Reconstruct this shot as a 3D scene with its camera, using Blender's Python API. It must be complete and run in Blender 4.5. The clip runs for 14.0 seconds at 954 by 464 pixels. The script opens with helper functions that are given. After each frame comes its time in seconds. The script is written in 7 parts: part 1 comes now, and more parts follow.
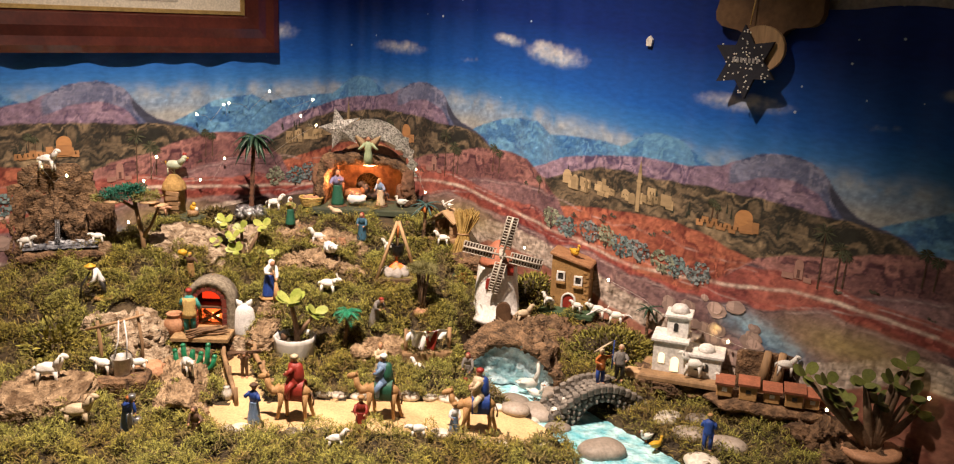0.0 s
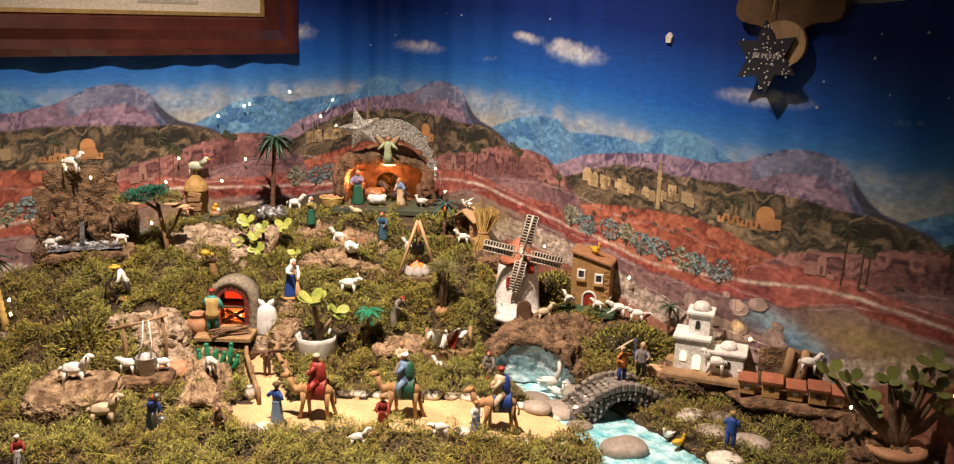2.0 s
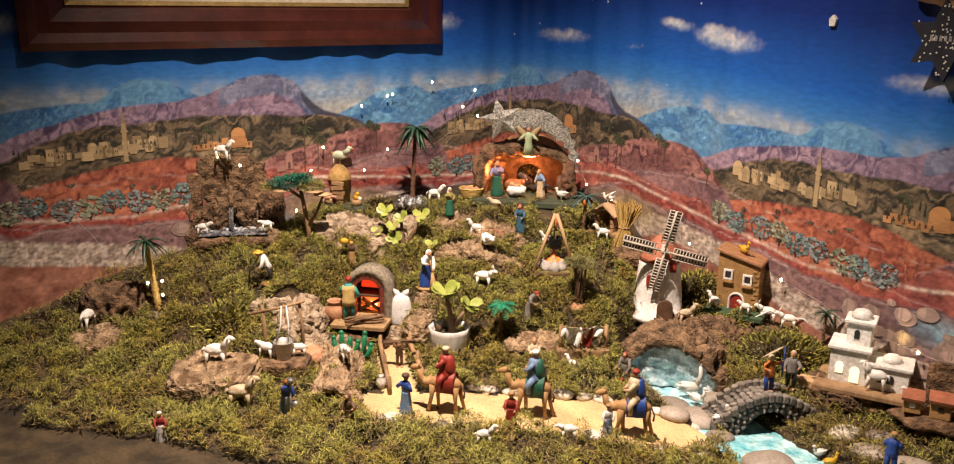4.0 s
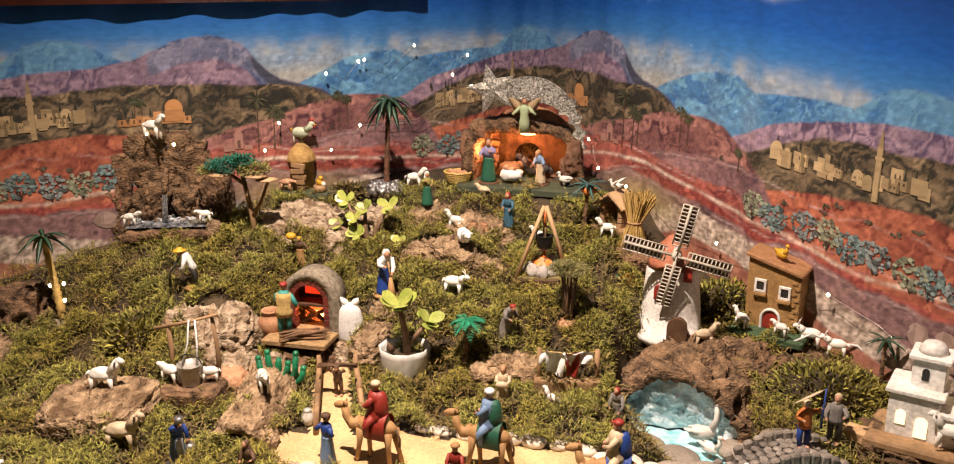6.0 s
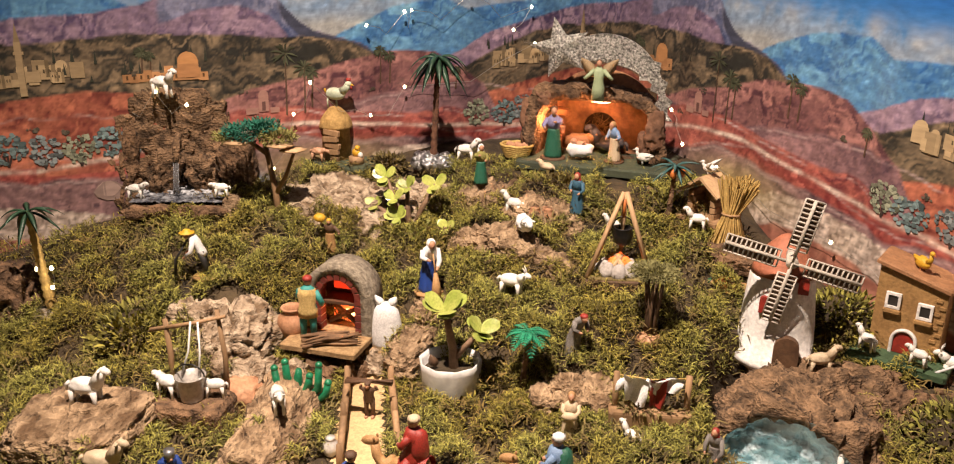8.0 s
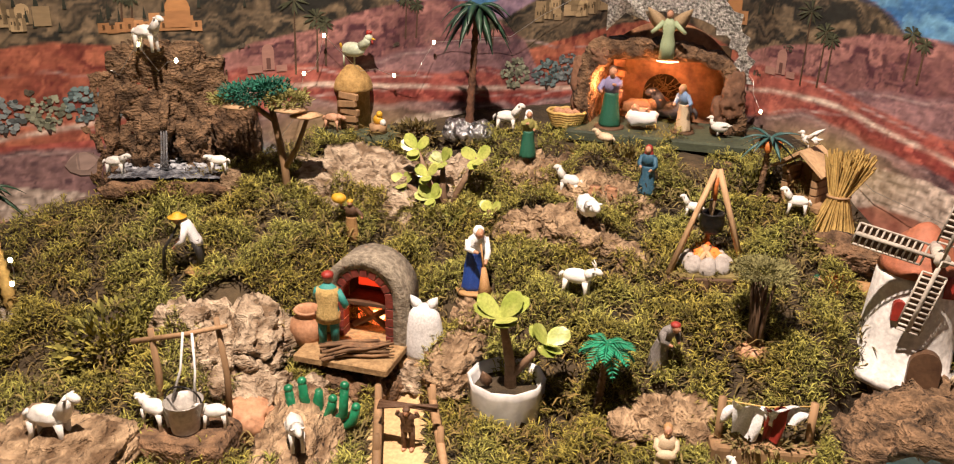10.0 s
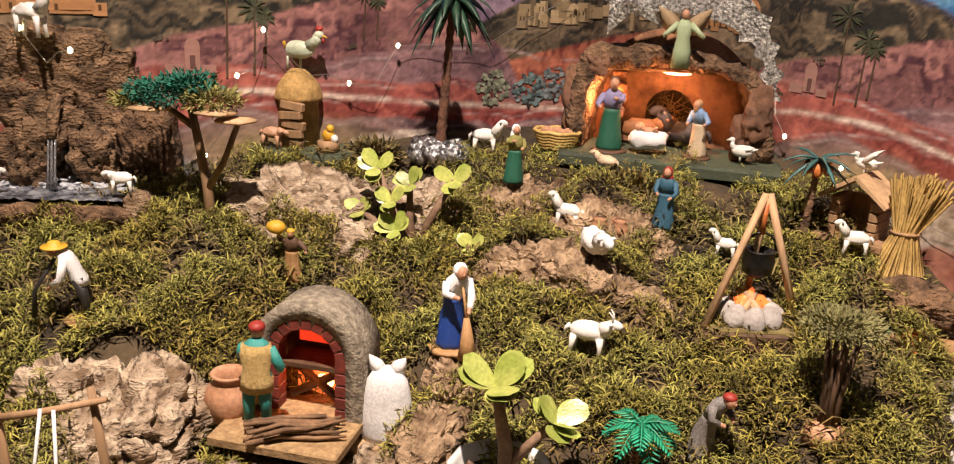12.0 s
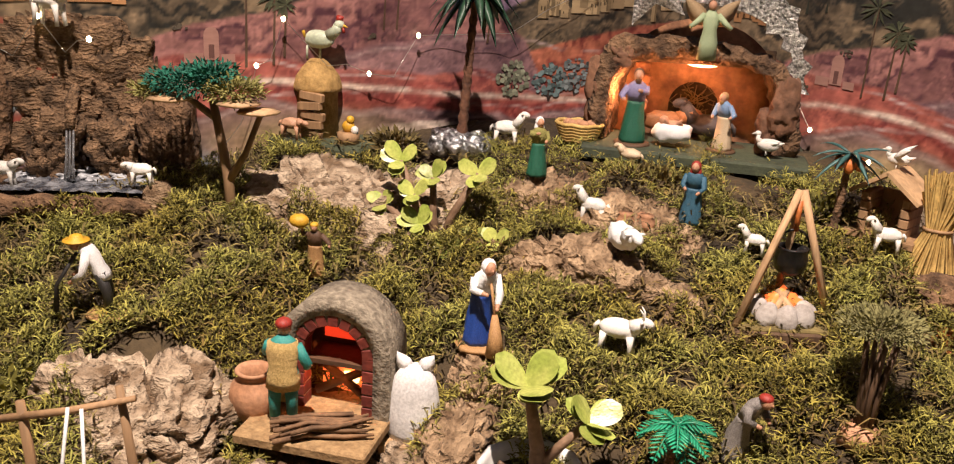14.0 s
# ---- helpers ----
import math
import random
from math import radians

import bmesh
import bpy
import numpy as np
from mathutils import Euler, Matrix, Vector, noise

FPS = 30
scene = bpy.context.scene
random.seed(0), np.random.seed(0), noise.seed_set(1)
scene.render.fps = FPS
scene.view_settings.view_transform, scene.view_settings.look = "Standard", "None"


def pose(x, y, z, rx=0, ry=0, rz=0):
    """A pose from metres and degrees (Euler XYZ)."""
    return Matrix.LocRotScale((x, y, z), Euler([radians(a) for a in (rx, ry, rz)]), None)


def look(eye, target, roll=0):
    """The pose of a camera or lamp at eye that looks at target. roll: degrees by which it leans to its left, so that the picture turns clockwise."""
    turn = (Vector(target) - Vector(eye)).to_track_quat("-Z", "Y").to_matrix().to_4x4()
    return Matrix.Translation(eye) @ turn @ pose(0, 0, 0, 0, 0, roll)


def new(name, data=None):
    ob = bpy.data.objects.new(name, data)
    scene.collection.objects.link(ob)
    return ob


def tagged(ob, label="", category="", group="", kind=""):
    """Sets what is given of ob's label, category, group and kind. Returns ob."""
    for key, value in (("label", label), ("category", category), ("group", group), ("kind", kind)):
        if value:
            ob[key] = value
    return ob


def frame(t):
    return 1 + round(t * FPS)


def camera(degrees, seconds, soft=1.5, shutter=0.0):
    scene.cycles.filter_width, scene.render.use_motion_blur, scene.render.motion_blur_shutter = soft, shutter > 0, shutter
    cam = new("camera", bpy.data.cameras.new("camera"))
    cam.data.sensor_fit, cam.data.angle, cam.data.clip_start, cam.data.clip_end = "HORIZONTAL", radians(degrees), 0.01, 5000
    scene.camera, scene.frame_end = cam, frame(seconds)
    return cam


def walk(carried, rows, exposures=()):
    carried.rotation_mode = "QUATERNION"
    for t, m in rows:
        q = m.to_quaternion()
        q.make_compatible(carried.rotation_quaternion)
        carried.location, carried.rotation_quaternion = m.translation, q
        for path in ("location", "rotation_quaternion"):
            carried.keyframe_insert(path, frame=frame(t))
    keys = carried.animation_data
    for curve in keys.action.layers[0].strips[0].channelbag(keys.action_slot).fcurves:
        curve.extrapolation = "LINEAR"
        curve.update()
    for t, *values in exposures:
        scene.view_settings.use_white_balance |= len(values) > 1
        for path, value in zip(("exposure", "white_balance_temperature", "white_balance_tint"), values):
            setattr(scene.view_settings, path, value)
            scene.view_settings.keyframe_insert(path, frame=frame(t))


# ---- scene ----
cam = camera(57.0, 14.0, 1.15)
PATH = [
    (0.0, (0.0000, 0.0000, 0.5000), (0.0000, 1.9406, 0.0162), 2.50),
    (0.5, (0.0000, -0.0000, 0.4990), (-0.0018, 1.9396, 0.0111), 2.50),
    (1.0, (0.0000, -0.0000, 0.4990), (-0.0087, 1.9382, 0.0060), 2.40),
    (1.5, (-0.0010, -0.0010, 0.5000), (-0.0338, 1.9376, 0.0094), 1.99),
    (2.0, (-0.0010, -0.0010, 0.5000), (-0.0449, 1.9380, 0.0119), 1.78),
    (2.5, (-0.0010, -0.0010, 0.5000), (-0.0919, 1.9363, 0.0115), 1.56),
    (3.0, (-0.0000, -0.0010, 0.5000), (-0.1719, 1.9304, 0.0101), 1.13),
    (3.5, (0.0011, 0.0050, 0.4980), (-0.2065, 1.9295, -0.0050), 1.02),
    (3.7, (0.0041, 0.0120, 0.4970), (-0.2924, 1.9244, -0.0076), 0.87),
    (5.8, (0.0934, 0.2584, 0.4597), (-0.4363, 2.1021, -0.1061), 0.05),
    (6.0, (0.0765, 0.2754, 0.4590), (-0.4574, 2.1176, -0.1081), -0.06),
    (6.5, (0.0288, 0.3154, 0.4490), (-0.5148, 2.1515, -0.1283), 0.04),
    (7.0, (0.0049, 0.3564, 0.4458), (-0.5463, 2.1627, -0.2125), -0.05),
    (7.5, (0.0210, 0.4023, 0.4417), (-0.5611, 2.2001, -0.2132), 0.53),
    (8.0, (0.0122, 0.4282, 0.4362), (-0.6062, 2.2146, -0.2169), 0.80),
    (8.2, (-0.0026, 0.4472, 0.4305), (-0.6397, 2.2242, -0.2300), 0.69),
    (10.3, (-0.0891, 0.5607, 0.3824), (-0.6562, 2.3395, -0.3348), 1.75),
    (10.5, (-0.0968, 0.5706, 0.3741), (-0.6442, 2.3585, -0.3357), 1.86),
    (11.0, (-0.1369, 0.5957, 0.3765), (-0.6754, 2.4092, -0.2725), 1.56),
    (11.5, (-0.1461, 0.6404, 0.3497), (-0.6527, 2.4794, -0.2513), 2.57),
    (12.0, (-0.1446, 0.6752, 0.3343), (-0.6343, 2.5203, -0.2622), 3.08),
    (12.5, (-0.1535, 0.6802, 0.3310), (-0.6402, 2.5237, -0.2726), 3.38),
    (13.0, (-0.1596, 0.6762, 0.3348), (-0.6551, 2.5147, -0.2770), 3.28),
    (13.5, (-0.1566, 0.6772, 0.3349), (-0.6597, 2.5120, -0.2819), 3.17),
    (14.0, (-0.1616, 0.6802, 0.3347), (-0.6515, 2.5167, -0.2876), 3.38),
]
walk(cam, [(t, look(eye, target, roll)) for t, eye, target, roll in PATH], [(0.0, 0.0, 6500, 10), (8.2, -0.03, 6400, 10), (11.0, -0.03, 6200, 10), (13.0, -0.12, 6100, 10), (14.0, -0.12, 6100, 10)])

# ---- light ----
WALL_L, WALL_R = Vector((-0.7071, -0.7071, 0)), Vector((0.7071, -0.7071, 0))
CORNER = Vector((-0.201, 1.574, 0))
world = bpy.data.worlds.new("room_air")
scene.world = world
world.use_nodes = True
world.node_tree.nodes["Background"].inputs[0].default_value = (0.9, 0.72, 0.5, 1)
world.node_tree.nodes["Background"].inputs[1].default_value = 0.007


def lamp(name, kind, power, colour, m, size=0.1, cone=0.0, blend=0.6):
    data = bpy.data.lights.new(name, kind)
    data.energy, data.color = power, colour
    if kind == "AREA":
        data.shape, data.size = "DISK", size
    else:
        data.shadow_soft_size = size
    if kind == "SPOT":
        data.spot_size, data.spot_blend = radians(cone), blend
    ob = new(name, data)
    ob.matrix_world = m
    return ob


lamp("display_spotlight", "SPOT", 138, (1.0, 0.79, 0.65), look((-0.22, 0.72, 1.14), (-0.18, 1.03, 0.0)), 0.014, 80, 1.0)
# added fill disc under the ceiling, an unseen source that lifts the dark parts
lamp("room_fill_light", "AREA", 0.95, (1.0, 0.84, 0.74), look((0.0, -0.4, 1.72), (0.0, -0.4, 0)), 0.6)

# ---- materials ----
MATS = {}


def mk(name, c1, c2=None, scale=60, rough=0.6, bump=0.3, fine=400, metal=0.0, stretch=(1, 1, 1), dist=0.002, glow=0.0, rand=0.12, trans=0.0, coat=0.0):
    """A grained surface: two colours mixed by coarse noise, fine grain in tone and relief."""
    if name in MATS:
        return MATS[name]
    m = bpy.data.materials.new(name)
    m.use_nodes = True
    n, k = m.node_tree.nodes, m.node_tree.links
    b = n["Principled BSDF"]
    co = n.new("ShaderNodeTexCoord")
    mp = n.new("ShaderNodeMapping")
    mp.inputs["Scale"].default_value = stretch
    k.new(co.outputs["Object"], mp.inputs[0])
    a, f = n.new("ShaderNodeTexNoise"), n.new("ShaderNodeTexNoise")
    a.inputs["Scale"].default_value, a.inputs["Detail"].default_value = scale, 5
    f.inputs["Scale"].default_value, f.inputs["Detail"].default_value = fine, 3
    for x in (a, f):
        k.new(mp.outputs[0], x.inputs["Vector"])
    ramp = n.new("ShaderNodeValToRGB")
    ramp.color_ramp.elements[0].position, ramp.color_ramp.elements[1].position = 0.36, 0.64
    c2 = c2 or tuple(v * 0.72 for v in c1)
    ramp.color_ramp.elements[0].color, ramp.color_ramp.elements[1].color = (*c2, 1), (*c1, 1)
    k.new(a.outputs["Fac"], ramp.inputs[0])
    mix = n.new("ShaderNodeMix")
    mix.data_type, mix.blend_type = "RGBA", "MULTIPLY"
    mix.inputs["Factor"].default_value = 0.5
    gr = n.new("ShaderNodeMapRange")
    gr.inputs[1].default_value, gr.inputs[2].default_value, gr.inputs[3].default_value, gr.inputs[4].default_value = 0.3, 0.7, 0.55, 1.25
    k.new(f.outputs["Fac"], gr.inputs[0])
    k.new(ramp.outputs[0], mix.inputs[6])
    k.new(gr.outputs[0], mix.inputs[7])
    hsv = n.new("ShaderNodeHueSaturation")
    info = n.new("ShaderNodeObjectInfo")
    rr = n.new("ShaderNodeMapRange")
    rr.inputs[3].default_value, rr.inputs[4].default_value = 1 - rand, 1 + rand
    k.new(info.outputs["Random"], rr.inputs[0])
    k.new(rr.outputs[0], hsv.inputs["Value"])
    k.new(mix.outputs[2], hsv.inputs["Color"])
    k.new(hsv.outputs[0], b.inputs["Base Color"])
    b.inputs["Roughness"].default_value, b.inputs["Metallic"].default_value = rough, metal
    b.inputs["Coat Weight"].default_value = coat
    b.inputs["Transmission Weight"].default_value = trans
    if bump:
        bp = n.new("ShaderNodeBump")
        bp.inputs["Strength"].default_value, bp.inputs["Distance"].default_value = bump, dist
        add = n.new("ShaderNodeMath")
        add.operation = "MULTIPLY_ADD"
        add.inputs[1].default_value = 0.5
        k.new(f.outputs["Fac"], add.inputs[0])
        k.new(a.outputs["Fac"], add.inputs[2])
        k.new(add.outputs[0], bp.inputs["Height"])
        k.new(bp.outputs[0], b.inputs["Normal"])
    if glow:
        k.new(ramp.outputs[0], b.inputs["Emission Color"])
        b.inputs["Emission Strength"].default_value = glow
    MATS[name] = m
    return m


def glow_mat(name, colour, power):
    if name not in MATS:
        m = bpy.data.materials.new(name)
        m.use_nodes = True
        b = m.node_tree.nodes["Principled BSDF"]
        b.inputs["Base Color"].default_value = b.inputs["Emission Color"].default_value = (*colour, 1)
        b.inputs["Emission Strength"].default_value = power
        MATS[name] = m
    return MATS[name]


SOIL = mk("dark_soil", (0.07, 0.048, 0.022), (0.025, 0.017, 0.008), 35, 0.95, 0.8, 250, dist=0.004)
SAND = mk("yellow_sand", (0.62, 0.44, 0.22), (0.46, 0.31, 0.15), 22, 0.95, 0.7, 420, dist=0.0022)
CORK = mk("cork_bark", (0.46, 0.32, 0.185), (0.13, 0.075, 0.035), 85, 0.92, 1.0, 330, dist=0.009, stretch=(1, 0.6, 1.6))
CORK_PALE = mk("weathered_cork", (0.52, 0.41, 0.285), (0.17, 0.11, 0.06), 80, 0.92, 1.0, 310, dist=0.009, stretch=(0.7, 1, 1.6))
CORK_BROWN = mk("brown_cork_plate", (0.33, 0.20, 0.105), (0.085, 0.05, 0.025), 75, 0.92, 1.0, 300, dist=0.007, stretch=(1, 1, 1.8))
CORK_DARK = mk("dark_cork_bark", (0.25, 0.145, 0.075), (0.065, 0.036, 0.018), 80, 0.95, 1.0, 300, dist=0.009)
WOOD = mk("brown_wood", (0.36, 0.22, 0.11), (0.22, 0.13, 0.06), 40, 0.75, 0.5, 300, stretch=(1, 1, 0.15))
WOOD_PALE = mk("pale_wood", (0.52, 0.34, 0.18), (0.38, 0.24, 0.12), 60, 0.75, 0.4, 350, stretch=(1, 1, 0.15))
WOOD_DARK = mk("dark_wood", (0.13, 0.075, 0.04), (0.07, 0.04, 0.02), 40, 0.8, 0.5, 300, stretch=(1, 1, 0.2))
CHIP = mk("corkboard", (0.40, 0.26, 0.12), (0.26, 0.16, 0.07), 220, 0.9, 0.5, 600)
GREENBOARD = mk("green_painted_board", (0.07, 0.085, 0.045), (0.04, 0.05, 0.03), 60, 0.8, 0.4)
WHITE = mk("white_plaster", (0.80, 0.78, 0.74), (0.66, 0.63, 0.58), 40, 0.75, 0.5, 320, dist=0.0012)
PLASTIC = mk("white_plastic", (0.80, 0.78, 0.72), (0.70, 0.67, 0.60), 90, 0.45, 0.3, 500, dist=0.0008)
CREAM = mk("cream_plastic", (0.62, 0.50, 0.34), (0.48, 0.37, 0.23), 90, 0.5, 0.3, 500, dist=0.0008)
CERAMIC = mk("white_glazed_ceramic", (0.78, 0.77, 0.74), (0.68, 0.66, 0.62), 20, 0.25, 0.15, 120, coat=0.3)
CLOTH_W = mk("white_cloth", (0.80, 0.79, 0.77), (0.70, 0.69, 0.67), 60, 0.9, 0.4, 700, dist=0.001)
TERRA = mk("terracotta", (0.50, 0.27, 0.15), (0.40, 0.20, 0.10), 60, 0.75, 0.3)
ROOF = mk("red_roof_paint", (0.36, 0.12, 0.06), (0.26, 0.09, 0.045), 80, 0.7, 0.4)
OCHRE = mk("ochre_plaster", (0.36, 0.205, 0.07), (0.27, 0.15, 0.05), 60, 0.8, 0.5, 350)
RED = mk("red_paint", (0.33, 0.030, 0.018), (0.20, 0.022, 0.014), 80, 0.5, 0.2)
BLACK = mk("black_paint", (0.015, 0.014, 0.013), (0.03, 0.027, 0.024), 80, 0.5, 0.2)
IRON = mk("black_iron", (0.02, 0.02, 0.022), (0.04, 0.035, 0.03), 80, 0.4, 0.3, metal=0.6)
SKIN = mk("painted_clay_skin", (0.50, 0.27, 0.16), (0.42, 0.21, 0.12), 120, 0.55, 0.2)
BLUE = mk("blue_paint", (0.02, 0.07, 0.33), (0.015, 0.045, 0.22), 90, 0.5, 0.3)
BLUE_PALE = mk("pale_blue_paint", (0.20, 0.31, 0.48), (0.14, 0.22, 0.36), 90, 0.55, 0.3)
BLUE_TEAL = mk("slate_blue_paint", (0.04, 0.13, 0.20), (0.03, 0.09, 0.14), 90, 0.55, 0.3)
GREEN_D = mk("dark_green_paint", (0.02, 0.13, 0.075), (0.015, 0.085, 0.05), 90, 0.5, 0.3)
TEAL = mk("teal_paint", (0.04, 0.28, 0.24), (0.03, 0.20, 0.18), 90, 0.5, 0.3)
YELLOW = mk("yellow_paint", (0.70, 0.42, 0.03), (0.55, 0.30, 0.02), 90, 0.5, 0.2)
TAN = mk("tan_paint", (0.45, 0.26, 0.10), (0.33, 0.18, 0.07), 70, 0.6, 0.3)
BROWN = mk("brown_paint", (0.13, 0.07, 0.035), (0.08, 0.04, 0.02), 70, 0.6, 0.3)
LILAC = mk("lilac_paint", (0.27, 0.24, 0.40), (0.20, 0.18, 0.31), 70, 0.6, 0.3)
GREY = mk("grey_paint", (0.25, 0.23, 0.21), (0.17, 0.155, 0.14), 70, 0.7, 0.4)
ORANGE = mk("orange_paint", (0.55, 0.17, 0.03), (0.4, 0.11, 0.02), 70, 0.6, 0.3)
PEBBLE = mk("grey_river_pebble", (0.40, 0.34, 0.28), (0.28, 0.23, 0.18), 30, 0.6, 0.3, 300, rand=0.3)
PEBBLE_W = mk("white_pebble", (0.74, 0.68, 0.58), (0.60, 0.53, 0.43), 40, 0.6, 0.3, 300)
FOIL = mk("crumpled_foil", (0.55, 0.55, 0.55), (0.10, 0.10, 0.10), 160, 0.28, 1.0, 260, metal=0.85, dist=0.004)
STRAW = mk("yellow_straw", (0.62, 0.43, 0.14), (0.42, 0.27, 0.08), 90, 0.7, 0.4, rand=0.2)
LEAF_TEAL = mk("teal_plastic_frond", (0.03, 0.33, 0.17), (0.02, 0.22, 0.11), 120, 0.4, 0.3)
LEAF_DARK = mk("dark_plastic_frond", (0.025, 0.07, 0.035), (0.015, 0.04, 0.02), 120, 0.45, 0.3)
LEAF_JADE = mk("jade_leaf", (0.44, 0.46, 0.12), (0.27, 0.33, 0.06), 55, 0.26, 0.12, 500, coat=0.2, rand=0.2)
LEAF_JADE_D = mk("dark_jade_leaf", (0.20, 0.22, 0.055), (0.12, 0.14, 0.035), 45, 0.35, 0.12, 500, coat=0.2, rand=0.2)
CACTUS = mk("green_plastic_cactus", (0.015, 0.20, 0.09), (0.01, 0.14, 0.06), 140, 0.35, 0.5)
STEM = mk("succulent_stem", (0.27, 0.17, 0.10), (0.17, 0.10, 0.055), 90, 0.7, 0.5)
LICHEN = mk("green_lichen", (0.02, 0.16, 0.10), (0.015, 0.09, 0.06), 90, 0.9, 0.5)
LICHEN_Y = mk("dry_lichen", (0.30, 0.28, 0.08), (0.20, 0.18, 0.05), 90, 0.9, 0.5)
LED = glow_mat("led_glow", (1.0, 0.78, 0.42), 14)
FIRE = glow_mat("fire_glow", (1.0, 0.16, 0.03), 1.6)
FLAME = glow_mat("flame_glow", (1.0, 0.55, 0.2), 5)
WATER = mk("rippled_water_film", (0.50, 0.78, 0.80), (0.14, 0.46, 0.54), 60, 0.10, 1.0, 150, dist=0.006, coat=0.5)
FROTH = mk("clear_froth", (0.30, 0.31, 0.33), (0.04, 0.045, 0.06), 130, 0.12, 1.0, 300, dist=0.004, coat=0.6)


# ---- geometry helpers ----
class Geo:
    """A mesh in the making: vertices, faces, a material number per face."""

    def __init__(self):
        self.v, self.f, self.m, self.s = [], [], [], []

    def add(self, v, f, mat=0, smooth=True):
        o = len(self.v)
        self.v += [tuple(p) for p in v]
        self.f += [tuple(i + o for i in q) for q in f]
        self.m += [mat] * len(f)
        self.s += [smooth] * len(f)
        return self

    def tube(self, pts, radii, mat=0, seg=8, caps=True, flat=1.0):
        pts = [Vector(p) for p in pts]
        if isinstance(radii, (int, float)):
            radii = [radii] * len(pts)
        v, f = [], []
        side = None
        for i, p in enumerate(pts):
            d = (pts[min(i + 1, len(pts) - 1)] - pts[max(i - 1, 0)]).normalized()
            if side is None:
                side = d.cross(Vector((0, 0, 1)) if abs(d.z) < 0.9 else Vector((1, 0, 0))).normalized()
            side = (side - d * side.dot(d)).normalized()
            up = d.cross(side)
            for j in range(seg):
                a = j * math.tau / seg
                v.append(p + radii[i] * (side * math.cos(a) + up * math.sin(a) * flat))
        for i in range(len(pts) - 1):
            for j in range(seg):
                k = (j + 1) % seg
                f.append((i * seg + j, i * seg + k, i * seg + seg + k, i * seg + seg + j))
        if caps:
            f.append(tuple(reversed(range(seg))))
            f.append(tuple(range(len(v) - seg, len(v))))
        return self.add(v, f, mat)

    def blob(self, c, r, mat=0, sub=2, rough=0.0, freq=60, rot=None, seed=0):
        bm = bmesh.new()
        bmesh.ops.create_icosphere(bm, subdivisions=sub, radius=1)
        c = Vector(c)
        if isinstance(r, (int, float)):
            r = (r, r, r)
        v = []
        for q in bm.verts:
            p = Vector((q.co.x * r[0], q.co.y * r[1], q.co.z * r[2]))
            if rough:
                p *= 1 + rough * noise.noise((p + c) * freq + Vector((seed * 7.3, seed, 0)))
            if rot:
                p = rot @ p
            v.append(c + p)
        f = [tuple(x.index for x in q.verts) for q in bm.faces]
        bm.free()
        return self.add(v, f, mat)

    def box(self, c, size, mat=0, rot=None, bevel=0.0, taper=1.0):
        c, (a, b, h) = Vector(c), [s / 2 for s in size]
        e = bevel or min(size) * 0.06
        ring = [(-a, -b + e), (-a + e, -b), (a - e, -b), (a, -b + e), (a, b - e), (a - e, b), (-a + e, b), (-a, b - e)]
        v = []
        for z, k in ((-h, 1), (h - e, taper), (h, taper * (1 - e / max(a, e * 2)))):
            for x, y in ring:
                p = Vector((x * k, y * k, z))
                v.append(c + (rot @ p if rot else p))
        f = [tuple(reversed(range(8))), tuple(range(16, 24))]
        for i in (0, 8):
            f += [(i + j, i + (j + 1) % 8, i + 8 + (j + 1) % 8, i + 8 + j) for j in range(8)]
        return self.add(v, f, mat, False)

    def lathe(self, prof, mat=0, seg=20, c=(0, 0, 0), wobble=0.0, squash=1.0, lobes=5, cap=True):
        v, f = [], []
        for r, z in prof:
            for j in range(seg):
                a = j * math.tau / seg
                k = r * (1 + wobble * math.sin(lobes * a + z * 90))
                v.append((c[0] + k * math.cos(a), c[1] + k * squash * math.sin(a), c[2] + z))
        for i in range(len(prof) - 1):
            f += [(i * seg + j, i * seg + (j + 1) % seg, (i + 1) * seg + (j + 1) % seg, (i + 1) * seg + j) for j in range(seg)]
        if cap:
            f += [tuple(reversed(range(seg))), tuple(range(len(v) - seg, len(v)))]
        return self.add(v, f, mat)

    def leaf(self, base, tip, width, up, mat=0, fat=0.15, n=5, fold=0.0, blunt=False):
        """A thick leaf from base to tip."""
        base, tip, up = Vector(base), Vector(tip), Vector(up).normalized()
        d = tip - base
        side = d.cross(up).normalized()
        up = side.cross(d).normalized()
        v, f = [base], []
        for i in range(1, n):
            t = i / n
            w = width * (math.sin(math.pi * t ** 0.75) if not blunt else math.sqrt(max(0.0, 1 - (2 * t ** 1.25 - 1) ** 2))) * 0.5
            p = base + d * t + up * (fold * d.length * math.sin(math.pi * t))
            v += [p - side * w, p + up * w * fat * 2, p + side * w, p - up * w * fat * 2]
        v.append(tip)
        for j in range(4):
            k = (j + 1) % 4
            f.append((0, 1 + j, 1 + k))
            for i in range(n - 2):
                o = 1 + 4 * i
                f.append((o + j, o + 4 + j, o + 4 + k, o + k))
            o = 1 + 4 * (n - 2)
            f.append((o + j, len(v) - 1, o + k))
        return self.add(v, f, mat)

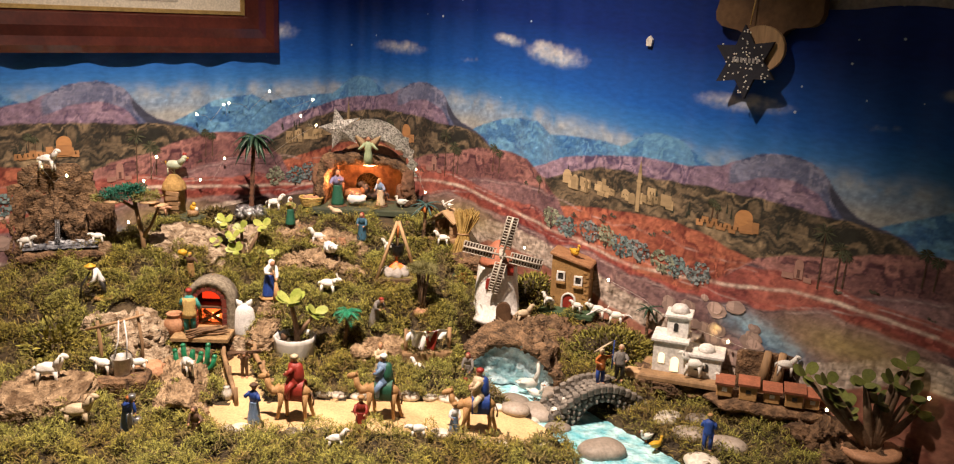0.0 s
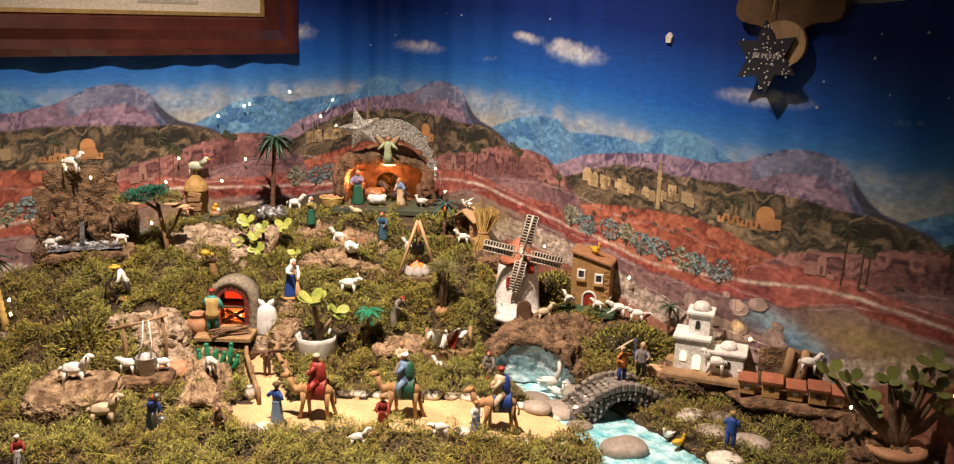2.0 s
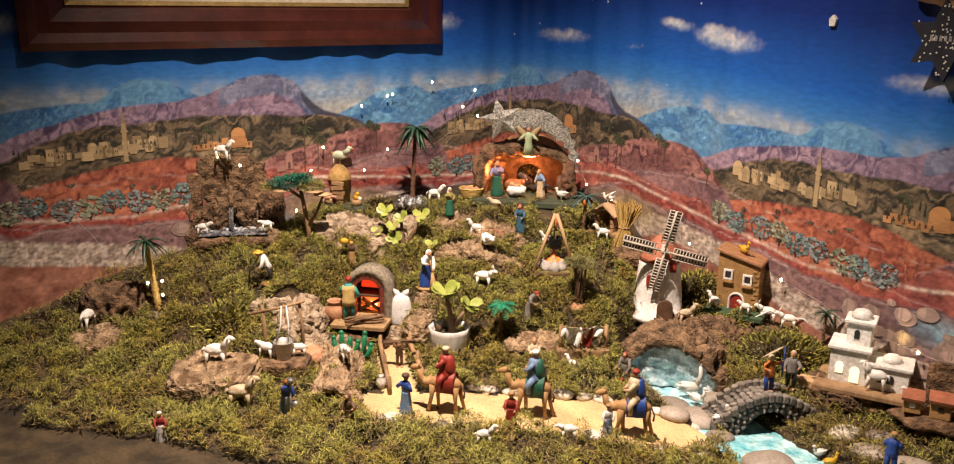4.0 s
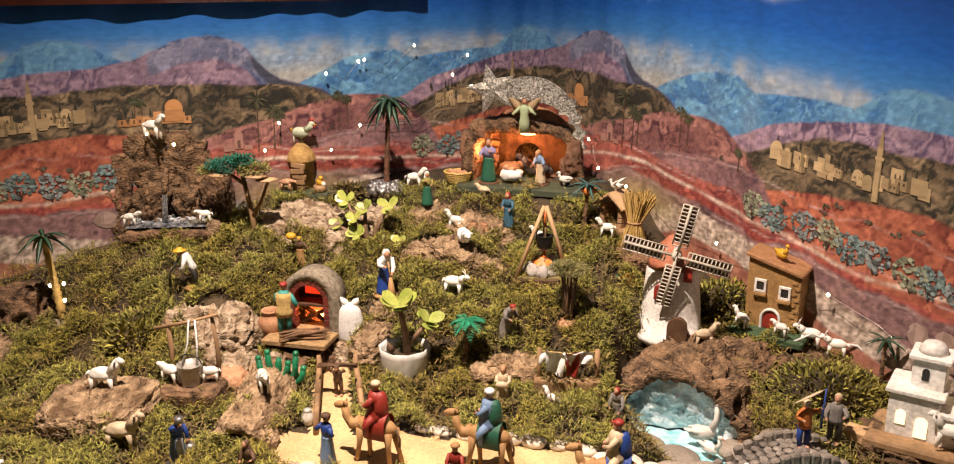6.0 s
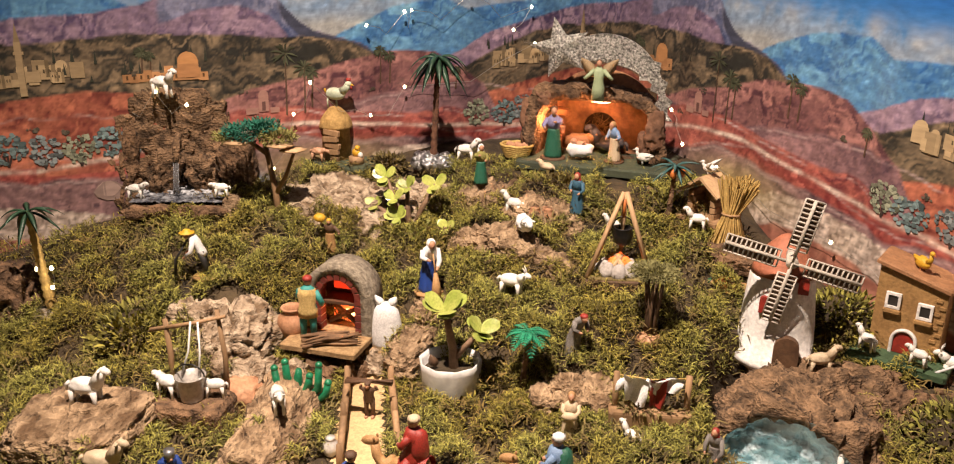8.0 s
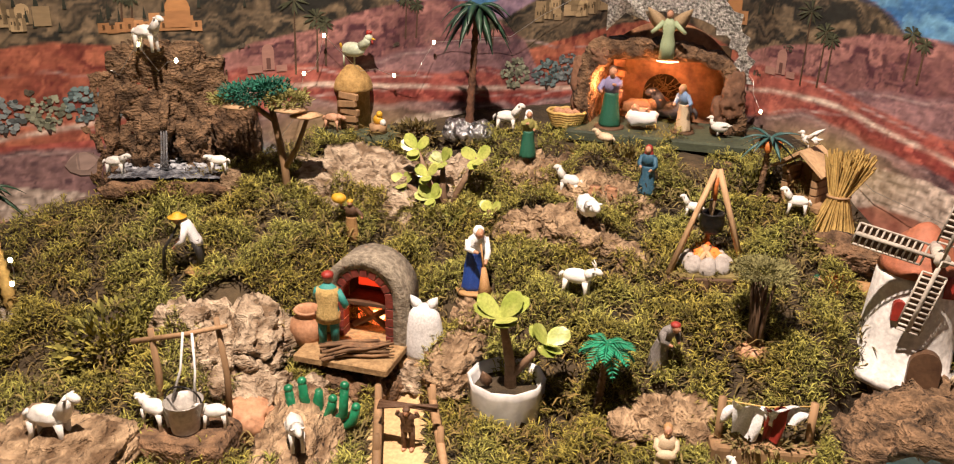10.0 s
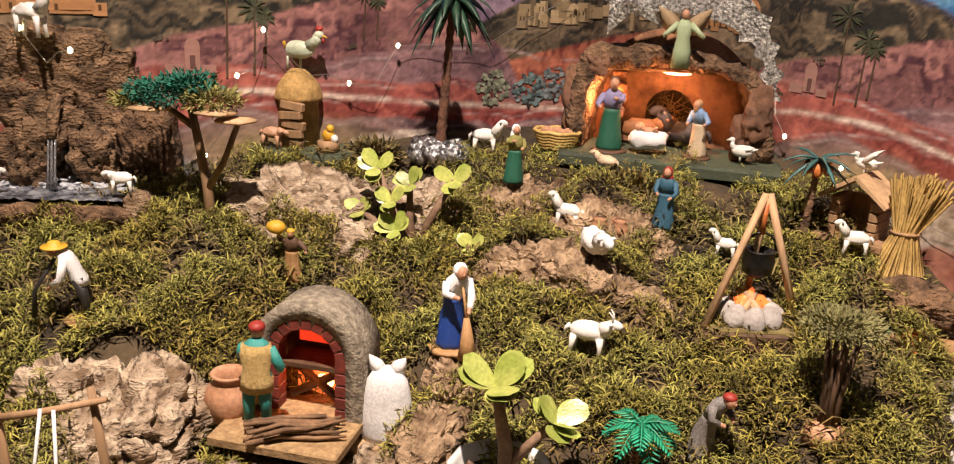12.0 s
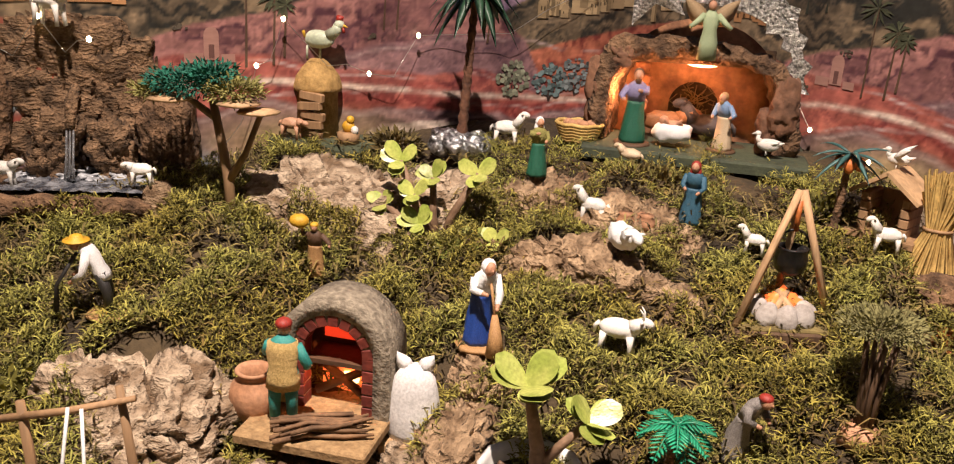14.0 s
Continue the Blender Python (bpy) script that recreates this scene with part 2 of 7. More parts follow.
    def pad(self, base, tip, width, up, mat=0, thick=0.06, cup=0.10):
        """A fleshy oval leaf: a cupped top and an underside that meet at a thin rim."""
        base, tip, up = Vector(base), Vector(tip), Vector(up).normalized()
        d = tip - base
        side = d.cross(up).normalized()
        up = side.cross(d).normalized()
        n, m = 8, 5
        for face in (1, -1):
            v, f = [], []
            for i in range(n + 1):
                t = i / n
                w = width * .5 * (max(0.0, 1 - (2 * t ** 1.35 - 1) ** 2) ** .5 * .96 + .04)
                for j in range(m):
                    q = 2 * j / (m - 1) - 1
                    h = face * width * thick * (1 - q * q) * math.sin(math.pi * min(.98, t + .02)) + cup * width * q * q * (w / width) + .12 * d.length * t * t
                    v.append(base + d * t + side * w * q + up * h)
            for i in range(n):
                for j in range(m - 1):
                    q = (i * m + j, i * m + j + 1, (i + 1) * m + j + 1, (i + 1) * m + j)
                    f.append(q if face > 0 else q[::-1])
            self.add(v, f, mat)
        return self

    def mesh(self, name, mats):
        me = bpy.data.meshes.new(name)
        me.from_pydata(self.v, [], self.f)
        for m in mats if isinstance(mats, (list, tuple)) else [mats]:
            me.materials.append(m)
        me.polygons.foreach_set("material_index", self.m)
        me.polygons.foreach_set("use_smooth", self.s)
        me.validate()
        return me


def rot(rx=0, ry=0, rz=0):
    return Euler((radians(rx), radians(ry), radians(rz))).to_matrix()


def thing(name, label, category, loc, rz=0.0, group="", kind="", size=1.0):
    """An Empty at a thing's base."""
    ob = new(name)
    ob.empty_display_size = 0.01
    ob.matrix_world = pose(*loc, 0, 0, rz) @ Matrix.Scale(size, 4)
    return tagged(ob, label, category, group, kind)


def part(name, geo, mats, parent, label=""):
    ob = new(name, geo.mesh(name, mats))
    ob.parent = parent
    return tagged(ob, label)


def solid(name, geo, mats, label, category, loc=(0, 0, 0), rz=0.0, group="", kind="", size=1.0):
    """A thing that is one mesh."""
    ob = new(name, geo.mesh(name, mats))
    ob.matrix_world = pose(*loc, 0, 0, rz) @ Matrix.Scale(size, 4)
    return tagged(ob, label, category, group, kind)


# ---- the lie of the land ----
YS = (0.60, 0.80, 0.90, 0.98, 1.05, 1.12, 1.20, 1.30, 1.40, 1.60)
LEFT = (.055, .055, .062, .085, .120, .140, .160, .180, .185, .185)
MID = (.035, .045, .050, .052, .060, .112, .138, .172, .190, .190)
RIGHT = (.010, .025, .035, .040, .055, .080, .092, .110, .120, .120)
RIVER = ((.040, 1.10, .052), (.070, 1.03, .042), (.125, .965, .034), (.165, .90, .042), (.19, .82, .06), (.20, .68, .07))


def sm(a, b, x):
    t = min(1.0, max(0.0, (x - a) / (b - a)))
    return t * t * (3 - 2 * t)


def along(line, x, y):
    """Distance from a line of (x, y, width), in widths."""
    best = 9.0
    for (ax, ay, aw), (bx, by, bw) in zip(line, line[1:]):
        k = ((x - ax) * (bx - ax) + (y - ay) * (by - ay)) / ((bx - ax) ** 2 + (by - ay) ** 2)
        k = min(1.0, max(0.0, k))
        best = min(best, math.hypot(x - ax - k * (bx - ax), y - ay - k * (by - ay)) / (aw + k * (bw - aw)))
    return best


def ground(x, y):
    l, m, r = (float(np.interp(y, YS, h)) for h in (LEFT, MID, RIGHT))
    a, b = sm(-.44, -.36, x), sm(-.06, .06, x)
    z = (l * (1 - a) + m * a) * (1 - b) + r * b
    return z * sm(.75, 1.35, along(RIVER, x, y))


ROAD = ((-.27, .905, .03), (-.18, .912, .038), (-.05, .92, .04), (.04, .935, .042), (.10, .945, .03))
LANE = ((-.255, .93, .022), (-.285, 1.0, .019), (-.31, 1.06, .016))


def on_road(x, y):
    e = 0.18 * noise.noise(Vector((x * 45, y * 45, 3)))
    return min(along(ROAD, x, y), along(LANE, x, y)) + e < 1.0


def build_ground():
    nx, ny, x0, y0, st = 420, 250, -1.05, 0.55, 0.0045
    v, f, mi = [], [], []
    for j in range(ny):
        for i in range(nx):
            x, y = x0 + i * st, y0 + j * st
            w = 1.0 if not on_road(x, y) else 0.25
            z = ground(x, y) + w * (0.007 * noise.noise(Vector((x * 24, y * 24, 0))) + 0.0016 * noise.noise(Vector((x * 110, y * 110, 5))))
            v.append((x, y, z))
    for j in range(ny - 1):
        for i in range(nx - 1):
            x, y = v[j * nx + i][:2]
            if y - x > 1.785 or x + y > 1.383:
                continue
            f.append((j * nx + i, j * nx + i + 1, j * nx + nx + i + 1, j * nx + nx + i))
            mi.append(1 if on_road(x0 + (i + .5) * st, y0 + (j + .5) * st) else 0)
    # a skirt closes the landscape down to its table
    g = Geo()
    g.add(v, f)
    g.m = mi
    edge = [j * nx for j in range(ny - 1, -1, -1)] + list(range(1, nx)) + [j * nx + nx - 1 for j in range(1, ny)]
    low = [(v[i][0], v[i][1], -0.80) for i in edge]
    o = len(g.v)
    g.v += low
    q = [(edge[i + 1], edge[i], o + i, o + i + 1) for i in range(len(edge) - 1) if v[edge[i]][1] - v[edge[i]][0] < 1.785 and sum(v[edge[i]][:2]) < 1.383]
    g.f += q
    g.m += [0] * len(q)
    g.s += [False] * len(q)
    tagged(new("ground", g.mesh("ground", [SOIL, SAND])), "dark soil landscape with a yellow sand road", "ground", kind="structure")


build_ground()


# ---- the room ----
PLASTER = mk("pale_wall_plaster", (0.72, 0.68, 0.60), (0.64, 0.60, 0.52), 12, 0.9, 0.2, 200)
FLOOR = mk("brown_tile_floor", (0.26, 0.17, 0.11), (0.20, 0.13, 0.08), 5, 0.5, 0.1, 80)


def wall_slab(name, a, b, out, z0, z1):
    a, b, out = Vector(a), Vector(b), Vector(out)
    g = Geo()
    q = [a, b, b + out, a + out]
    g.add([p + Vector((0, 0, z)) for z in (z0, z1) for p in q], [(0, 3, 2, 1), (4, 5, 6, 7), (0, 1, 5, 4), (1, 2, 6, 5), (2, 3, 7, 6), (3, 0, 4, 7)], 0, False)
    return tagged(new(name, g.mesh(name, PLASTER)), "plain pale plastered wall of the room", "wall", kind="structure")


BACK = CORNER + Vector((0, 0.02, 0))
A, B, D = BACK + WALL_L * 2.6, BACK + WALL_R * 2.6, BACK + (WALL_L + WALL_R) * 2.6
wall_slab("wall_left", BACK, A, (-0.07, 0.07, 0), -0.8, 1.8)
wall_slab("wall_right", B, BACK, (0.07, 0.07, 0), -0.8, 1.8)
wall_slab("wall_back", A, D, (-0.07, -0.07, 0), -0.8, 1.8)
wall_slab("wall_front", D, B, (0.07, -0.07, 0), -0.8, 1.8)
for nm, z, mt in (("floor", -0.85, FLOOR), ("ceiling", 1.8, PLASTER)):
    g = Geo()
    q = [A, D, B, BACK]
    g.add([p + Vector((0, 0, h)) for h in (z, z + 0.05) for p in q], [(0, 3, 2, 1), (4, 5, 6, 7), (0, 1, 5, 4), (1, 2, 6, 5), (2, 3, 7, 6), (3, 0, 4, 7)], 0, False)
    tagged(new(nm, g.mesh(nm, mt)), "plain " + nm + " of the room", nm, kind="structure")


# ---- the printed paper backdrop ----
def vnoise(x, y, seed=0):
    """Smooth value noise on arrays."""
    xi, yi = np.floor(x).astype(int), np.floor(y).astype(int)
    fx, fy = x - xi, y - yi
    fx, fy = fx * fx * (3 - 2 * fx), fy * fy * (3 - 2 * fy)

    def h(a, b):
        n = (a * 374761393 + b * 668265263 + seed * 974634777) & 0x7FFFFFFF
        n = ((n ^ (n >> 13)) * 1274126177) & 0x7FFFFFFF
        return (n ^ (n >> 16)) % 10007 / 10007.0
    return (h(xi, yi) * (1 - fx) + h(xi + 1, yi) * fx) * (1 - fy) + (h(xi, yi + 1) * (1 - fx) + h(xi + 1, yi + 1) * fx) * fy


def fbm(x, y, seed=0, n=4):
    return sum(vnoise(x * 2 ** i, y * 2 ** i, seed + i) * 0.5 ** (i + 1) for i in range(n)) / (1 - 0.5 ** n)


PERIOD, SHIFT = 0.638, 0.685


def lines(s, xs, ys):
    return np.interp(s, xs, ys)


def hang(u):
    """How much higher the print hangs on the left and in the corner than at its right-hand end."""
    return 0.030 * np.clip((0.65 - u) / 0.37, 0, 1)


def paint(u, z):
    """The print's colour along the paper (u) and up it (z); the same picture three times over."""
    s = np.mod(u + SHIFT, PERIOD)
    z = z - hang(u)
    n1, n2 = fbm(s * 60, z * 60, 1), fbm(s * 200, z * 200, 2)
    n3 = fbm(s * 24, z * 24, 5)
    col = np.zeros(u.shape + (3,))

    def mix(c, k):
        nonlocal col
        k = np.clip(k, 0, 1)[..., None]
        col = col * (1 - k) + np.asarray(c) * k

    def tone(a, b, f):
        f = np.clip(f, 0, 1)[..., None]
        return np.asarray(a) * (1 - f) + np.asarray(b) * f

    def below(line, soft=0.0018):
        return (line - z) / soft + 0.5

    def strokes(line, seed, along_=16, across=150, warp=9):
        """Brush strokes that run with a slope's outline."""
        d = line - z
        return fbm(s * along_ + 2 * n3, d * across + warp * n1, seed)

    # sky: cream at the horizon, then bright blue, then night blue
    k = np.clip((z - 0.30) / 0.22, 0, 1)
    col = tone((0.36, 0.37, 0.36), (0.055, 0.22, 0.47), (k - 0.02 + 0.05 * (n3 - .5)) / 0.16)
    mix((0.014, 0.105, 0.43), (k - 0.14) / 0.26)
    mix((0.007, 0.028, 0.19), (k - 0.38) / 0.42)
    puff = 0.55 * n1 + 0.45 * n2
    for cs, cz, ws, wz, a in ((.475, .428, .046, .013, 1.35), (.455, .437, .020, .010, .9), (.385, .437, .026, .008, 1.0), (.135, .408, .060, .011, .75), (.30, .40, .03, .006, .35)):
        e = np.exp(-((s - cs) / ws) ** 2 - ((z - cz - 0.010 * (n1 - .5)) / wz) ** 2)
        mix(tone((0.22, 0.32, 0.50), (0.66, 0.64, 0.62), (z - cz) / wz * .5 + .5 + n2 - .5), (e * a * (0.35 + 1.2 * puff) - .18) * 1.3)
    veil = np.exp(-((z - 0.336) / 0.013) ** 2)
    mix((0.50, 0.47, 0.39), veil * (1.0 * n1 - .2))
    far = lines(s, (0, .025, .04, .057, .089, .116, .30, .333, .383, .417, .449, .477, .52, .566, .605, .620, .638), (.349, .3555, .3545, .352, .335, .322, .285, .300, .321, .327, .329, .316, .322, .326, .326, .336, .349))
    fs = strokes(far, 21, 20, 130)
    mix(tone((0.022, 0.10, 0.30), (0.15, 0.34, 0.52), fs * 1.7 - .35), below(far + 0.002 * n2))
    mesa = lines(s, (0, .068, .116, .136, .165, .180, .203, .221, .243, .252, .262, .275, .289, .319, .344, .374, .42, .473, .508, .581, .638), (.319, .322, .329, .338, .350, .3525, .355, .351, .343, .334, .321, .308, .298, .289, .282, .262, .25, .272, .290, .308, .319))
    d = mesa - z
    ms = strokes(mesa, 22, 14, 120)
    mix(tone((0.085, 0.06, 0.12), (0.38, 0.27, 0.34), ms * 2.2 - 0.6), below(mesa + 0.0025 * n2, 0.002))
    # the table mountain: slate blue cap, dark steep end
    cap = np.clip((s - .128) / .02, 0, 1) * np.clip((.315 - s) / .03, 0, 1)
    mix(tone((0.055, 0.075, 0.16), (0.30, 0.30, 0.40), ms * 1.9 - .45), cap * np.clip(1.25 - d / 0.022, 0, 1) * below(mesa + 0.0025 * n2, 0.002))
    mix((0.05, 0.055, 0.085), np.clip((s - .25) / .012, 0, 1) * np.clip((.39 - s) / .02, 0, 1) * np.clip(1 - d / 0.016, 0, 1) * below(mesa + 0.0025 * n2, 0.002) * .8)
    plain = lines(s, (0, .093, .146, .196, .242, .286, .328, .374, .42, .475, .517, .568, .615, .638), (.293, .301, .298, .296, .291, .291, .284, .262, .245, .250, .270, .288, .295, .293))
    ps = strokes(plain, 23, 22, 210)
    mix(tone((0.028, 0.028, 0.024), (0.28, 0.205, 0.125), ps * 2.3 - 0.75), below(plain + 0.004 * n1))
    red = lines(s, (0, .055, .100, .155, .195, .24, .33, .354, .441, .50, .555, .62, .638), (.242, .247, .241, .226, .214, .19, .15, .166, .199, .216, .229, .240, .242))
    rs = strokes(red, 24, 12, 95)
    mix(tone((0.15, 0.035, 0.03), (0.46, 0.16, 0.095), rs * 2.2 - 0.55), below(red + 0.002 * n1))
    hill = lines(s, (.10, .15, .177, .197, .218, .269, .314, .365, .40, .434, .455, .475, .50, .53), (.16, .205, .226, .232, .238, .247, .261, .271, .273, .270, .256, .244, .228, .17))
    hs = strokes(hill, 25, 13, 105)
    mix(tone((0.085, 0.035, 0.045), (0.40, 0.195, 0.17), hs * 2.3 - 0.6), below(hill + 0.002 * n1))
    # lower folds of red earth, with pale tracks on their edges
    for k_, (pts, c1, c2) in enumerate((
            ((.226, .214, .206, .222, .232, .226), (0.07, 0.04, 0.055), (0.32, 0.18, 0.18)),
            ((.196, .204, .216, .206, .188, .196), (0.13, 0.03, 0.035), (0.40, 0.125, 0.095)),
            ((.186, .178, .186, .196, .176, .186), (0.17, 0.03, 0.03), (0.40, 0.11, 0.085)),
            ((.160, .166, .176, .168, .158, .160), (0.07, 0.04, 0.05), (0.28, 0.165, 0.16)))):
        line = lines(s, np.linspace(0, PERIOD, 6), pts) + 0.030 * (fbm(s * 11, z * 0 + k_, 31 + k_) - .5)
        ls = strokes(line, 41 + k_, 14, 140)
        mix(tone(c1, c2, ls * 2.3 - 0.65), below(line, 0.003) * np.clip((hill - z) / .004 + (s > .52) + (s < .14), 0, 1))
        mix((0.46, 0.35, 0.33), np.exp(-((z - line + 0.004) / 0.0010) ** 2) * (2.2 * n1 - .7))
    path = lines(s, (0, .124, .16, .223, .282, .36, .45, .55, .638), (.170, .184, .186, .197, .198, .190, .182, .176, .170))
    mix(tone((0.34, 0.22, 0.18), (0.70, 0.58, 0.48), n2 * 1.5), np.exp(-((z - path) / 0.0022) ** 2) * (1.7 * n1))
    wall = lines(s, (0, .026, .08, .16, .24, .30, .36, .40, .483, .578, .638), (.128, .124, .112, .10, .11, .13, .156, .160, .155, .139, .128))
    row = np.floor((wall - z) * 150)
    joint = np.minimum(np.abs(np.mod((wall - z) * 150, 1) - .5) * -1 + .5, (np.abs(np.mod(s * 62 + row * .37 + .3 * n1, 1) - .5) * -1 + .5) * 2)
    mix(tone((0.24, 0.17, 0.13), (0.60, 0.50, 0.42), n2 * 1.6 - .15) * (0.45 + 0.55 * np.clip(joint / .13, 0, 1))[..., None], below(wall + .003 * n2, 0.002))
    mix(tone((0.20, 0.07, 0.05), (0.46, 0.22, 0.15), n1 * 1.6 - .3), below(wall - .034 + .006 * n1, .003))
    water = np.exp(-((s - 0.19 - 1.3 * (0.14 - z)) / 0.040) ** 2 - ((z - 0.132) / 0.018) ** 2)
    mix(tone((0.04, 0.11, 0.20), (0.34, 0.50, 0.60), ps), water * 1.6 * (0.4 + n2))
    mix(tone((0.24, 0.17, 0.07), (0.46, 0.36, 0.17), n1), np.exp(-((s - 0.30) / 0.07) ** 2 - ((z - 0.15) / 0.02) ** 2))
    fine = fbm(s * 120 + 4 * n1, z * 520 + 22 * n1, 8)
    land = np.clip((0.345 - z) / 0.02, 0, 1)
    col *= (1 + land * ((0.62 + 0.76 * n2) * (0.74 + 0.52 * fine) - 1))[..., None]
    return np.clip(col, 0.004, 0.9)


def paper_xy(u, lift=0.0):
    """Where the paper stands: two sides and a rounded corner."""
    q = np.sqrt(u * u + 0.05 ** 2)
    tx, ty = 0.7071, -0.7071 * u / q
    ln = np.hypot(tx, ty)
    ripple = 0.0016 * np.sin(u * 46) + 0.001 * np.sin(u * 113 + 1) + 0.0016 * np.sin(u * 71 + 2 * np.sin(u * 17))
    off = lift + ripple + 0.004
    return CORNER.x + 0.7071 * u + off * ty / ln, CORNER.y - 0.7071 * q - off * tx / ln


def print_mat(name, stars):
    m = bpy.data.materials.new(name)
    m.use_nodes = True
    n, k = m.node_tree.nodes, m.node_tree.links
    b = n["Principled BSDF"]
    at = n.new("ShaderNodeVertexColor")
    at.layer_name = "print"
    uv = n.new("ShaderNodeUVMap")
    f = n.new("ShaderNodeTexNoise")
    f.inputs["Scale"].default_value, f.inputs["Detail"].default_value = 210, 5
    st0 = n.new("ShaderNodeMapping")
    st0.inputs["Scale"].default_value = (0.35, 1.0, 1.0)
    k.new(uv.outputs[0], st0.inputs[0])
    k.new(st0.outputs[0], f.inputs["Vector"])
    g = n.new("ShaderNodeMapRange")
    g.inputs[1].default_value, g.inputs[2].default_value, g.inputs[3].default_value, g.inputs[4].default_value = 0.3, 0.7, 0.62, 1.35
    k.new(f.outputs["Fac"], g.inputs[0])
    mul = n.new("ShaderNodeMix")
    mul.data_type, mul.blend_type = "RGBA", "MULTIPLY"
    mul.inputs["Factor"].default_value = 0.38
    k.new(at.outputs["Color"], mul.inputs[6])
    k.new(g.outputs[0], mul.inputs[7])
    out = mul.outputs[2]
    if stars:
        vo = n.new("ShaderNodeTexVoronoi")
        vo.inputs["Scale"].default_value = 34
        k.new(uv.outputs[0], vo.inputs["Vector"])
        sep = n.new("ShaderNodeSeparateXYZ")
        k.new(uv.outputs[0], sep.inputs[0])
        hi = n.new("ShaderNodeMapRange")
        hi.inputs[1].default_value, hi.inputs[2].default_value = 0.355, 0.44
        k.new(sep.outputs["Y"], hi.inputs[0])
        sz = n.new("ShaderNodeMath")
        sz.operation = "MULTIPLY"
        k.new(vo.outputs["Color"], sz.inputs[0])
        sz.inputs[1].default_value = 0.075
        lt = n.new("ShaderNodeMath")
        lt.operation = "LESS_THAN"
        k.new(vo.outputs["Distance"], lt.inputs[0])
        k.new(sz.outputs[0], lt.inputs[1])
        both = n.new("ShaderNodeMath")
        both.operation = "MULTIPLY"
        k.new(lt.outputs[0], both.inputs[0])
        k.new(hi.outputs[0], both.inputs[1])
        st = n.new("ShaderNodeMix")
        st.data_type = "RGBA"
        st.inputs[7].default_value = (0.55, 0.62, 0.72, 1)
        k.new(both.outputs[0], st.inputs["Factor"])
        k.new(out, st.inputs[6])
        out = st.outputs[2]
    k.new(out, b.inputs["Base Color"])
    b.inputs["Roughness"].default_value = 0.42
    b.inputs["Specular IOR Level"].default_value = 0.35
    return m


PRINT = print_mat("printed_landscape_paper", True)
PRINT_INK = print_mat("printed_detail_ink", False)


def sheet(name, us, zs, lift, colour, parent=None, mat=PRINT, top=None):
    """A sheet of the paper over a grid of u and z."""
    U, Z = np.meshgrid(us, zs)
    if top is not None:
        Z = Z * (top(U) / zs[-1])
    X, Y = paper_xy(U, lift)
    nx, nz = len(us), len(zs)
    i = (np.arange(nz - 1)[:, None] * nx + np.arange(nx - 1)[None]).ravel()
    quads = np.stack([i, i + 1, i + nx + 1, i + nx], 1)
    me = bpy.data.meshes.new(name)
    me.vertices.add(nx * nz)
    me.vertices.foreach_set("co", np.stack([X, Y, Z], -1).ravel())
    me.loops.add(quads.size)
    me.loops.foreach_set("vertex_index", quads.ravel())
    me.polygons.add(len(quads))
    me.polygons.foreach_set("loop_start", np.arange(0, quads.size, 4))
    me.update(calc_edges=True)
    c = colour(U, Z)
    at = me.color_attributes.new("print", "FLOAT_COLOR", "POINT")
    at.data.foreach_set("color", np.concatenate([c, np.ones(c.shape[:2] + (1,))], -1).ravel())
    uv = me.uv_layers.new(name="UVMap")
    uv.data.foreach_set("uv", np.stack([U, Z], -1).reshape(-1, 2)[quads.ravel()].ravel())
    me.materials.append(mat)
    me.polygons.foreach_set("use_smooth", np.ones(len(quads), bool))
    ob = new(name, me)
    if parent:
        ob.parent = parent
    return ob


def paper_top(u):
    return 0.555 - 0.035 * np.clip((u - 0.55) / 0.3, 0, 1) - 0.006 * np.sin(u * 26) * (u > 0.5)


backdrop = sheet("backdrop", np.arange(-1.0, 1.2, 0.0020), np.arange(0.0, 0.553, 0.0020), 0.0, paint, top=paper_top)
tagged(backdrop, "printed paper backdrop of desert hills under a starry blue sky", "backdrop", kind="structure")
solidify = backdrop.modifiers.new("thickness", "SOLIDIFY")
solidify.thickness, solidify.offset = 0.001, -1


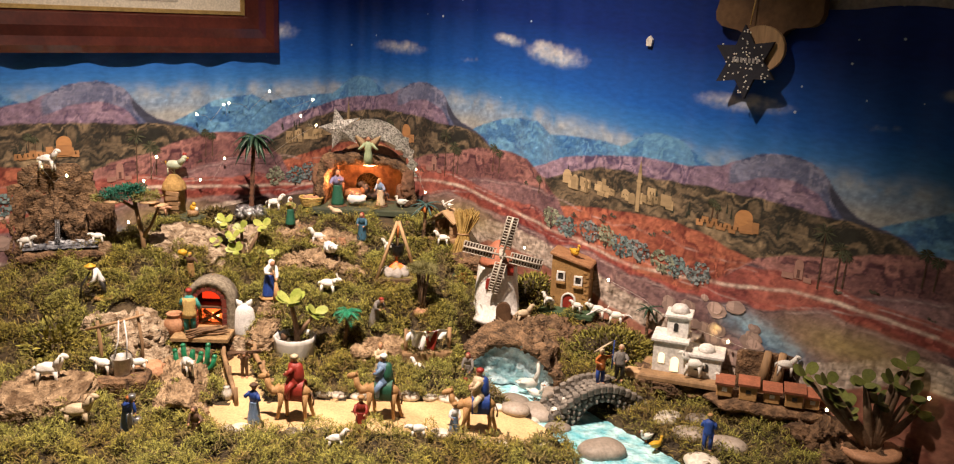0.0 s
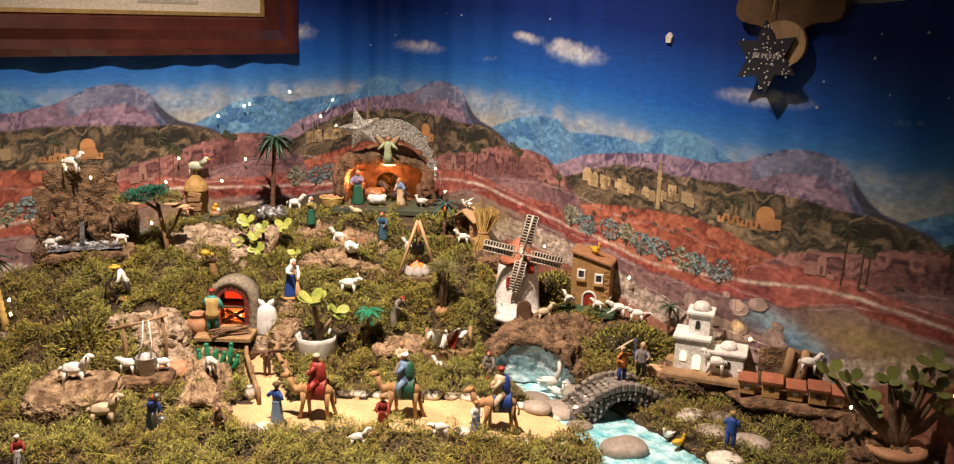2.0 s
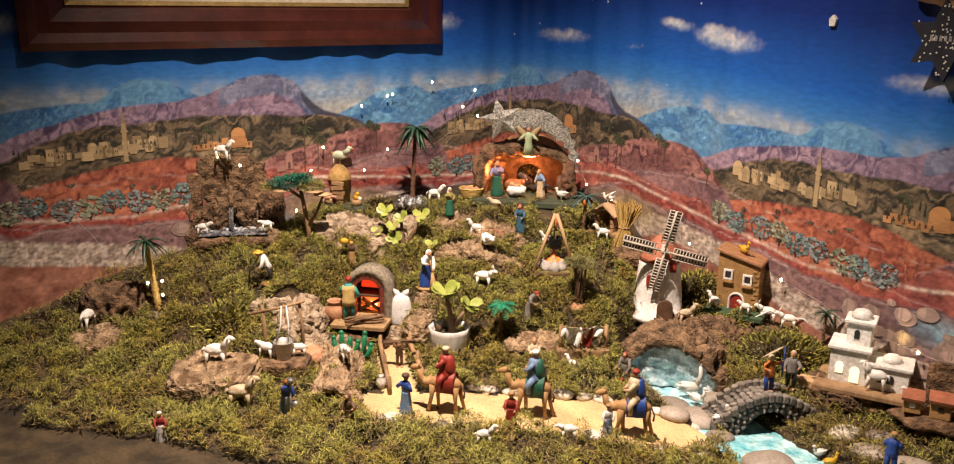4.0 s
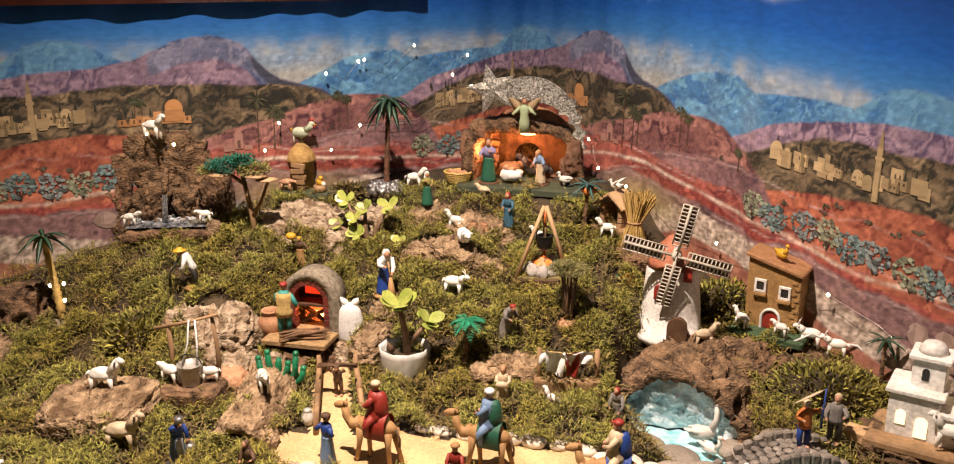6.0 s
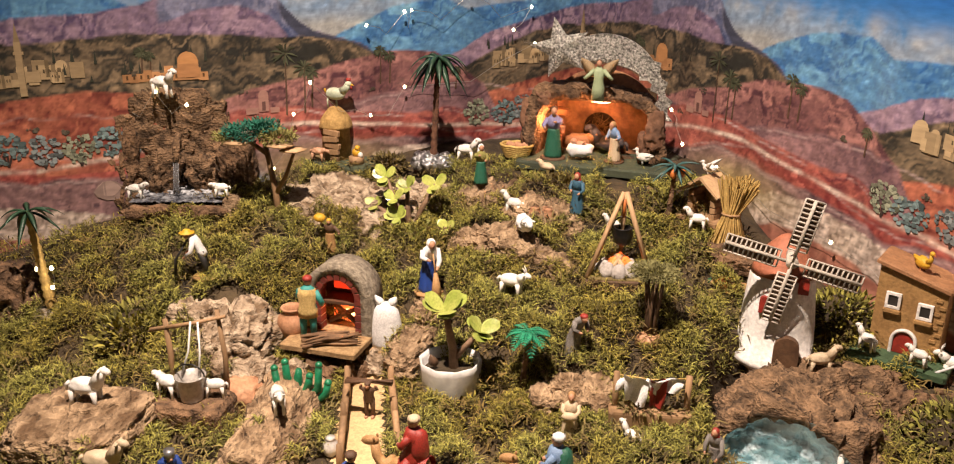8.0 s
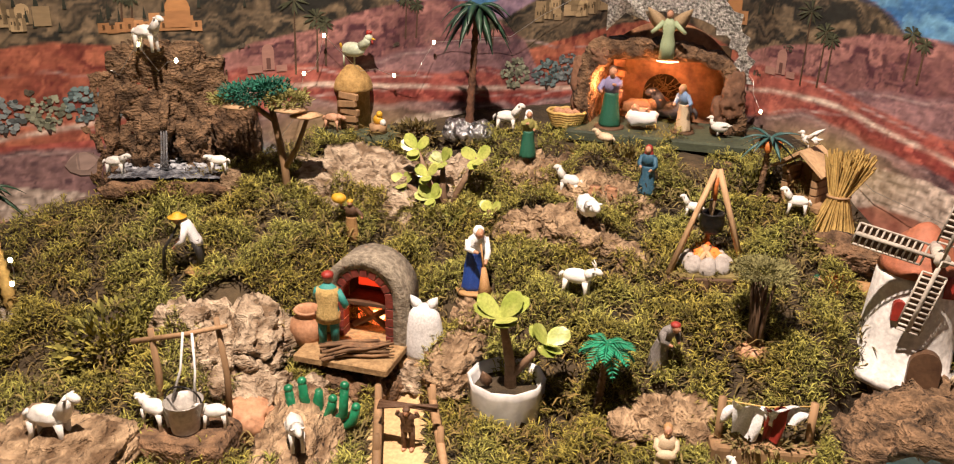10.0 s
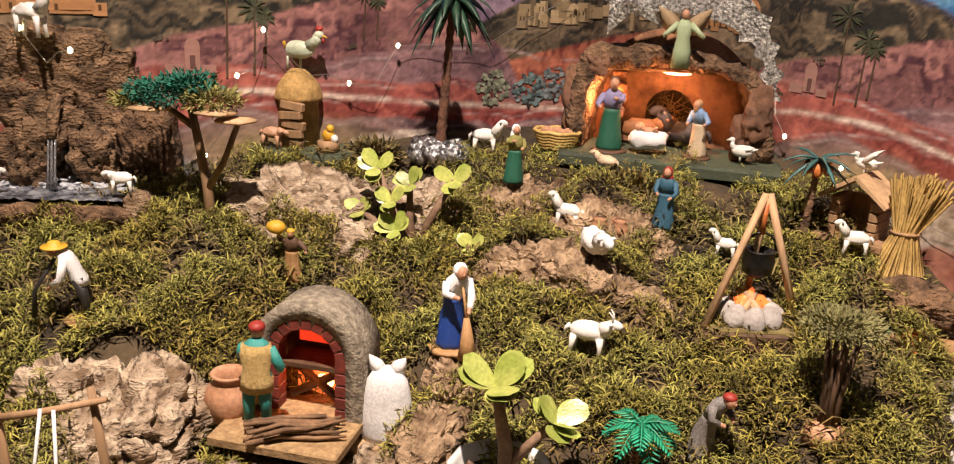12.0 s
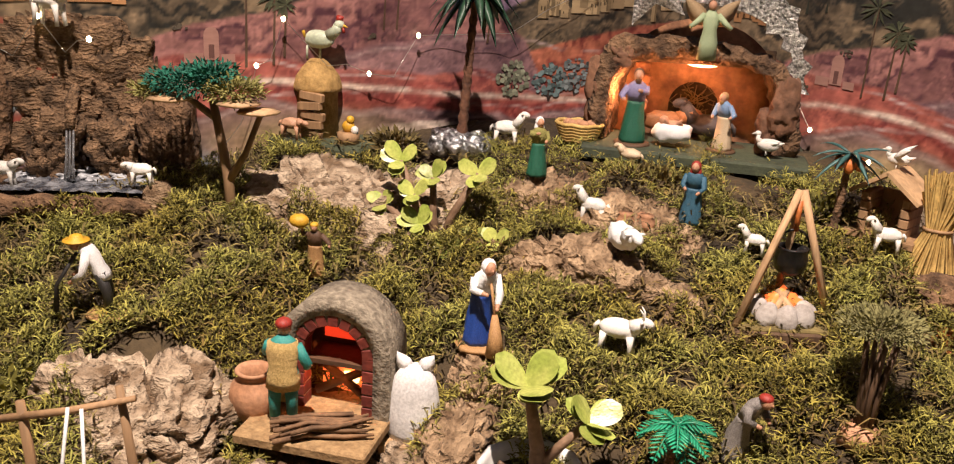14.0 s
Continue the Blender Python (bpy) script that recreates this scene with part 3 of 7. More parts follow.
# ---- printed details: towns, palms, trees ----
class Ink:
    """Flat printed shapes on the paper, in (u, z), each with its colour."""

    def __init__(self):
        self.v, self.f, self.c, self.q = [], [], [], []

    def poly(self, pts, colour, lift):
        o = len(self.v)
        for u, z in pts:
            z += float(hang(u))
            x, y = paper_xy(np.float64(u), lift)
            self.v.append((float(x), float(y), z))
            self.q.append((u, z))
            self.c.append((*colour, 1.0))
        self.f.append(tuple(range(o, len(self.v))))

    def rect(self, u, z, w, h, colour, lift=.0006):
        self.poly([(u - w / 2, z), (u + w / 2, z), (u + w / 2, z + h), (u - w / 2, z + h)], colour, lift)

    def disc(self, u, z, r, colour, rnd, lift=.0006, n=9, flat=.8, rag=.25):
        self.poly([(u + r * (1 + rnd.uniform(-rag, rag)) * math.cos(k * math.tau / n), z + r * flat * (1 + rnd.uniform(-rag, rag)) * math.sin(k * math.tau / n)) for k in range(n)], colour, lift)

    def make(self, name, label):
        me = bpy.data.meshes.new(name)
        me.from_pydata(self.v, [], self.f)
        at = me.color_attributes.new("print", "FLOAT_COLOR", "POINT")
        at.data.foreach_set("color", np.array(self.c).ravel())
        uv = me.uv_layers.new(name="UVMap")
        ix = np.empty(len(me.loops), int)
        me.loops.foreach_get("vertex_index", ix)
        uv.data.foreach_set("uv", np.array(self.q)[ix].ravel())
        me.materials.append(PRINT_INK)
        ob = new(name, me)
        ob.parent = backdrop
        return tagged(ob, label)


def shade(c, k):
    return tuple(min(.9, v * k) for v in c)


def printed_copy(k, rnd):
    u0 = -SHIFT + k * PERIOD
    town, palms, trees = Ink(), Ink(), Ink()
    CREAM_I, ROSE = (.46, .34, .19), (.46, .22, .12)
    for i in range(34):
        s = rnd.uniform(-.125, .050)
        z = .246 + .012 * (s + .12) / .17 + rnd.uniform(0, .010)
        w, h = rnd.uniform(.007, .016), rnd.uniform(.007, .018)
        c = shade(CREAM_I, rnd.uniform(.55, 1.15))
        lf = .0006 + .00002 * (34 - i)
        town.rect(u0 + s, z, w, h, c, lf)
        town.rect(u0 + s + w * .38, z, w * .24, h, shade(c, .55), lf + .00001)
        for q in range(2):
            town.rect(u0 + s - w * .2 + q * w * .3, z + h * .45, w * .12, h * .25, shade(c, .25), lf + .00001)
        if i % 6 == 0:
            town.disc(u0 + s, z + h, w * .42, shade(c, 1.1), rnd, lf + .00001, 12, 1.0, .03)
    town.rect(u0, .246, .0065, .052, shade(CREAM_I, .8), .0014)
    town.rect(u0 + .002, .246, .0022, .052, shade(CREAM_I, .4), .00142)
    town.rect(u0, .286, .009, .003, shade(CREAM_I, .9), .00144)
    town.poly([(u0 - .0028, .298), (u0 + .0028, .298), (u0, .316)], shade(CREAM_I, .6), .0014)
    for i in range(12):
        s = .095 + i * .0068
        h = rnd.uniform(.006, .014)
        c = shade((.48, .25, .11), rnd.uniform(.6, 1.1))
        town.rect(u0 + s, .253 + rnd.uniform(-.002, .004), .009, h, c, .0008 + .00002 * i)
        town.rect(u0 + s, .256, .002, .004, shade(c, .25), .0012)
    town.disc(u0 + .155, .272, .0105, (.50, .25, .10), rnd, .0013, 16, 1.0, .02)
    town.rect(u0 + .155, .256, .021, .014, (.42, .21, .09), .00128)
    for s, z, w, h in ((.231, .214, .011, .018), (.218, .212, .014, .007), (.243, .212, .010, .006)):
        town.rect(u0 + s, z, w, h, (.36, .20, .16), .0009)
    town.disc(u0 + .231, .232, .0055, (.36, .20, .16), rnd, .0009, 14, 1.0, .02)
    town.rect(u0 + .231, .215, .004, .010, (.14, .07, .06), .0011)
    town.make("printed_town", "printed cream town with a minaret and domes")
    for s, z0, z1, r in ((.256, .208, .276, .016), (.276, .210, .260, .013), (.284, .216, .254, .010), (.366, .236, .274, .010), (.378, .236, .268, .009), (.11, .262, .284, .008), (.118, .262, .280, .007), (.46, .226, .248, .008)):
        u = u0 + s
        palms.poly([(u - .001, z0), (u + .001, z0), (u + .0022, z1), (u + .001, z1)], (.09, .055, .035), .0009)
        for q in range(11):
            a = q * math.tau / 11 + rnd.uniform(-.2, .2)
            c, d = math.cos(a), math.sin(a)
            palms.poly([(u + .0015, z1), (u + r * .55 * c - .0012 * d, z1 + r * .55 * d + .0012 * c), (u + r * c, z1 + r * d * .8 - .002), (u + r * .55 * c + .0012 * d, z1 + r * .55 * d - .0012 * c)], shade((.055, .06, .035), rnd.uniform(.7, 1.6)), .0010)
    for i in range(30):
        s, z = rnd.uniform(-.14, .22), rnd.uniform(.256, .278)
        palms.poly([(u0 + s - .0016, z), (u0 + s + .0016, z), (u0 + s, z + rnd.uniform(.008, .016))], (.035, .04, .03), .0007)
    palms.make("printed_palms", "printed dark palms and cypresses")
    for i in range(9):
        s, z = .492 + i * .031 + rnd.uniform(-.006, .006), .187 + rnd.uniform(-.005, .006)
        tone_ = ((.16, .17, .12), (.10, .14, .14), (.13, .15, .15))[i % 3]
        for q in (-1, 0, 1):
            trees.poly([(u0 + s - .0008, z - .012), (u0 + s + .0008, z - .012), (u0 + s + .004 * q + .001, z), (u0 + s + .004 * q - .001, z)], (.05, .035, .03), .0008)
        for q in range(95):
            a, r = rnd.uniform(0, math.tau), math.sqrt(rnd.random())
            trees.disc(u0 + s + .0175 * r * math.cos(a), z + .006 + .0150 * r * math.sin(a), rnd.uniform(.0012, .0030), shade(tone_, rnd.uniform(.4, 2.3)), rnd, .0009 + q * .000005, 6)
    for i in range(9):
        s, z = rnd.uniform(0, .638), rnd.uniform(.205, .245)
        for q in range(7):
            trees.disc(u0 + s + rnd.uniform(-.005, .005), z + rnd.uniform(-.002, .002), rnd.uniform(.001, .0024), shade((.09, .075, .055), rnd.uniform(.5, 1.6)), rnd, .0008, 6)
    for i in range(22):
        s, z = rnd.uniform(.06, .20), rnd.uniform(.09, .160)
        r = rnd.uniform(.006, .015)
        c = shade((.46, .33, .28), rnd.uniform(.6, 1.15))
        trees.disc(u0 + s, z, r, shade(c, .72), rnd, .0009 + i * .00003, 10, .75, .12)
        trees.disc(u0 + s - r * .15, z + r * .16, r * .8, c, rnd, .00091 + i * .00003, 10, .7, .12)
    trees.make("printed_trees", "printed grey green olive trees and boulders")


for copy in range(-1, 3):
    printed_copy(copy, random.Random(copy + 30))


# ---- cork bark, rocks and the cave ----
def crag(v, seed, freq=30, amp=0.006, ridge=0.6):
    """Broken cork: flat plates at uneven heights, sharp cracks between them, pits and grain."""
    p = Vector(v) * freq + Vector((seed * 3.1, seed * 1.7, seed))
    a = noise.noise(p)
    w = p * 1.15 + Vector((noise.noise(p * 1.9), noise.noise(p * 1.9 + Vector((7, 0, 0))), noise.noise(p * 1.9 + Vector((0, 7, 0))))) * .55
    dist, near = noise.voronoi(w)
    plate = noise.cell(near[0] * 9.7)
    groove = max(0.0, 1 - (dist[1] - dist[0]) / .16)
    d2, n2 = noise.voronoi(w * 2.6)
    chip = noise.cell(n2[0] * 7.3)
    c = 1 - 2.4 * abs(noise.noise(p * 4.7))
    d = noise.noise(p * 9.5)
    pit = max(0.0, noise.noise(p * 3.4 + Vector((9, 9, 9))) - 0.25)
    return .85 * amp * (a + ridge * .9 * plate + .34 * chip + .16 * c + .20 * d - 2.6 * pit - 1.15 * groove - .25 * max(0.0, 1 - (d2[1] - d2[0]) / .2))


ROCKS = []


def rock(loc, half, seed, mat=CORK, label="", rz=0.0, tilt=(0, 0), sub=5, freq=30, amp=0.009, square=0.6, layers=0.0, name="bark_rock", category="rock", power=4, grain=(1, 0.8, 1)):
    bm = bmesh.new()
    bmesh.ops.create_icosphere(bm, subdivisions=sub, radius=1)
    half = Vector(half) * 1.08
    loc = (loc[0], loc[1], loc[2] + (0.006 if name == "bark_rock" else 0.0))
    ROCKS.append((loc[0], loc[1], half.x, half.y, radians(rz)))
    v = []
    for q in bm.verts:
        n = q.co.normalized()
        k = (abs(n.x) ** power + abs(n.y) ** power + abs(n.z) ** power) ** (-1 / power)
        d = n * (1 + (k - 1) * square)
        p = Vector((d.x * half.x, d.y * half.y, d.z * half.z))
        w = Vector((p.x * grain[0], p.y * grain[1], p.z * grain[2] * (1 + 2.5 * (layers > 0))))
        p += n * crag(w + Vector(loc), seed, freq, amp)
        if layers:
            p += Vector((n.x, n.y, 0)) * layers * math.sin(p.z * 420 + 2 * noise.noise(p * 40))
        v.append(p)
    f = [tuple(x.index for x in q.verts) for q in bm.faces]
    bm.free()
    g = Geo().add(v, f)
    ob = new(name, g.mesh(name, mat))
    ob.matrix_world = pose(*loc, tilt[0], tilt[1], rz)
    return tagged(ob, label or "brown craggy cork bark rock set in moss", category, "cork bark rocks")


rock((-.415, 1.228, .131), (.082, .052, .036), 1, CORK_PALE, "large pale cork bark boulder below the beehive", 12, (14, 4), 6, 26, .010)
rock((-.345, 1.268, .142), (.045, .04, .024), 2, CORK_PALE, "low pale cork bark rock beside the palm", 0, (8, 0))
rock((-.243, 1.212, .124), (.040, .022, .026), 3, CORK, "rounded brown bark rock under a sheep", 12, (10, -4), 6, 34, .007)
rock((-.190, 1.195, .122), (.052, .020, .020), 4, CORK, "long sloping piece of cork bark", -14, (10, 17), 6, 34, .006)
rock((-.205, 1.265, .142), (.045, .03, .02), 5, CORK, "flat cork bark ledge with clay pots", -8, (16, 5))
rock((-.265, 1.285, .148), (.04, .03, .02), 25, CORK, "brown cork bark step below the stable", 8, (12, 0))
rock((-.135, 1.335, .142), (.05, .03, .026), 6, CORK_DARK, "upright dark bark block under the stable", 8, (0, 0), 5, 36, .004, 0.95)
rock((-.225, 1.345, .146), (.055, .03, .022), 7, CORK_DARK, "dark bark block under the stable", 11, (0, 0), 5, 36, .004, 0.9)
rock((-.432, 1.030, .068), (.044, .038, .040), 8, CORK_PALE, "pale ragged cork bark rock behind the well", 15, (18, -6), 6, 28, .009)
rock((-.398, 1.006, .052), (.050, .022, .026), 9, CORK_PALE, "ragged cork bark ledge", 8, (20, 4), 6, 30, .010)
rock((-.455, 1.018, .085), (.022, .02, .032), 10, CORK_PALE, "upright pale bark stone", 0, (5, 8), 5, 40, .006)
rock((-.346, 1.062, .050), (.044, .034, .022), 11, CORK_DARK, "dark cork bark slab under the oven", 12, (0, 0), 5, 32, .006, 0.9)
rock((-.302, 1.076, .052), (.024, .024, .020), 12, CORK_PALE, "small pale bark stone under the sack", 0, (6, 0), 5, 46, .006)
rock((-.270, 1.075, .070), (.018, .030, .020), 13, CORK, "cut piece of cork bark with layers", -4, (10, 0), 5, 40, .004, 0.95, 0.0012)
rock((-.268, 1.118, .088), (.018, .024, .020), 14, CORK, "brown cork bark step beside the moss", 0, (14, 0), 5, 40, .005, 0.9)
rock((-.120, 1.066, .058), (.036, .022, .020), 15, CORK, "brown bark stone behind the washing line", 10, (14, 0), 5, 34, .008)
rock((.112, 1.130, .060), (.042, .030, .026), 16, CORK_DARK, "rough brown bark rock below the ochre house", -18, (12, 6), 6, 36, .011)
rock((.165, 1.150, .060), (.040, .024, .022), 17, CORK_DARK, "dark bark rock beside the moss mound", -20, (10, 4), 5, 36, .008)
rock((.268, 1.034, .050), (.060, .032, .018), 18, CORK_DARK, "flat dark bark ledge under the white house", -6, (8, 3), 5, 34, .007)
rock((.335, 1.028, .036), (.045, .03, .02), 19, CORK_DARK, "dark bark rock beside the white house", -20, (8, 0), 5, 34, .008)
rock((.372, .965, .036), (.062, .022, .020), 20, CORK_DARK, "knobbly dark bark rock above the stream", -24, (6, 4), 6, 46, .012, 0.6)
rock((.405, .925, .030), (.040, .028, .026), 21, CORK_DARK, "dark knobbly bark boulder", 0, (0, 0), 5, 42, .010)
rock((.432, .876, .034), (.045, .03, .022), 27, CORK_DARK, "dark bark rock under the jade plant", 0, (0, 0), 5, 36, .008)
rock((-.462, .884, .048), (.044, .042, .032), 22, CORK, "layered cork bark log with a white sheep", 10, (4, 0), 6, 30, .0042, 1.0, 0.0016, "bark_rock", "rock", 6)
rock((-.660, 1.005, .080), (.045, .035, .045), 23, CORK_DARK, "dark bark rock on the mossy slope", 20, (0, 0), 5, 30, .010)
rock((-.648, .945, .062), (.040, .028, .020), 24, CORK, "rounded brown bark stone in moss", 0, (8, 0), 5, 34, .007)
rock((-.760, 1.135, .085), (.070, .04, .026), 26, CORK_DARK, "dark bark ledge with white sheep", 30, (0, 0), 5, 30, .007)
rock((-.385, .975, .060), (.018, .014, .014), 28, TERRA, "reddish brown bark chip", 30, (0, 0), 4, 50, .004)


def bark_log(loc, rz, length, r, seed, label):
    """A hollow half log of bark, open at its ends."""
    g = Geo()
    na, nl = 40, 36
    v, f = [], []
    for shell in (0, 1):
        for i in range(nl + 1):
            for j in range(na + 1):
                a = math.pi * (-0.08 + 1.16 * j / na)
                y = length * (i / nl - 0.5)
                rr = r * (1.0 if shell == 0 else 0.72)
                d = Vector((math.cos(a), 0, math.sin(a)))
                p = d * rr + Vector((0, y, 0))
                p += d * crag(Vector((p.x * 1.6, p.y * 0.7, p.z * 1.6)) + Vector(loc), seed, 40, 0.0045 if shell == 0 else 0.002)
                p.y += 0.003 * noise.noise(p * 60) if i in (0, nl) else 0
                v.append(p)
    n = (nl + 1) * (na + 1)
    for i in range(nl):
        for j in range(na):
            o = i * (na + 1) + j
            f.append((o, o + 1, o + na + 2, o + na + 1))
            f.append((n + o, n + o + na + 1, n + o + na + 2, n + o + 1))
    for i, sgn in ((0, 1), (nl, -1)):
        for j in range(na):
            o = i * (na + 1) + j
            q = (o, n + o, n + o + 1, o + 1)
            f.append(q if sgn > 0 else q[::-1])
    g.add(v, f)
    ob = new("bark_log", g.mesh("bark_log", CORK))
    ob.matrix_world = pose(*loc, 4, 0, rz)
    return tagged(ob, label, "log")


bark_log((-.336, .948, .046), 12, .125, .034, 31, "hollow half log of cork bark open in front")


def cave():
    """The arch of bark over the spring."""
    g = Geo()
    na, nl = 48, 30
    v, f = [], []
    for shell in (0, 1):
        for i in range(nl + 1):
            for j in range(na + 1):
                a = math.pi * j / na
                y = 0.10 * i / nl
                t = i / nl
                rx, rz_ = ((0.072 + 0.012 * t, 0.069 + 0.004 * t) if shell == 0 else (0.060, 0.059 - 0.012 * t))
                d = Vector((math.cos(a), 0, math.sin(a)))
                p = Vector((d.x * rx, y, d.z * rz_))
                p += d * crag(p + Vector((2, 2, 2)), 41, 34, 0.010 if shell == 0 else 0.004)
                if i == 0:
                    p.y += 0.006 * noise.noise(p * 50)
                v.append(p)
    n = (nl + 1) * (na + 1)
    for i in range(nl):
        for j in range(na):
            o = i * (na + 1) + j
            f.append((o, o + 1, o + na + 2, o + na + 1))
            f.append((n + o, n + o + na + 1, n + o + na + 2, n + o + 1))
    for j in range(na):
        f.append((j, n + j, n + j + 1, j + 1))
    c = thing("spring_cave", "arched cave of brown bark over a blue spring", "cave", (.050, 1.052, .030), -12)
    part("arch", g.add(v, f), CORK_BROWN, c)
    w = Geo()
    m = 22
    ring = [(0.063 * math.cos(math.pi * k / m), 0.006, 0.062 * math.sin(math.pi * k / m)) for k in range(m + 1)]
    vv, ff = [], []
    for s in range(11):
        for x, y, z in ring:
            q = Vector((x * s / 10, y + 0.012 * (1 - s / 10), z * s / 10))
            vv.append(q + Vector((0, 0.006 * noise.noise(q * 90), 0)))
    for s in range(10):
        ff += [(s * (m + 1) + k, s * (m + 1) + k + 1, (s + 1) * (m + 1) + k + 1, (s + 1) * (m + 1) + k) for k in range(m)]
    part("spring_film", w.add(vv, ff), mk("crinkled_blue_film", (0.68, 0.80, 0.83), (0.30, 0.47, 0.55), 70, 0.15, 1.0, 180, dist=0.006, coat=0.5), c, "crinkled pale blue plastic film")


cave()


# ---- the stream ----
def stream():
    g = Geo()
    n, w = 120, 22
    v, f = [], []
    xs = np.linspace(0, len(RIVER) - 1, n)
    for t in xs:
        i = min(int(t), len(RIVER) - 2)
        k = t - i
        a, b = RIVER[i], RIVER[i + 1]
        c = [a[q] * (1 - k) + b[q] * k for q in range(3)]
        d = Vector((b[0] - a[0], b[1] - a[1])).normalized()
        for j in range(w):
            s = (j / (w - 1) - 0.5) * 2.5 * c[2]
            x, y = c[0] + d.y * s * -1, c[1] + d.x * s
            z = 0.028 - 0.0 + 0.0022 * noise.noise(Vector((x * 60, y * 60, 2))) + 0.001 * noise.noise(Vector((x * 190, y * 190, 7)))
            v.append((x, y, z))
    for i in range(n - 1):
        f += [(i * w + j, i * w + j + 1, (i + 1) * w + j + 1, (i + 1) * w + j) for j in range(w - 1)]
    tagged(new("water", g.add(v, f).mesh("water", WATER)), "stream of crinkled turquoise plastic film", "water", kind="structure")


stream()


# ---- waterfall and pool ----
def waterfall():
    rock((-.600, 1.190, .196), (.040, .018, .076), 51, CORK_BROWN, "tall brown bark cliff behind the pool", 40, (3, 2), 6, 46, .0050, 1.0, 0, "bark_cliff", "rock", 8, (.7, .8, 1.2))
    rock((-.562, 1.212, .188), (.022, .016, .066), 52, CORK_BROWN, "upright brown bark plate beside the waterfall", 28, (-3, -4), 6, 50, .0045, 1.0, 0, "bark_cliff", "rock", 7, (.8, .8, 1.1))
    rock((-.536, 1.216, .172), (.017, .016, .046), 54, CORK_DARK, "dark bark column beside the pool", 20, (0, 0), 5, 44, .004, 1.0, 0, "bark_cliff", "rock", 8)
    rock((-.636, 1.154, .182), (.018, .018, .066), 53, CORK_DARK, "narrow dark bark column beside the pool", 30, (0, 3), 5, 42, .005, 1.0, 0, "bark_cliff", "rock", 8)
    rock((-.592, 1.166, .182), (.014, .010, .030), 55, CORK_BROWN, "broken bark stone beside the spout", 36, (8, 12), 5, 60, .004, .9, 0, "bark_cliff", "rock", 6)
    rock((-.556, 1.184, .180), (.013, .010, .026), 56, CORK_BROWN, "small broken bark stone at the pool", 20, (6, -14), 5, 60, .004, .9, 0, "bark_cliff", "rock", 6)
    f = thing("waterfall", "clear waterfall running into a bark-edged pool", "waterfall", (-.568, 1.158, .148), 22)
    g = Geo()
    nx, ny = 36, 16
    v = [((i / nx - .5) * .094, (j / ny - .5) * .046, 0.020 + .0022 * noise.noise(Vector((i * .55, j * .55, 1))) + .004 * max(0, j / ny - .55)) for j in range(ny + 1) for i in range(nx + 1)]
    part("pool_water", g.add(v, [(j * (nx + 1) + i, j * (nx + 1) + i + 1, (j + 1) * (nx + 1) + i + 1, (j + 1) * (nx + 1) + i) for j in range(ny) for i in range(nx)]), FROTH, f, "dark glossy rippled water film")
    part("basin", Geo().box((0, .002, .008), (.10, .052, .016), 0, None, .004), CORK_DARK, f)
    for k in range(4):
        x = -.040 + .026 * k
        part("front_edge", Geo().blob((x, -.027 + .003 * (k % 2), .010), (.017, .006, .0075), 0, 4, .45, 70, None, k), CORK_DARK, f)
    part("side_edge", Geo().box((.055, -.012, .012), (.022, .026, .024), 0, None, .004, .8), CORK, f)
    g = Geo()
    for k in range(3):
        x = -.004 + .0022 * (k - 1)
        g.tube([(x, .006, .056), (x + .0005, .002, .048), (x, .0, .036), (x - .001, -.001, .021)], [.0006, .0009, .0008, .0016], 0, 7)
    part("falling_water", g, mk("clear_plastic_strand", (0.74, 0.75, 0.76), (0.50, 0.51, 0.53), 90, 0.1, 0.6, 300, coat=0.6, trans=0.75), f)
    part("bark_spout", Geo().tube([(-.004, .024, .080), (-.004, .012, .072), (-.004, .006, .055)], [.0030, .0044, .0036], 0, 9), CORK_BROWN, f)
    g = Geo()
    rnd = random.Random(44)
    for k in range(46):
        x, y = rnd.uniform(-.045, .045), rnd.uniform(.004, .026)
        g.blob((x, y, .0205 + rnd.uniform(0, .0015) + .10 * max(0, y - .018)), (rnd.uniform(.003, .007), rnd.uniform(.002, .004), rnd.uniform(.0006, .0016)), 0, 2, .5, 260, rot(rnd.uniform(-25, 25), rnd.uniform(-25, 25), rnd.uniform(0, 180)), k)
    part("splash", g, mk("splash_gel", (0.62, 0.64, 0.66), (0.35, 0.36, 0.38), 200, 0.08, 0.6, 400, coat=0.7), f, "clear white gel splash")


waterfall()


# ---- stones ----
def stone(x, y, r, label, mat=PEBBLE, flat=0.6, long=1.3, seed=0, lift=0.0):
    rnd = random.Random(seed)
    g = Geo().blob((0, 0, 0), (r * long, r, r * flat), 0, 3, 0.12, 60, None, seed)
    z = max(ground(x, y), .026) + r * flat * 0.45 + lift
    return solid("pebble", g, mat, label, "stone", (x, y, z), rnd.uniform(-40, 40), "pebbles along the stream")


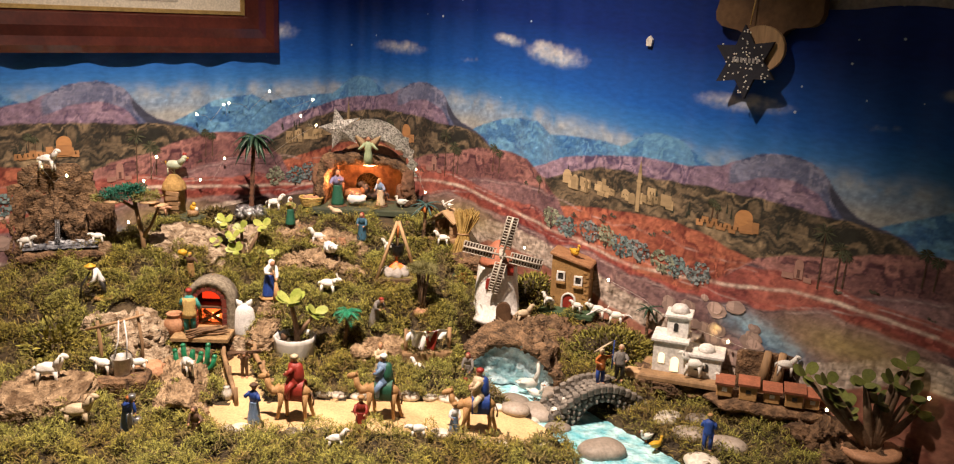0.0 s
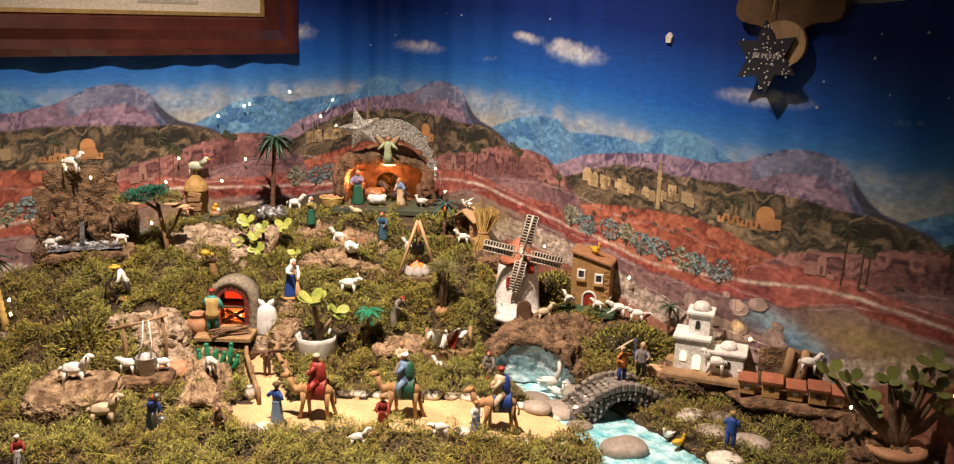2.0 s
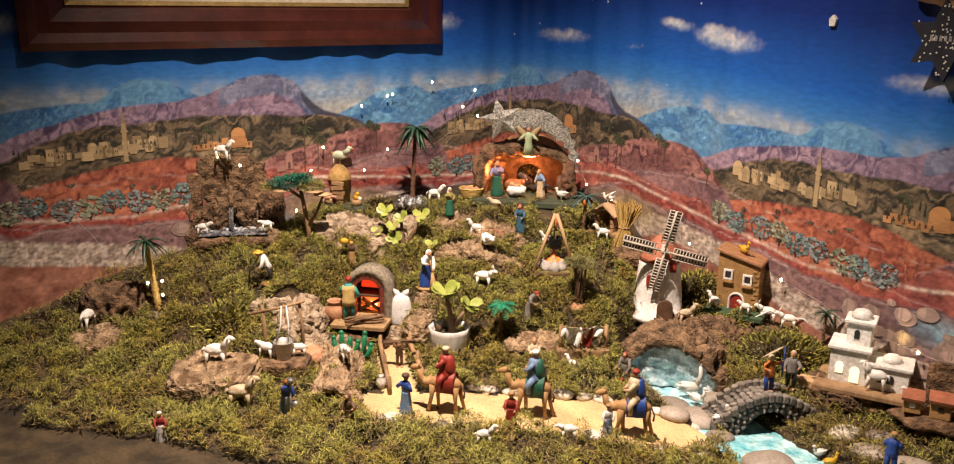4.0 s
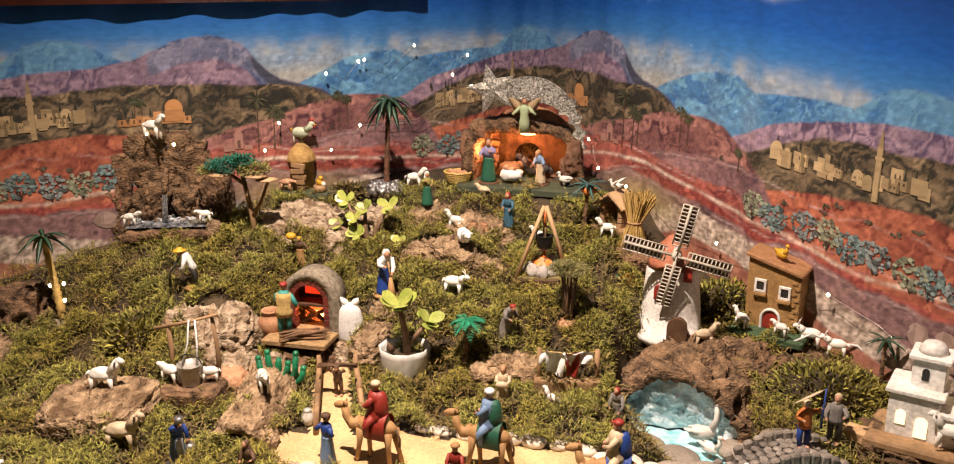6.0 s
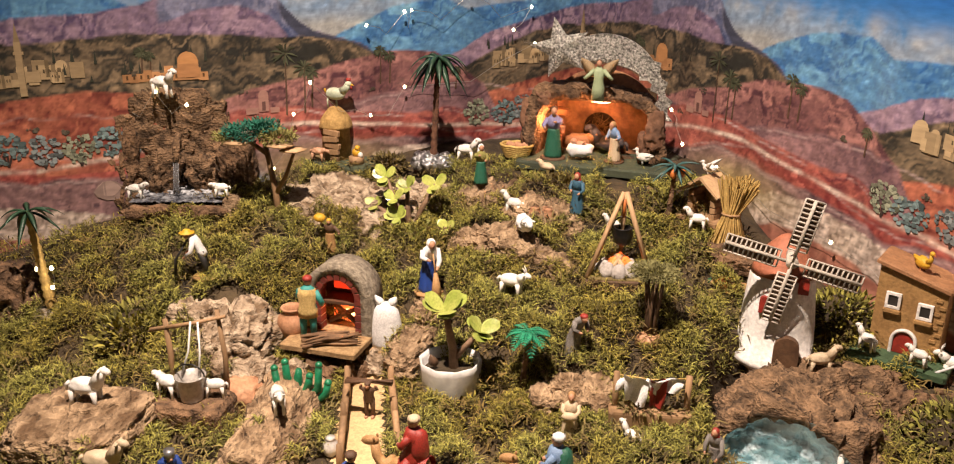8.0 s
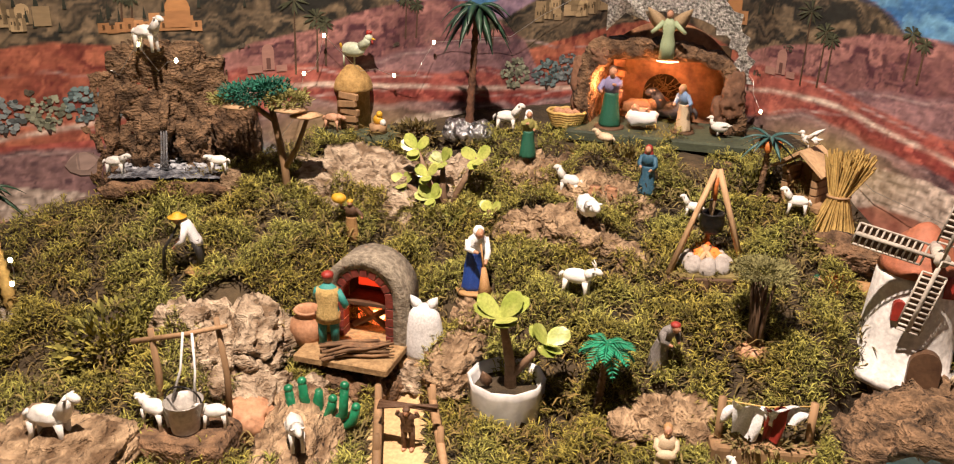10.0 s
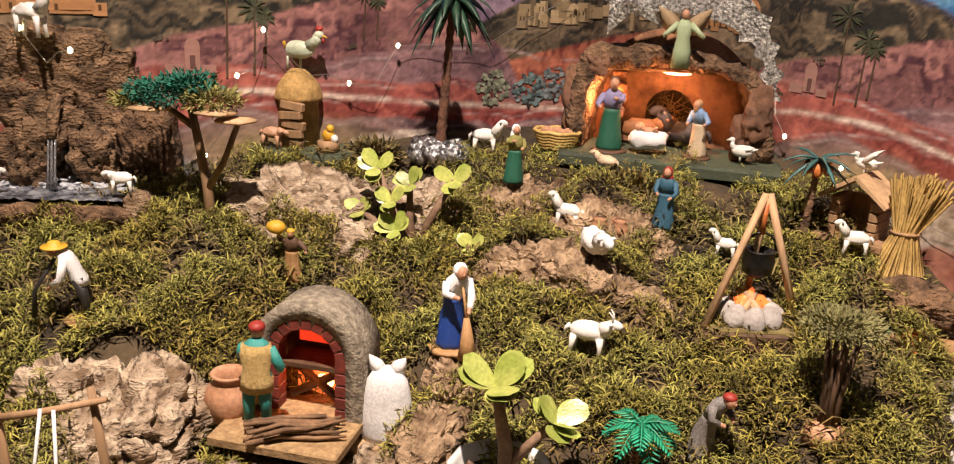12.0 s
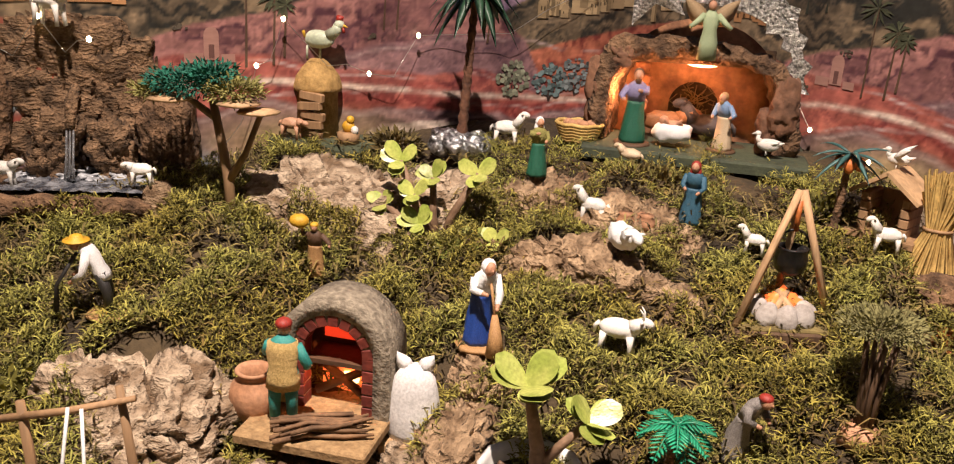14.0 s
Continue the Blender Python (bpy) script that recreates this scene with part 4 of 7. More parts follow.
for i, (x, y, r) in enumerate(((.050, 1.005, .021), (.083, .985, .020), (.112, 1.045, .019), (.020, 1.028, .018), (.055, .968, .014), (.150, .896, .021), (.142, 1.030, .015), (.255, .925, .016), (.292, .905, .017), (.272, .965, .011), (.105, .950, .012))):
    stone(x, y, r, "smooth grey brown river pebble beside the stream", PEBBLE, .58, 1.35, i)
for i, (x, y, r) in enumerate(((.236, .962, .014), (.255, .868, .016), (.116, 1.005, .012), (.128, 1.022, .010))):
    stone(x, y, r, "smooth white pebble beside the stream", PEBBLE_W, .6, 1.3, 20 + i)
for i in range(13):
    x = -.175 + i * .021 + random.uniform(-.004, .004)
    stone(x, .960 + .010 * i / 12 + random.uniform(-.003, .003), random.uniform(.0055, .0095), "small white pebble along the sand road", PEBBLE_W, .65, 1.5, 40 + i)
for i, x in enumerate((-.262, -.245, -.19, -.175, -.16, -.03, .015, .04, .06, .082)):
    stone(x, .872 + .012 * max(0, x + .1) / .1 + random.uniform(-.003, .003), random.uniform(.006, .010), "small pebble at the front edge of the road", (PEBBLE, PEBBLE_W)[i % 2], .6, 1.4, 70 + i)


# ---- clay figures ----
def figure(label, loc, h, rz, robe, top, hood, hat="scarf", legs=None, arms=((.10, -.16, .52), (.10, -.16, .52)), lean=0.0, base=None, extra=None, name="clay_figurine", apron=None, category="figurine"):
    """A small painted clay figurine, one mesh. arms: where the two fists are; lean: forward, in heights."""
    mats = [robe, top, hood, SKIN, base or robe, legs or robe, apron or robe]
    g = Geo()

    def bend(z):
        return -lean * max(0.0, (z - .35) / .65) ** 1.2

    if legs:
        for s in (-1, 1):
            g.tube([(s * .07, .02 * s, .03), (s * .075, .01, .25), (s * .06, bend(.5), .50)], [.045, .055, .075], 5, 9)
            g.blob((s * .075, -.03, .025), (.045, .085, .035), 2 if hat == "straw" else 3, 2)
        prof = [(.13, .42), (.135, .50), (.115, .58), (.135, .70), (.12, .78), (.05, .835)]
    else:
        prof = [(.165, .0), (.17, .05), (.155, .18), (.135, .34), (.115, .52), (.115, .56), (.135, .68), (.125, .77), (.05, .835)]
    o = len(g.v)
    low = [p for p in prof if p[1] <= .56]
    high = [p for p in prof if p[1] >= (.56 if not legs else .42)]
    if low and not legs:
        g.lathe(low, 0, 22, (0, 0, 0), .07, .82, 7)
    g.lathe(high, 1, 22, (0, 0, 0), .025, .72, 6)
    for i in range(o, len(g.v)):
        x, y, z = g.v[i]
        g.v[i] = (x, y + bend(z), z)
    hy = bend(.92) - (.02 if lean else 0)
    hz = .905 - lean * .28
    g.blob((0, hy - .012, hz), (.062, .07, .082), 3, 2)
    g.blob((0, hy - .082, hz - .008), (.012, .014, .018), 3, 1)
    if hat == "scarf":
        g.blob((0, hy + .018, hz + .012), (.078, .078, .088), 2, 2)
        g.lathe([(.085, -.17), (.09, -.08), (.07, .0)], 2, 14, (0, hy + .03, hz), 0, .7)
    elif hat == "cap":
        g.blob((0, hy + .005, hz + .04), (.074, .082, .052), 2, 2)
    elif hat == "straw":
        g.lathe([(.145, -.004), (.14, .008), (.07, .016), (.065, .055), (.03, .068)], 2, 18, (0, hy, hz + .04))
    elif hat == "hair":
        g.blob((0, hy + .022, hz + .02), (.072, .072, .082), 2, 2)
        g.blob((0, hy - .04, hz - .06), (.045, .035, .05), 2, 2)
    elif hat == "turban":
        g.lathe([(.07, 0), (.095, .02), (.095, .05), (.06, .085), (.02, .10)], 2, 14, (0, hy, hz + .02), .05)
    for s, (ax, ay, az) in zip((-1, 1), arms):
        sh = Vector((s * .115, bend(.75), .75))
        fist = Vector((s * ax, ay + bend(az), az))
        el = (sh + fist) / 2 + Vector((s * .06, .05, -.05))
        g.tube([sh, el, fist.lerp(el, .3)], [.05, .045, .035], 1, 8)
        g.tube([fist.lerp(el, .35), fist], [.026, .022], 3, 7)
        g.blob(fist, .027, 3, 1)
    if apron:
        g.box((0, -.118 + bend(.3), .33), (.14, .03, .36), 6, None, .012)
    if base:
        g.lathe([(.25, -.035), (.24, .0), (.2, .006)], 4, 18, (0, 0, 0), .06)
    if extra:
        extra(g)
    ob = new(name, g.mesh(name, mats))
    ob.matrix_world = pose(*loc, 0, 0, rz) @ Matrix.Scale(h, 4)
    return tagged(ob, label, category, "clay figures")


def on(x, y, lift=0.0):
    return (x, y, ground(x, y) + lift)


def bucket_in(g):
    g.lathe([(.05, -.10), (.065, 0)], 0, 12, (.2, -.18, .55), 0, 1)


figure("clay man in blue waistcoat and pale tunic on the road", on(-.237, .89), .047, 150, BLUE_PALE, BLUE, BROWN, "turban", None, ((.14, -.05, .6), (.2, .05, .62)))
figure("clay page in a long red tunic beside a camel", on(-.118, .882), .042, 0, RED, RED, TAN, "turban")
figure("clay page in a pale blue tunic beside a camel", on(-.016, .896), .036, 20, BLUE_PALE, CLOTH_W, TAN, "turban")
figure("clay washerwoman in a blue blouse lifting a pail", on(-.365, .858), .046, 60, BLUE_PALE, BLUE, ORANGE, "cap", None, ((.05, -.26, .92), (.16, -.1, .42)), .12, mk("grey_tin", (0.4, 0.4, 0.4), (0.25, 0.25, 0.25), 90, 0.35, 0.2, metal=0.7), lambda g: (g.lathe([(.07, -.05), (.085, .08)], 4, 12, (-.05, -.30, .98)), g.lathe([(.075, -.1), (.10, .09)], 4, 12, (.2, -.12, .25))), apron=CLOTH_W)
figure("dark brown clay figure carrying a tin can", on(-.287, .846), .042, -20, BROWN, BROWN, BROWN, "scarf", None, ((.1, -.16, .5), (.2, -.12, .62)), .05)
figure("clay man carrying a bundle of sticks on his shoulders", on(-.277, 1.0), .036, 10, BROWN, BROWN, BROWN, "cap", BROWN, ((.16, .02, .85), (.16, .02, .85)), .12, None, lambda g: [g.tube([(-.55, .02 + .03 * k, .86 + .02 * (k % 3)), (.55, .02 - .02 * k, .98 - .03 * (k % 4))], .022, 0, 6) for k in range(-3, 5)])
figure("stooping grey clay figure with a red headscarf", on(-.130, 1.093, .002), .047, 50, GREY, GREY, RED, "cap", None, ((.06, -.22, .55), (.06, -.22, .58)), .30)
figure("stooping clay farmer in straw hat hoeing the moss", on(-.470, 1.058, .008), .049, -60, BLACK, CLOTH_W, YELLOW, "straw", BLACK, ((.05, -.30, .45), (.05, -.36, .38)), .30, TAN, lambda g: g.tube([(0, -.28, .72), (-.02, -.52, .34), (-.03, -.55, .02)], [.02, .022, .035], 0, 7))
figure("brown clay figure carrying a yellow bundle", on(-.388, 1.146, .006), .036, 10, TAN, BROWN, YELLOW, "cap", None, ((.2, -.05, .85), (.25, -.02, .55)), .05, None, lambda g: g.blob((-.26, -.05, .98), (.17, .15, .13), 2, 2, .2, 8))
figure("clay woman with a white headscarf sweeping with a broom", on(-.276, 1.126, .004), .056, 40, BLUE, CLOTH_W, CLOTH_W, "scarf", None, ((.06, -.20, .62), (.06, -.24, .45)), .16, TAN, lambda g: (g.tube([(.02, -.16, .75), (.02, -.30, .40)], .015, 4, 6), g.tube([(.02, -.30, .42), (.02, -.34, .2), (.02, -.36, .0)], [.03, .07, .10], 4, 9)))
figure("clay woman in pale blouse and green skirt with headscarf", on(-.282, 1.288, .010), .043, 30, GREEN_D, LICHEN_Y, CLOTH_W, "scarf", None, ((.05, -.16, .75), (.08, -.14, .6)))
figure("clay woman in a blue dress with red headscarf kneeling", on(-.170, 1.262, .006), .044, -10, BLUE_TEAL, BLUE_TEAL, RED, "scarf", None, ((.10, -.14, .55), (.08, -.15, .5)), .06)
figure("clay man in orange shirt holding a scythe on the bridge", (.158, 1.0, .066), .046, 20, BLUE, ORANGE, CREAM, "cap", BLUE, ((.1, -.2, .65), (.25, -.1, .85)), 0, TERRA, lambda g: (g.tube([(.25, -.12, .45), (.28, -.1, 1.25)], .018, 0, 6), g.leaf((.28, -.1, 1.25), (-.35, -.1, .95), .1, (0, 0, 1), 2, .1)))
figure("clay man with dark clothes leading a cart on the bridge", (.185, 1.022, .062), .048, -20, BLACK, GREY, CREAM, "hair", BLACK, ((.12, -.15, .5), (.16, -.12, .6)))
figure("clay woman with red scarf sitting with a white jug", on(-.003, 1.022), .040, -20, GREY, GREY, RED, "scarf", None, ((.14, -.15, .4), (.1, -.2, .35)), .10, None, lambda g: g.lathe([(.05, 0), (.09, .08), (.06, .16), (.07, .2)], 2, 12, (.02, -.27, 0)))
figure("pale clay figure carrying a lamb behind the camels", on(-.113, 1.018), .044, 10, CREAM, CREAM, TAN, "hair", None, ((.06, -.16, .62), (.06, -.16, .6)), 0, None, lambda g: g.blob((0, -.2, .62), (.15, .07, .08), 1, 2, .2, 9))
figure("clay fisherman in blue overalls at the stream", on(.262, .880, .012), .045, 160, BLUE, BLUE, TAN, "cap", BLUE, ((.1, -.2, .55), (.1, -.2, .6)))
figure("small white and red clay figure in the moss", on(-.458, .762, .0), .034, 30, CLOTH_W, RED, CLOTH_W, "cap")
figure("clay figure in orange and green lying in the moss", (-.012, 1.222, .118), .040, 0, TAN, ORANGE, GREEN_D, "cap").matrix_world = pose(.010, 1.212, .125, 0, -78, 10) @ Matrix.Scale(.044, 4)


# ---- the kings on camels ----
def camel_rider(label, loc, h, rz, blanket, robe, hood):
    g = Geo()
    mats = [TAN, blanket, robe, hood, SKIN, BROWN]
    g.blob((0, 0, .46), (.26, .12, .13), 0, 3, .06, 5)
    g.blob((.05, 0, .57), (.12, .09, .09), 0, 2)
    g.tube([(-.22, 0, .48), (-.33, 0, .43), (-.40, 0, .52), (-.42, 0, .64)], [.085, .065, .05, .045], 0, 9)
    g.blob((-.47, 0, .66), (.10, .045, .05), 0, 2, 0, 1, Euler((0, -.25, 0)).to_matrix())
    for s in (-1, 1):
        g.blob((-.41, s * .035, .71), (.015, .012, .025), 0, 1)
    for x, s, f in ((-.18, -1, -.07), (-.15, 1, .02), (.17, -1, .02), (.20, 1, .09)):
        g.tube([(x, s * .06, .44), (x + f * .3, s * .065, .24), (x + f, s * .06, .02)], [.06, .032, .026], 0, 8)
        g.blob((x + f - .01, s * .06, .018), (.04, .032, .02), 5, 1)
    g.tube([(.25, 0, .47), (.30, 0, .35), (.29, 0, .26)], [.015, .012, .018], 5, 6)
    # blanket over the back, then the rider
    v, f = [], []
    for i in range(9):
        for j in range(13):
            a = math.pi * (-.18 + 1.36 * j / 12)
            v.append((-.11 + .27 * i / 8, .137 * math.cos(a), .49 + .165 * math.sin(a) * (1.0 if math.sin(a) > 0 else 1.6)))
    f = [(i * 13 + j, (i + 1) * 13 + j, (i + 1) * 13 + j + 1, i * 13 + j + 1) for i in range(8) for j in range(12)]
    g.add(v, f, 1)
    g.lathe([(.13, .56), (.12, .64), (.085, .74), (.10, .84), (.08, .90), (.035, .93)], 2, 18, (.0, 0, 0), .05, 1.0)
    for s in (-1, 1):
        g.tube([(0, s * .09, .62), (-.06, s * .155, .54), (-.05, s * .15, .40)], [.055, .045, .03], 2, 8)
        g.tube([(0, s * .085, .86), (-.07, s * .11, .76), (-.13, s * .05, .73)], [.04, .034, .024], 2, 7)
        g.blob((-.14, s * .045, .73), .024, 4, 1)
    g.blob((-.008, 0, .975), (.052, .048, .06), 4, 2)
    g.lathe([(.045, 0), (.06, .02), (.058, .045), (.03, .065)], 3, 12, (.004, 0, .985), .08)
    g.lathe([(.09, .60), (.10, .72), (.075, .88), (.03, .92)], 1, 12, (.055, 0, 0), .05, 1.0)
    ob = new("camel_rider_figurine", g.mesh("camel_rider_figurine", mats))
    ob.matrix_world = pose(*loc, 0, 0, rz) @ Matrix.Scale(h, 4)
    return tagged(ob, label, "figurine", "kings on camels")


camel_rider("clay king in a red cloak riding a tan camel", on(-.195, .902), .074, -6, RED, RED, CREAM)
camel_rider("clay king in a white cloak on a green-blanketed camel", on(-.098, .914), .074, -6, GREEN_D, BLUE_PALE, CLOTH_W)
camel_rider("clay king in a blue and cream cloak riding a tan camel", on(.010, .908), .074, 4, BLUE, CREAM, RED)


# ---- animals of plastic and clay ----
def sheep(label, loc, length, rz, mat=PLASTIC, pitch=.3, name="sheep_figurine", horns=False, group="toy sheep", category="toy sheep", lying=False):
    """A toy animal facing its own +x. pitch: how high the head is."""
    g = Geo()
    lift = -.26 if lying else 0
    g.blob((0, 0, .50 + lift), (.34, .18, .18), 0, 3, .22 if not horns else .05, 16)
    g.tube([(.24, 0, .55 + lift), (.36, 0, .60 + pitch * .5 + lift), (.42, 0, .62 + pitch * .8 + lift)], [.15, .11, .09], 0, 9)
    g.blob((.48, 0, .62 + pitch * .8 + lift), (.13, .075, .085), 0, 2, 0, 1, Euler((0, .35, 0)).to_matrix())
    for s in (-1, 1):
        g.blob((.40, s * .10, .65 + pitch * .8 + lift), (.035, .06, .025), 0, 1)
        if horns:
            g.tube([(.42, s * .04, .68 + pitch * .8), (.40, s * .06, .80 + pitch * .8), (.34, s * .08, .88 + pitch * .8)], [.022, .017, .006], 0, 6)
        if not lying:
            for x, k in ((.22, .04), (-.24, -.05)):
                g.tube([(x, s * .10, .42), (x + k * .5, s * .105, .22), (x + k + s * .02, s * .10, .0)], [.075, .045, .042], 0, 7)
    g.tube([(-.34, 0, .55 + lift), (-.41, 0, .48 + lift), (-.42, 0, .36 + lift)], [.045, .04, .025], 0, 6)
    ob = new(name, g.mesh(name, [mat]))
    ob.matrix_world = pose(*loc, 0, 0, rz) @ Matrix.Scale(length, 4)
    return tagged(ob, label, category, group)


W = "white plastic toy sheep standing "
sheep(W + "on top of the bark cliff", (-.580, 1.160, .270), .032, 0)
sheep(W + "at the edge of the pool", (-.602, 1.130, .168), .024, 20, pitch=.1)
sheep(W + "on bark beside the pool", (-.518, 1.158, .172), .022, 200, pitch=.0)
sheep(W + "beside the tall palm", on(-.320, 1.345, .004), .030, 10)
sheep(W + "on a bark ledge", (-.234, 1.254, .158), .027, 170)
sheep("fluffy round white clay sheep on a bark rock", (-.208, 1.203, .158), .044, -60, CLOTH_W, .0, lying=True)
sheep("tiny cream lamb lying in the moss", on(-.220, 1.328, .010), .024, 160, CREAM, .1, lying=True)
sheep(W + "near the campfire", on(-.128, 1.238, .006), .020, 170)
sheep(W + "beside the hay stack", (-.050, 1.250, .166), .024, 180)
sheep("cream clay sheep beside the windmill", (.068, 1.135, .092), .028, 20, CREAM)
sheep(W + "beside the red door", (.104, 1.166, .106), .022, 140)
sheep(W + "in front of the ochre house", (.142, 1.152, .105), .021, 150, pitch=.1)
sheep(W + "in front of the white house", (.272, 1.008, .079), .032, 160)
sheep(W + "on the bark village", (.306, .982, .072), .024, 170)
sheep(W + "above the bark village", (.372, .975, .098), .028, -10)
sheep(W + "on the layered bark log", (-.463, .892, .084), .038, 10)
sheep("cream clay sheep on the moss in front of the log", on(-.412, .846, .004), .038, 15, CREAM)
sheep(W + "beside the well bucket", (-.420, .932, .081), .028, 170, pitch=.0)
sheep(W + "behind the well bucket", (-.384, .944, .081), .024, 200, pitch=.0)
sheep(W + "on the hollow log", (-.328, .945, .080), .030, -50, pitch=.0)
sheep("small white lamb at the front of the moss", on(-.137, .830, .008), .024, 10)
sheep("small white lamb grazing at the road's edge", on(-.054, .858, .008), .024, 190, pitch=0)
sheep("small white dog lying in the moss", on(-.066, 1.026, .006), .022, 150, lying=True)
sheep(W + "on the dark bark ledge", (-.755, 1.135, .117), .036, 0)
sheep(W + "on the far bark ledge", (-.800, 1.150, .117), .036, 0)
sheep(W + "on a bark stone", (-.675, .962, .085), .036, 90)
sheep("white toy goat with small horns on the moss", on(-.198, 1.132, .006), .032, -5, PLASTIC, .08, "goat_figurine", True, "farm animals", "toy goat")
sheep("white plastic ox lying beside a plough cord", (.172, 1.164, .092), .030, 170, PLASTIC, .1, "ox_figurine", True, "farm animals", "toy ox")
sheep("white plastic ox standing behind the moss mound", (.196, 1.150, .090), .028, 170, PLASTIC, .1, "ox_figurine", True, "farm animals", "toy ox")


def bird(label, loc, size, rz, mat=PLASTIC, neck=.35, name="bird_figurine", category="toy bird", beak=ORANGE, wings=False):
    g = Geo()
    g.blob((0, 0, .32), (.34, .17, .19), 0, 3)
    g.tube([(-.22, 0, .36), (-.36, 0, .40), (-.46, 0, .44)], [.13, .09, .03], 0, 8, True, .5)
    g.tube([(.22, 0, .38), (.34, 0, .40 + neck * .5), (.32, 0, .44 + neck)], [.11, .07, .06], 0, 8)
    g.blob((.35, 0, .48 + neck), (.10, .075, .08), 0, 2)
    g.tube([(.42, 0, .47 + neck), (.54, 0, .44 + neck)], [.035, .008], 1, 6)
    for s in (-1, 1):
        g.leaf((.14, s * .15, .36), (-.36, s * (.5 if wings else .12), .75 if wings else .44), .20, (0, s, .2), 0, .1)
        g.tube([(.03, s * .07, .18), (.03, s * .07, .0)], .022, 1, 6)
    ob = new(name, g.mesh(name, [mat, beak]))
    ob.matrix_world = pose(*loc, 0, 0, rz) @ Matrix.Scale(size, 4)
    return tagged(ob, label, category, "toy birds")


bird("white plastic dove on the stable's platform", (-.122, 1.368, .195), .025, 165, PLASTIC, .15, "dove_figurine", "toy dove", PLASTIC)
bird("white plastic dove with raised wings on the shed", (-.046, 1.286, .212), .021, 160, PLASTIC, .1, "dove_figurine", "toy dove", PLASTIC, True)
bird("white plastic swan on the stream", (.074, 1.046, .030), .038, 15, PLASTIC, .62, "swan_figurine", "toy swan")
bird("white plastic goose on the stream", (.082, 1.025, .030), .028, -30, PLASTIC, .35, "goose_figurine", "toy goose")
bird("white plastic goose on the bank of the stream", (.106, .972, .034), .026, 40, PLASTIC, .3, "goose_figurine", "toy goose")
bird("yellow toy duck on the stream", (.212, .905, .030), .022, 30, YELLOW, .2, "duck_figurine", "toy duck")
bird("white plastic duck on the stream", (.205, .925, .030), .020, 200, PLASTIC, .2, "duck_figurine", "toy duck")
bird("yellow toy chick on the roof of the ochre house", (.138, 1.188, .173), .026, -60, YELLOW, .25, "chick_figurine", "toy chick")


def arch_panel(g, w, h, y, mat, thick=0.002, n=10, x0=0.0, z0=0.0):
    """A door or window leaf with a round head, its face at y."""
    pts = [(-w / 2, 0), (w / 2, 0), (w / 2, h - w / 2)] + [(w / 2 * math.cos(math.pi * k / n), h - w / 2 + w / 2 * math.sin(math.pi * k / n)) for k in range(1, n)] + [(-w / 2, h - w / 2)]
    m = len(pts)
    v = [(x0 + x, yy, z0 + z) for yy in (y, y + thick) for x, z in pts]
    f = [tuple(range(m)), tuple(reversed(range(m, 2 * m)))] + [(i, m + i, m + (i + 1) % m, (i + 1) % m) for i in range(m)]
    return g.add(v, f, mat, False)


def arch_ring(g, r0, r1, h, y0, y1, mat=0, n=20, x0=0.0):
    """A standing arch: two legs and a round head, between two radii."""
    def prof(r):
        return [(r, 0)] + [(r * math.cos(math.pi * k / n), h + r * math.sin(math.pi * k / n)) for k in range(n + 1)] + [(-r, 0)]
    a, b = prof(r0), prof(r1)
    m = len(a)
    v = [(x0 + x, y, z) for y in (y0, y1) for q in (a, b) for x, z in q]
    f = []
    for i in range(m - 1):
        f += [(i, m + i, m + i + 1, i + 1), (2 * m + i, 2 * m + i + 1, 3 * m + i + 1, 3 * m + i), (m + i, 3 * m + i, 3 * m + i + 1, m + i + 1), (i, i + 1, 2 * m + i + 1, 2 * m + i)]
    return g.add(v, f, mat)


